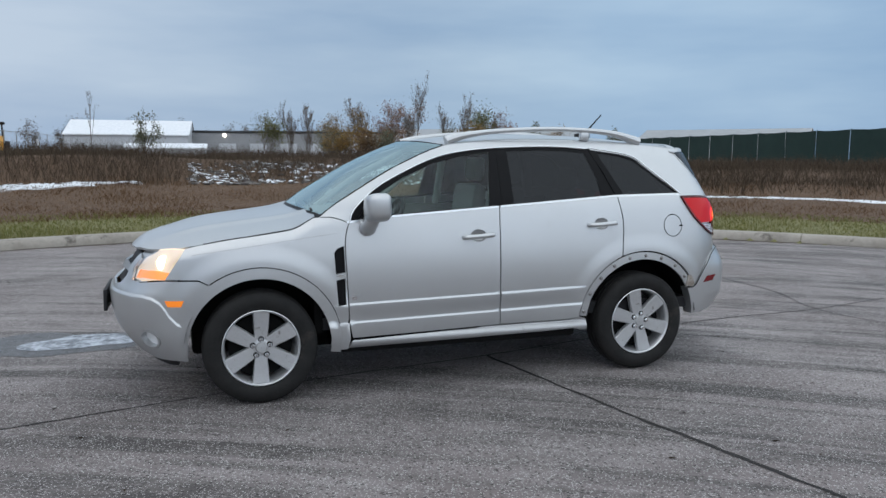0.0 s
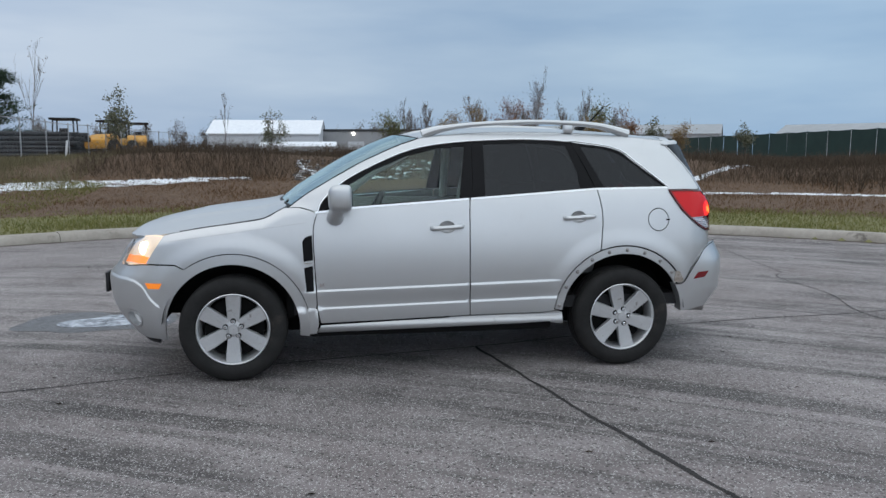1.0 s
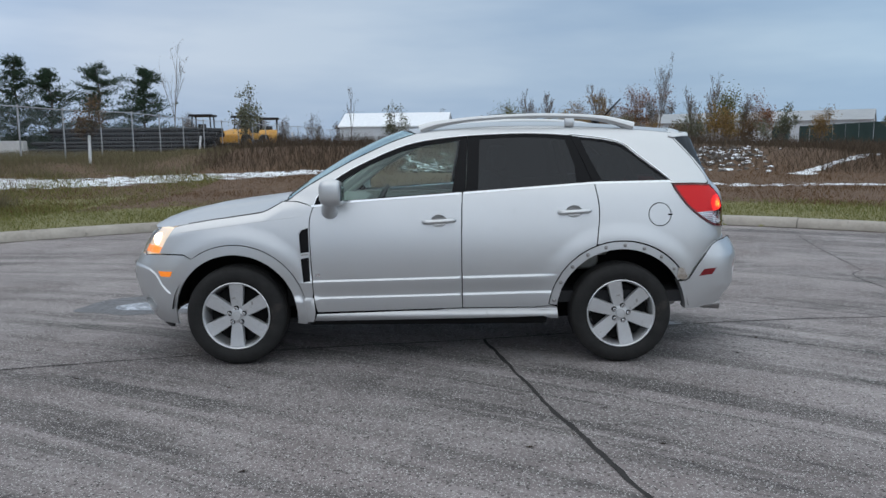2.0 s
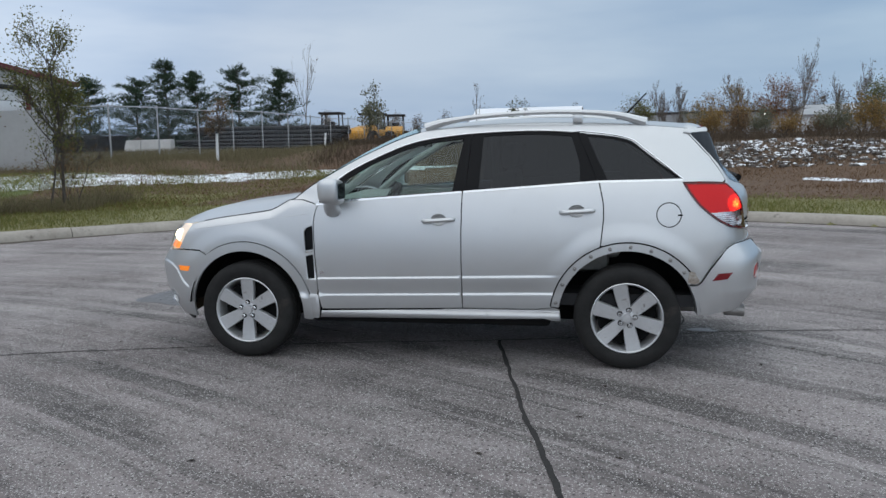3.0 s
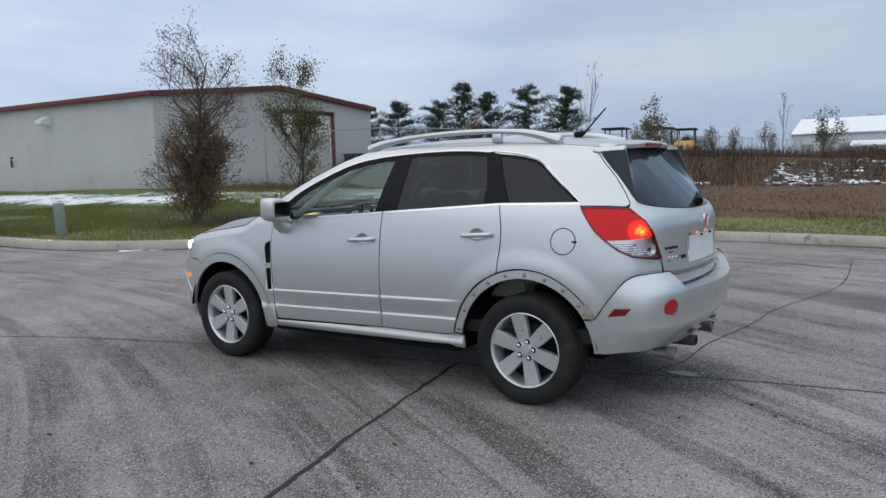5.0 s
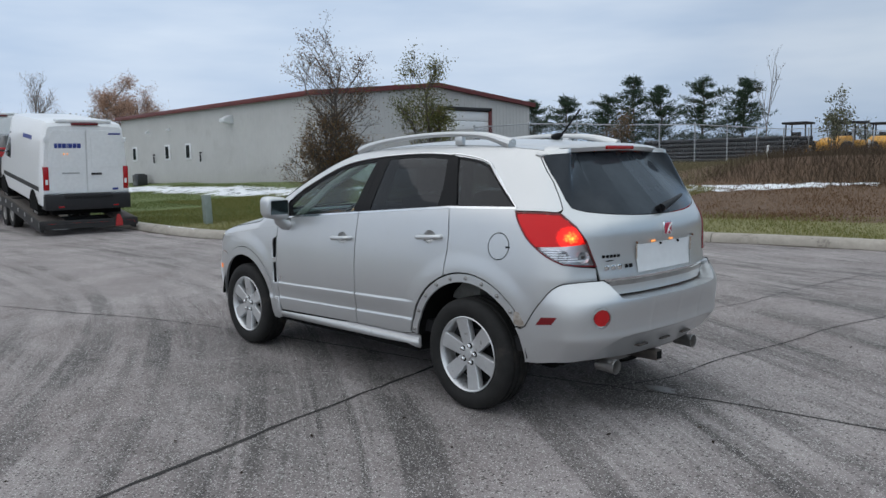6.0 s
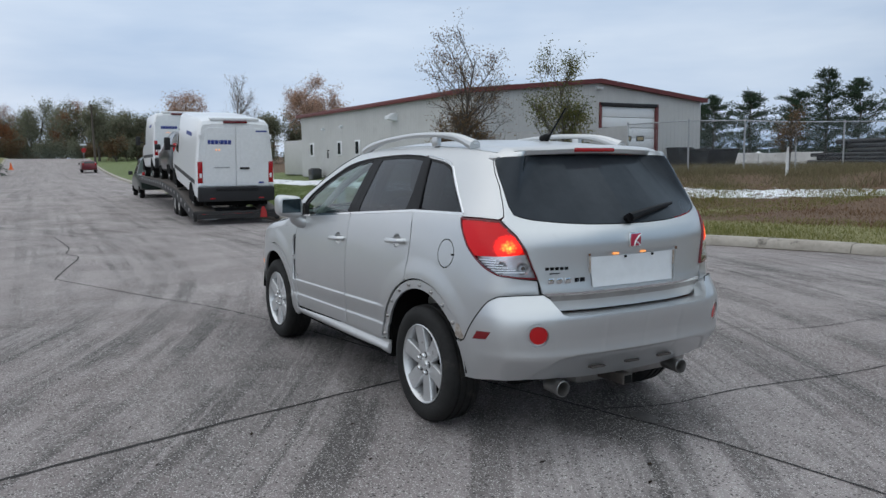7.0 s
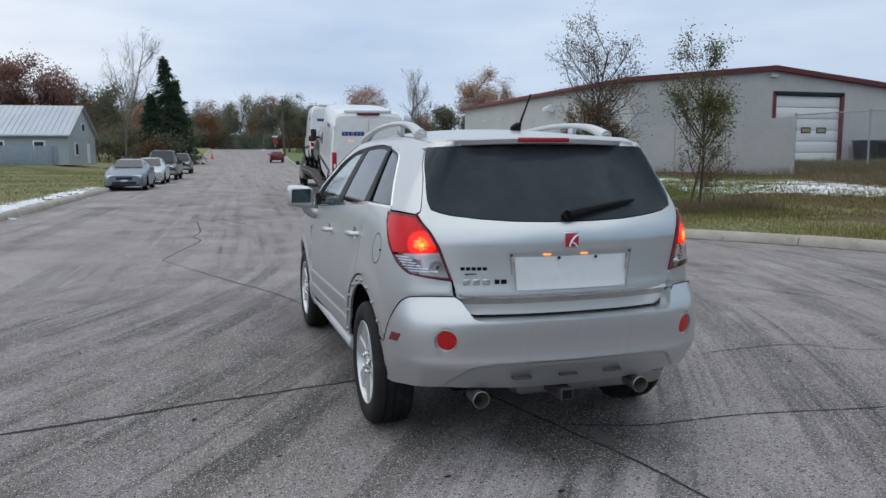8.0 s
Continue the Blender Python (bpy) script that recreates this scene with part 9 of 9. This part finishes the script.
def pine(seed, x, y, height, label, width=1.7, density=1.0, bare=0.12):
    P_ = Plant(seed)
    R = P_.r
    z = gz(x, y)
    trunk = [Vector((x + R.gauss(0, 0.014) * i, y + R.gauss(0, 0.014) * i, z + height * i / 8)) for i in range(9)]
    P_.limb(trunk, 0.13, 0.03, 7)
    n = int(68 * density)
    for k in range(n):
        t = bare + (1 - bare) * (k + R.random() * 0.7) / n
        i = min(int(t * 8), 7)
        p = trunk[i].lerp(trunk[i + 1], t * 8 - i)
        a = R.uniform(0, math.tau)
        reach = width * min(1.0, 0.35 + 2.2 * (t - bare)) * (1.08 - t) ** 0.75 * R.uniform(0.5, 1.35)
        d = Vector((math.cos(a), math.sin(a), R.uniform(-0.12, 0.35)))
        pts = [p]
        for j in range(4):
            d = (d + Vector((R.gauss(0, 0.12), R.gauss(0, 0.12), 0.03))).normalized()
            pts.append(pts[-1] + d * reach / 4)
        P_.limb(pts, 0.03, 0.008, 4)
        for j in range(int(105 * density)):
            f = R.uniform(0.12, 1.05) * 4
            i2 = min(int(f), 3)
            q = pts[i2].lerp(pts[i2 + 1], f - i2) + Vector((R.gauss(0, 0.19), R.gauss(0, 0.19), R.gauss(0.05, 0.11)))
            nd = (d + Vector((R.gauss(0, 0.8), R.gauss(0, 0.8), R.gauss(0.4, 0.6)))).normalized()
            P_.blade(q, nd, R.uniform(0.18, 0.34), 0.034)
    P_.make("pine_tree", label, "tree", M["bark"], M["needle"], "pines behind the yard")


# the two thin trees and the scrub by the kerb
leafy(21, -11.9, 7.45, 4.0, 3, "thin multi-stemmed tree with sparse brown leaves", M["leaf_brown"], 7500, 0.048, 0.62, 0.40, (24, 8, 4), 0.050, 0.05, low=0.5, scatter=0.11)
leafy(34, -12.0, 7.6, 2.1, 12, "low brown bush at the foot of the thin tree", M["leaf_brown"], 8500, 0.048, 0.58, 0.36, (11, 7), 0.022, 0.50, name="bush", scatter=0.1)
leafy(22, -10.95, 9.85, 3.4, 2, "slender young tree with sparse olive leaves", M["leaf_olive"], 6500, 0.055, 0.52, 0.5, (20, 7, 3), 0.040, 0.03, low=0.6, scatter=0.12)
leafy(24, -12.8, 22.06, 2.1, 1, "young tree with sparse brown leaves and a white trunk guard", M["leaf_brown"], 1100, 0.065, 0.5, 0.4, (16, 7, 3), 0.035, 0.02, low=0.95, scatter=0.12)
leafy(23, -10.6, 10.2, 1.5, 6, "low bush of dry stems under the young tree", M["leaf_brown"], 700, 0.05, 0.5, 0.3, (6, 4), 0.015, 0.4, name="bush")

for i, (x, y, h) in enumerate(((-45.4, 56, 6.2), (-41.3, 56, 6.3), (-37.4, 57, 6.0), (-33.9, 56, 7.5), (-31.5, 56.5, 6.6), (-27.9, 57, 6.9), (-23.6, 55.5, 6.4), (-48.8, 58, 5.6))):
    pine(40 + i, x, y, h, "dark green pine tree behind the yard", 3.2 + 0.4 * (i % 3), 1.0, 0.08)


def toward(t_eye, yaw_px, depth, eye, ahead):
    """A place so far ahead of an eye and so far to its side (in tangents)."""
    f = Vector(ahead).normalized()
    r = Vector((f.y, -f.x))
    return Vector(eye) + f * depth + r * depth * yaw_px


# bare and golden trees beyond the bank
E0, F0 = (-1.784, -5.662), (0.636, 1.882)
for i, (u, dep, h, kind) in enumerate(((-0.225, 72, 5.0, "olive"), (-0.195, 76, 6.6, "bare"), (-0.175, 74, 6.0, "bare"), (-0.14, 78, 4.6, "gold"), (-0.105, 74, 5.0, "gold"), (-0.108, 79, 7.0, "bare"), (-0.07, 78, 5.8, "rust"), (-0.05, 80, 6.2, "rust"), (-0.038, 72, 8.4, "bare"), (0.005, 76, 6.0, "bare"), (0.03, 70, 6.6, "bare"), (0.045, 62, 4.4, "olive"), (0.062, 74, 5.2, "bare"), (0.078, 82, 5.0, "rust"), (0.14, 90, 3.8, "gold"))):
    p = toward(0, u, dep, E0, F0)
    if kind == "bare":
        leafy(60 + i, p.x, p.y, h * 0.74, 3, "bare grey tree beyond the bank", M["leaf_brown"], 250, 0.12, 0.36, 0.75, (14, 8, 5), 0.06, 0.10, M["bark_pale"], group="trees beyond the bank")
    else:
        leafy(60 + i, p.x, p.y, h * 0.84, 4, {"olive": "small tree with thin olive leaves", "gold": "small tree with golden autumn leaves", "rust": "small tree with rusty autumn leaves"}[kind], {"olive": M["leaf_olive"], "gold": M["leaf_gold"], "rust": M["leaf_orange"]}[kind], 2000, 0.13, 0.5, 0.5, (11, 7, 4), 0.05, 0.24, M["bark_pale"], scatter=0.3, group="trees beyond the bank")
for i, (x, y, h) in enumerate(((-13.0, 45.0, 3.6), (-4.5, 58.0, 3.4), (-16.5, 62.0, 3.0), (23.0, 48.0, 2.6), (38.0, 60.0, 2.6))):
    leafy(90 + i, x, y, h, 4, "small olive bush in the weeds", M["leaf_dim"], 1300, 0.14, 0.5, 0.5, (8, 5), 0.04, 0.25, name="bush", scatter=0.16)
for i, (x, y, h) in enumerate(((-19.5, 50.0, 6.5), (-9.0, 70.0, 5.0))):
    leafy(97 + i, x, y, h, 1, "bare slender tree by the yard", M["leaf_brown"], 40, 0.1, 0.25, 0.9, (8, 5, 3), 0.05, 0.05, M["bark_pale"])
for i in range(9):
    p = toward(0, -0.15 + 0.028 * i + rgn.uniform(-0.008, 0.008), 60 + rgn.uniform(-4, 6), E0, F0)
    leafy(400 + i, p.x, p.y, rgn.uniform(1.8, 2.9), 7, "tangled autumn bush beyond the bank", M["leaf_gold"] if i % 3 == 1 else (M["leaf_brown"] if i % 3 else M["leaf_dim"]), 2200, 0.12, 0.55, 0.4, (9, 6), 0.03, 0.4, name="bush", scatter=0.24, group="bushes beyond the bank")
# woods on the skyline beyond the sheds
for i in range(26):
    x = -70 + 5.4 * i + rgn.uniform(-2, 2)
    y = 205 + rgn.uniform(-12, 25)
    leafy(120 + i, x, y, rgn.uniform(6.5, 9.5), 3, "bare grey tree on the skyline", M["bark_pale"], 900, 0.35, 0.4, 0.7, (8, 5), 0.16, 0.15, M["bark_pale"], scatter=0.5, z=0.8, group="trees on the skyline")

# trees along the far road
E8, F8 = (5.655, -1.74), (-1.898, 0.586)
far_trees = [  # side tangent, depth, height, kind
    (-0.56, 112, 12.5, "red"), (-0.53, 116, 13.0, "red"), (-0.50, 114, 12.6, "red"), (-0.475, 118, 11.5, "red"), (-0.455, 122, 9.5, "dim"),
    (-0.405, 100, 14.0, "bare"), (-0.37, 96, 8.5, "spruce"), (-0.352, 99, 13.2, "spruce"), (-0.340, 101, 10.5, "spruce"), (-0.325, 110, 10.8, "dim"), (-0.305, 118, 12.4, "dim"),
    (-0.285, 112, 8.6, "orange"), (-0.268, 125, 10.0, "dim"), (-0.25, 132, 11.0, "dim"), (-0.232, 140, 11.0, "dim"), (-0.214, 150, 10.0, "dim"), (-0.196, 158, 9.4, "dim"), (-0.265, 105, 5.0, "dim"), (-0.245, 112, 5.5, "orange"), (-0.22, 122, 6.0, "dim"),
    (-0.38, 108, 8.0, "orange"), (-0.42, 118, 9.0, "dim"), (-0.178, 166, 8.6, "dim"), (-0.16, 172, 9.2, "dim"), (-0.145, 168, 8.0, "dim"), (-0.12, 175, 8.2, "dim"),
    (-0.105, 118, 11.6, "orange"), (-0.038, 120, 11.4, "bare"), (-0.028, 124, 10.2, "bare"), (0.055, 108, 12.6, "orange"), (0.072, 112, 12.0, "orange"), (0.0, 150, 8.0, "dim"), (0.03, 150, 7.5, "dim"),
    (-0.60, 118, 11.0, "red"), (-0.65, 120, 11.0, "dim"), (-0.72, 118, 11.0, "red"),
]
for i, (u, dep, h, kind) in enumerate(far_trees):
    p = toward(8, u, dep, E8, F8)
    if float(road_distance(p.x, p.y)) < 1.2:
        continue
    if kind == "spruce":
        P_ = Plant(200 + i)
        R = P_.r
        z = gz(p.x, p.y)
        P_.limb([Vector((p.x, p.y, z)), Vector((p.x, p.y, z + h))], 0.22, 0.03, 7)
        for k in range(230):
            t = 0.04 + 0.96 * (k / 230)
            a = R.uniform(0, math.tau)
            reach = 0.31 * h * (1.02 - t) ** 0.9 * R.uniform(0.6, 1.2)
            o = Vector((p.x, p.y, z + h * t))
            d = Vector((math.cos(a), math.sin(a), -0.25))
            P_.limb([o, o + d * reach], 0.04, 0.01, 3)
            for j in range(24):
                q = o + d * reach * R.uniform(0.2, 1.05) + Vector((R.gauss(0, 0.16), R.gauss(0, 0.16), R.gauss(-0.05, 0.12)))
                P_.blade(q, (d + Vector((R.gauss(0, 0.5), R.gauss(0, 0.5), R.gauss(-0.3, 0.4)))).normalized(), R.uniform(0.3, 0.6), 0.08)
        P_.make("spruce_tree", "tall dark spruce beside the far road", "tree", M["bark"], M["needle"], "trees along the far road")
    elif kind == "bare":
        leafy(200 + i, p.x, p.y, h, 2, "bare grey tree beside the far road", M["leaf_tan"], 150, 0.18, 0.55, 0.45, (14, 9, 5), 0.14, 0.05, M["bark_pale"], scatter=0.2, group="trees along the far road")
    else:
        label, leaf = {"red": ("large tree with dark red autumn leaves, haze painted in", M["leaf_red"]), "dim": ("leafy tree in dull autumn green, haze painted in", M["leaf_dim"]), "orange": ("wide tree with thin rusty autumn leaves", M["leaf_tan"])}[kind]
        leafy(200 + i, p.x, p.y, h * (0.92 if kind != "orange" else 0.78), 2 if kind != "orange" else 1, label, leaf, 6000 if kind != "orange" else 9000, 0.30 if kind != "orange" else 0.17, 0.55 if kind != "orange" else 0.62, 0.35, (10, 6, 4) if kind != "orange" else (18, 8, 5), 0.2, 0.05, scatter=0.6 if kind != "orange" else 0.45, low=h * 0.12, group="trees along the far road")
for i, (u, dep, h, kind) in enumerate(far_trees):
    p = toward(8, u, dep - 2.0, E8, F8)
    if kind != "bare" and float(road_distance(p.x, p.y)) > 2:
        leafy(520 + i, p.x, p.y, h * 0.34, 7, "dull undergrowth below the far trees", M["leaf_dim"] if i % 3 else M["leaf_brown"], 1500, 0.30, 0.6, 0.25, (8, 5), 0.05, 0.5, name="bush", scatter=0.5, group="undergrowth along the far road")
for i in range(26):
    p = toward(8, -0.44 + 0.0125 * i, 104 + 2.6 * i + rgn.uniform(-4, 4), E8, F8)
    d = float(road_distance(p.x, p.y))
    if d < 4:
        continue
    leafy(300 + i, p.x, p.y, rgn.uniform(3.2, 5.4), 6, "dull brown thicket beside the far road", M["leaf_dim"] if i % 3 else M["leaf_brown"], 1300, 0.32, 0.6, 0.3, (8, 5), 0.05, 0.4, name="bush", scatter=0.45, group="thickets along the far road")


for i in range(26):
    p = toward(8, -0.43 + 0.0165 * i, 190 + rgn.uniform(-3, 14), E8, F8)
    leafy(440 + i, p.x, p.y, rgn.uniform(8.0, 13.0) - 3.0 * smooth01(i, 14, 22), 4, "hazy autumn tree closing the far road", M["leaf_dim"] if i % 4 else M["leaf_orange"], 8000, 0.27, 0.6, 0.3, (9, 6, 3), 0.15, 0.25, scatter=0.6, group="trees closing the road", low=0.6)

for i in range(46):
    p = toward(8, -0.44 + 0.0098 * i, 186 + rgn.uniform(-3, 3), E8, F8)
    leafy(480 + i, p.x, p.y, rgn.uniform(2.6, 4.0), 7, "low dull thicket closing the far road", M["leaf_dim"] if i % 3 else M["leaf_brown"], 3600, 0.32, 0.6, 0.2, (7, 5), 0.06, 0.7, name="bush", scatter=0.7, group="thickets closing the road")

# ---------------------------------------------------------------- grass and weeds
def strew(name, label, material, n, area, keep, tall, wide, lean, seed, blades=1):
    """Many thin blades standing on the ground, as one sheet of stuff."""
    r = np.random.default_rng(seed)
    x = r.uniform(area[0], area[1], n)
    y = r.uniform(area[2], area[3], n)
    ok = keep(x, y, road_distance(x, y), r)
    x, y = x[ok], y[ok]
    z = land(x, y) - 0.01
    k = len(x)
    vs = []
    h = r.uniform(tall[0], tall[1], k) * (0.75 + 0.35 * wavy(x, y, 1.4))
    a = r.uniform(0, math.tau, k)
    w = wide * r.uniform(0.6, 1.4, k)
    lx, ly = r.normal(0, lean, k) * h, r.normal(0, lean, k) * h
    p = np.stack([x, y, z], 1)
    side = np.stack([np.cos(a) * w, np.sin(a) * w, np.zeros(k)], 1)
    mid = p + np.stack([lx * 0.4, ly * 0.4, h * 0.55], 1)
    tip = p + np.stack([lx, ly, h], 1)
    v = np.stack([p - side, p + side, mid + side * 0.7, mid - side * 0.7, tip], 1).reshape(-1, 3)
    i = np.arange(k) * 5
    tri = np.stack([np.stack([i, i + 1, i + 2], 1), np.stack([i, i + 2, i + 3], 1), np.stack([i + 3, i + 2, i + 4], 1)], 1).reshape(-1, 3)
    ob = mesh_ob(name, v, tri, material, None, "", False)
    tagged(ob, label, "grass" if "grass" in name else "weeds", kind="stuff")


sector = lambda x, y: (y > 1.5) & (x > -30) & (x < 26)
strew("grass_verge", "short tan and green grass along the kerb", M["grass"], 300000, (-20, 15, 2, 18), lambda x, y, d, r: sector(x, y) & (d > 0.34) & (d < 4.6) & (r.random(len(x)) < np.where(x < -8, 1.0, np.clip(1.15 - d / 4.8, 0, 1))), (0.04, 0.13), 0.006, 0.35, 1)
strew("grass_lawn", "short green lawn in front of the hall", M["lawn"], 120000, (-40, -13, 4, 17), lambda x, y, d, r: (d > 0.34) & (d < 11.5) & (x < -13.5), (0.03, 0.08), 0.008, 0.35, 2)
strew("dead_grass", "flattened brown dead grass on the open ground", M["dead"], 130000, (-18, 18, 5, 24), lambda x, y, d, r: sector(x, y) & (x > -9.5 - 0.5 * d) & (x > -15) & (d > 3.0) & (d < 12.5) & (r.random(len(x)) < 0.55 + 0.45 * wavy(x, y, 1.1)), (0.04, 0.14), 0.007, 0.6, 3)
strew("dry_weeds", "tall dry brown weeds on the bank", M["weed"], 260000, (-30, 26, 8, 50), lambda x, y, d, r: (d > 11.6 + 0.8 * wavy(x, y, 3)) & (d < 32) & (x > -8.5 - 0.12 * (y - 20)) & (r.random(len(x)) < 0.65 + 0.4 * wavy(x, y, 2.3)), (0.22, 0.78), 0.007, 0.5, 4)
strew("dry_weeds", "tall dry brown weeds below the green fence", M["weed"], 90000, (14, 52, -10, 60), lambda x, y, d, r: (d > 9.8 + 0.8 * wavy(x, y, 3)) & (d < 36) & (r.random(len(x)) < 0.7 + 0.4 * wavy(x, y, 2.3)), (0.2, 0.6), 0.012, 0.6, 5)
strew("scrub_weeds", "dry weeds and grass round the thin trees", M["scrub"], 46000, (-15, -7.5, 6, 14), lambda x, y, d, r: (d > 2.6) & (np.minimum(np.hypot(x + 11.9, y - 7.5), np.hypot(x + 10.8, y - 10.0)) < 1.5 + 0.5 * wavy(x, y, 0.7)) & (r.random(len(x)) < 0.5 + 0.5 * wavy(x, y, 0.9)), (0.10, 0.50), 0.006, 0.5, 6)
strew("grass_field", "short olive grass between the thin trees and the hall", M["grass"], 110000, (-25, -7, 8, 19), lambda x, y, d, r: (d > 4.4) & (d < 13) & (r.random(len(x)) < 0.6 + 0.4 * wavy(x, y, 1.3)), (0.04, 0.14), 0.007, 0.4, 17)
strew("scrub_weeds", "dry weeds by the yard fence", M["scrub"], 90000, (-25, -8, 17, 36), lambda x, y, d, r: (d > 10.5) & (r.random(len(x)) < 0.55 + 0.45 * wavy(x, y, 1.3)), (0.10, 0.46), 0.007, 0.45, 7)
strew("grass_lawn", "short lawn beside the parked cars", M["grass"], 60000, (-70, -12, -24, -5), lambda x, y, d, r: (d > 0.34) & (d < 16), (0.04, 0.10), 0.014, 0.35, 8)

# stones and snow on the bank
r_ = np.random.default_rng(5)
ico = bmesh.new()
bmesh.ops.create_icosphere(ico, subdivisions=1, radius=1)
iv = np.array([v.co[:] for v in ico.verts])
it = np.array([[v.index for v in f.verts] for f in ico.faces])
ico.free()
vs, fs, k = [], [], 0
for _ in range(9000):
    x, y = r_.uniform(-1.5, 14), r_.uniform(16, 28)
    d = float(road_distance(x, y))
    if not (11.3 < d < 15.6) or x > 0.6 + 0.37 * (y + 6.2) + r_.normal(0, 0.5) or r_.random() > 0.72 + 0.5 * float(wavy(x, y, 1.6)):
        continue
    s = r_.uniform(0.025, 0.10) * r_.uniform(0.6, 1.3)
    q = iv * s * r_.uniform(0.6, 1.5, 3) * np.array([1.2, 1.2, 0.55]) * (1 + r_.normal(0, 0.16, (len(iv), 1))) + np.array([x, y, gz(x, y) + s * 0.25])
    vs.append(q)
    fs.append(it + k)
    k += len(iv)
ms = Mat("snowy_stone", 0.9)
up_n = ms.sep(ms.t.nodes.new("ShaderNodeNewGeometry").outputs["Normal"])[2]
lying = ms.step(ms.math("ADD", ms.math("ADD", ms.math("MULTIPLY", up_n, 0.35), ms.math("MULTIPLY", ms.island(), 0.5)), ms.math("MULTIPLY", ms.math("SUBTRACT", ms.noise(0.9, 4), 0.5), 2.4)), 0.50, 0.66)
stone_c = ms.ramp(ms.island(), [(0.0, (0.08, 0.07, 0.065, 1)), (1.0, (0.20, 0.185, 0.17, 1))])
ms.put("Base Color", ms.mix(lying, stone_c, (0.80, 0.83, 0.87, 1)))
stones_ob = mesh_ob("bank_stones", np.vstack(vs), np.vstack(fs), ms.m, None, "", False)
tagged(stones_ob, "rubble stones on the bank, dusted with snow", "stones", kind="stuff")

# ridges of old snow along the bank, by the lawn and on the kerb
def snow_strip(pts, width, seed, label, thick=0.05, ragged=0.75):
    rng = np.random.default_rng(seed)
    fine = spline(pts, 0.10)
    n = 13
    vs, fs = [], []
    wl = width * (0.6 + 0.8 * np.abs(np.convolve(rng.normal(0, 1, len(fine) + 8), np.ones(6) / 6, "same")[:len(fine)]) * 1.6)
    for i, p in enumerate(fine):
        q, r0 = np.array(fine[max(i - 1, 0)]), np.array(fine[min(i + 1, len(fine) - 1)])
        t = (r0 - q) / max(np.linalg.norm(r0 - q), 1e-6)
        nn = np.array([-t[1], t[0]])
        c = np.array(p) + nn * rng.normal(0, width * 0.10)
        for j in range(n):
            u = 2 * j / (n - 1) - 1
            xy = c + nn * u * wl[i] + rng.normal(0, 0.02, 2)
            on_road = float(road_distance(*xy)) < 0.0
            zz = 0.002 + float(rise(xy[0])) if on_road else gz(*xy)
            vs.append((xy[0], xy[1], zz + (thick * (1 - u * u) * rng.uniform(0.3, 1.3) - 0.015)))
    for i in range(len(fine) - 1):
        for j in range(n - 1):
            x, y = vs[i * n + j][:2]
            if float(wavy(x, y, 0.33)) + 0.8 * float(wavy(x + 3, y, 0.11)) + 0.5 * float(wavy(x, y + 5, 1.3)) > ragged:
                continue
            fs.append((i * n + j, i * n + j + 1, (i + 1) * n + j + 1, (i + 1) * n + j))
    ob = mesh_ob("snow_patch", vs, fs, M["snow"])
    tagged(ob, label, "snow", kind="structure")


snow_strip([(-17.0, 13.6), (-14.5, 14.9), (-12.0, 16.3), (-9.0, 18.3), (-6.5, 19.6), (-4.5, 20.4), (-3.0, 20.7)], 0.42, 1, "thin strip of old snow at the foot of the bank", 0.05, 0.25)
snow_strip([(12.2, 14.6), (14.5, 12.4), (16.6, 9.6), (18.2, 6.4), (19.4, 3.0)], 0.28, 2, "thin strip of old snow at the foot of the bank")
snow_strip([(10.9, 17.8), (12.8, 19.2), (15.1, 20.8)], 0.22, 8, "broken strip of old snow on the slope")
snow_strip([(-56.0, 13.7), (-44.0, 14.0), (-34.0, 14.0), (-26.0, 14.2), (-21.0, 14.6)], 1.25, 3, "broad patch of snow in front of the hall", 0.08)
snow_strip([(-9.9, 3.95), (-9.0, 4.75), (-8.3, 5.4)], 0.13, 4, "little snow left along the kerb", 0.03)
snow_strip([(-13.2, 3.75), (-12.4, 3.72), (-11.8, 3.74)], 0.16, 5, "dirty snow left along the kerb", 0.05)
snow_strip([(-15.0, -6.65), (-18.0, -6.7), (-23.0, -6.6), (-28.0, -6.3)], 0.32, 6, "ridge of ploughed snow on the kerb", 0.08)
snow_strip([(-52.0, -5.3), (-60.0, -4.9), (-72.0, -4.5)], 0.5, 7, "ridge of ploughed snow on the kerb", 0.12)

# dead leaves, twigs and crumbs on the asphalt
rng_l = np.random.default_rng(77)
vs, fs = [], []
while len(fs) < 520:
    x, y = rng_l.uniform(-9, 8), rng_l.uniform(-5.5, 7.5)
    if float(road_distance(x, y)) > -0.2:
        continue
    a, l, w = rng_l.uniform(0, math.tau), rng_l.uniform(0.008, 0.030), rng_l.uniform(0.004, 0.014)
    u, v = np.array([math.cos(a), math.sin(a)]) * l, np.array([-math.sin(a), math.cos(a)]) * w
    i = len(vs)
    for k, (du, dv, dz) in enumerate(((-1, 0, 0.004), (0, -1, 0.004 + rng_l.uniform(0, 0.006)), (1, 0, 0.006), (0, 1, 0.004 + rng_l.uniform(0, 0.008)))):
        vs.append((x + du * u[0] + dv * v[0], y + du * u[1] + dv * v[1], dz))
    fs += [(i, i + 1, i + 2), (i, i + 2, i + 3)]
litter = mesh_ob("leaf_litter", vs, fs, leaf_mat("litter", [(0.035, 0.026, 0.020), (0.06, 0.042, 0.03), (0.10, 0.072, 0.05)], 0.9), None, "", False)
tagged(litter, "small dead leaves and crumbs scattered on the asphalt", "litter", kind="stuff")
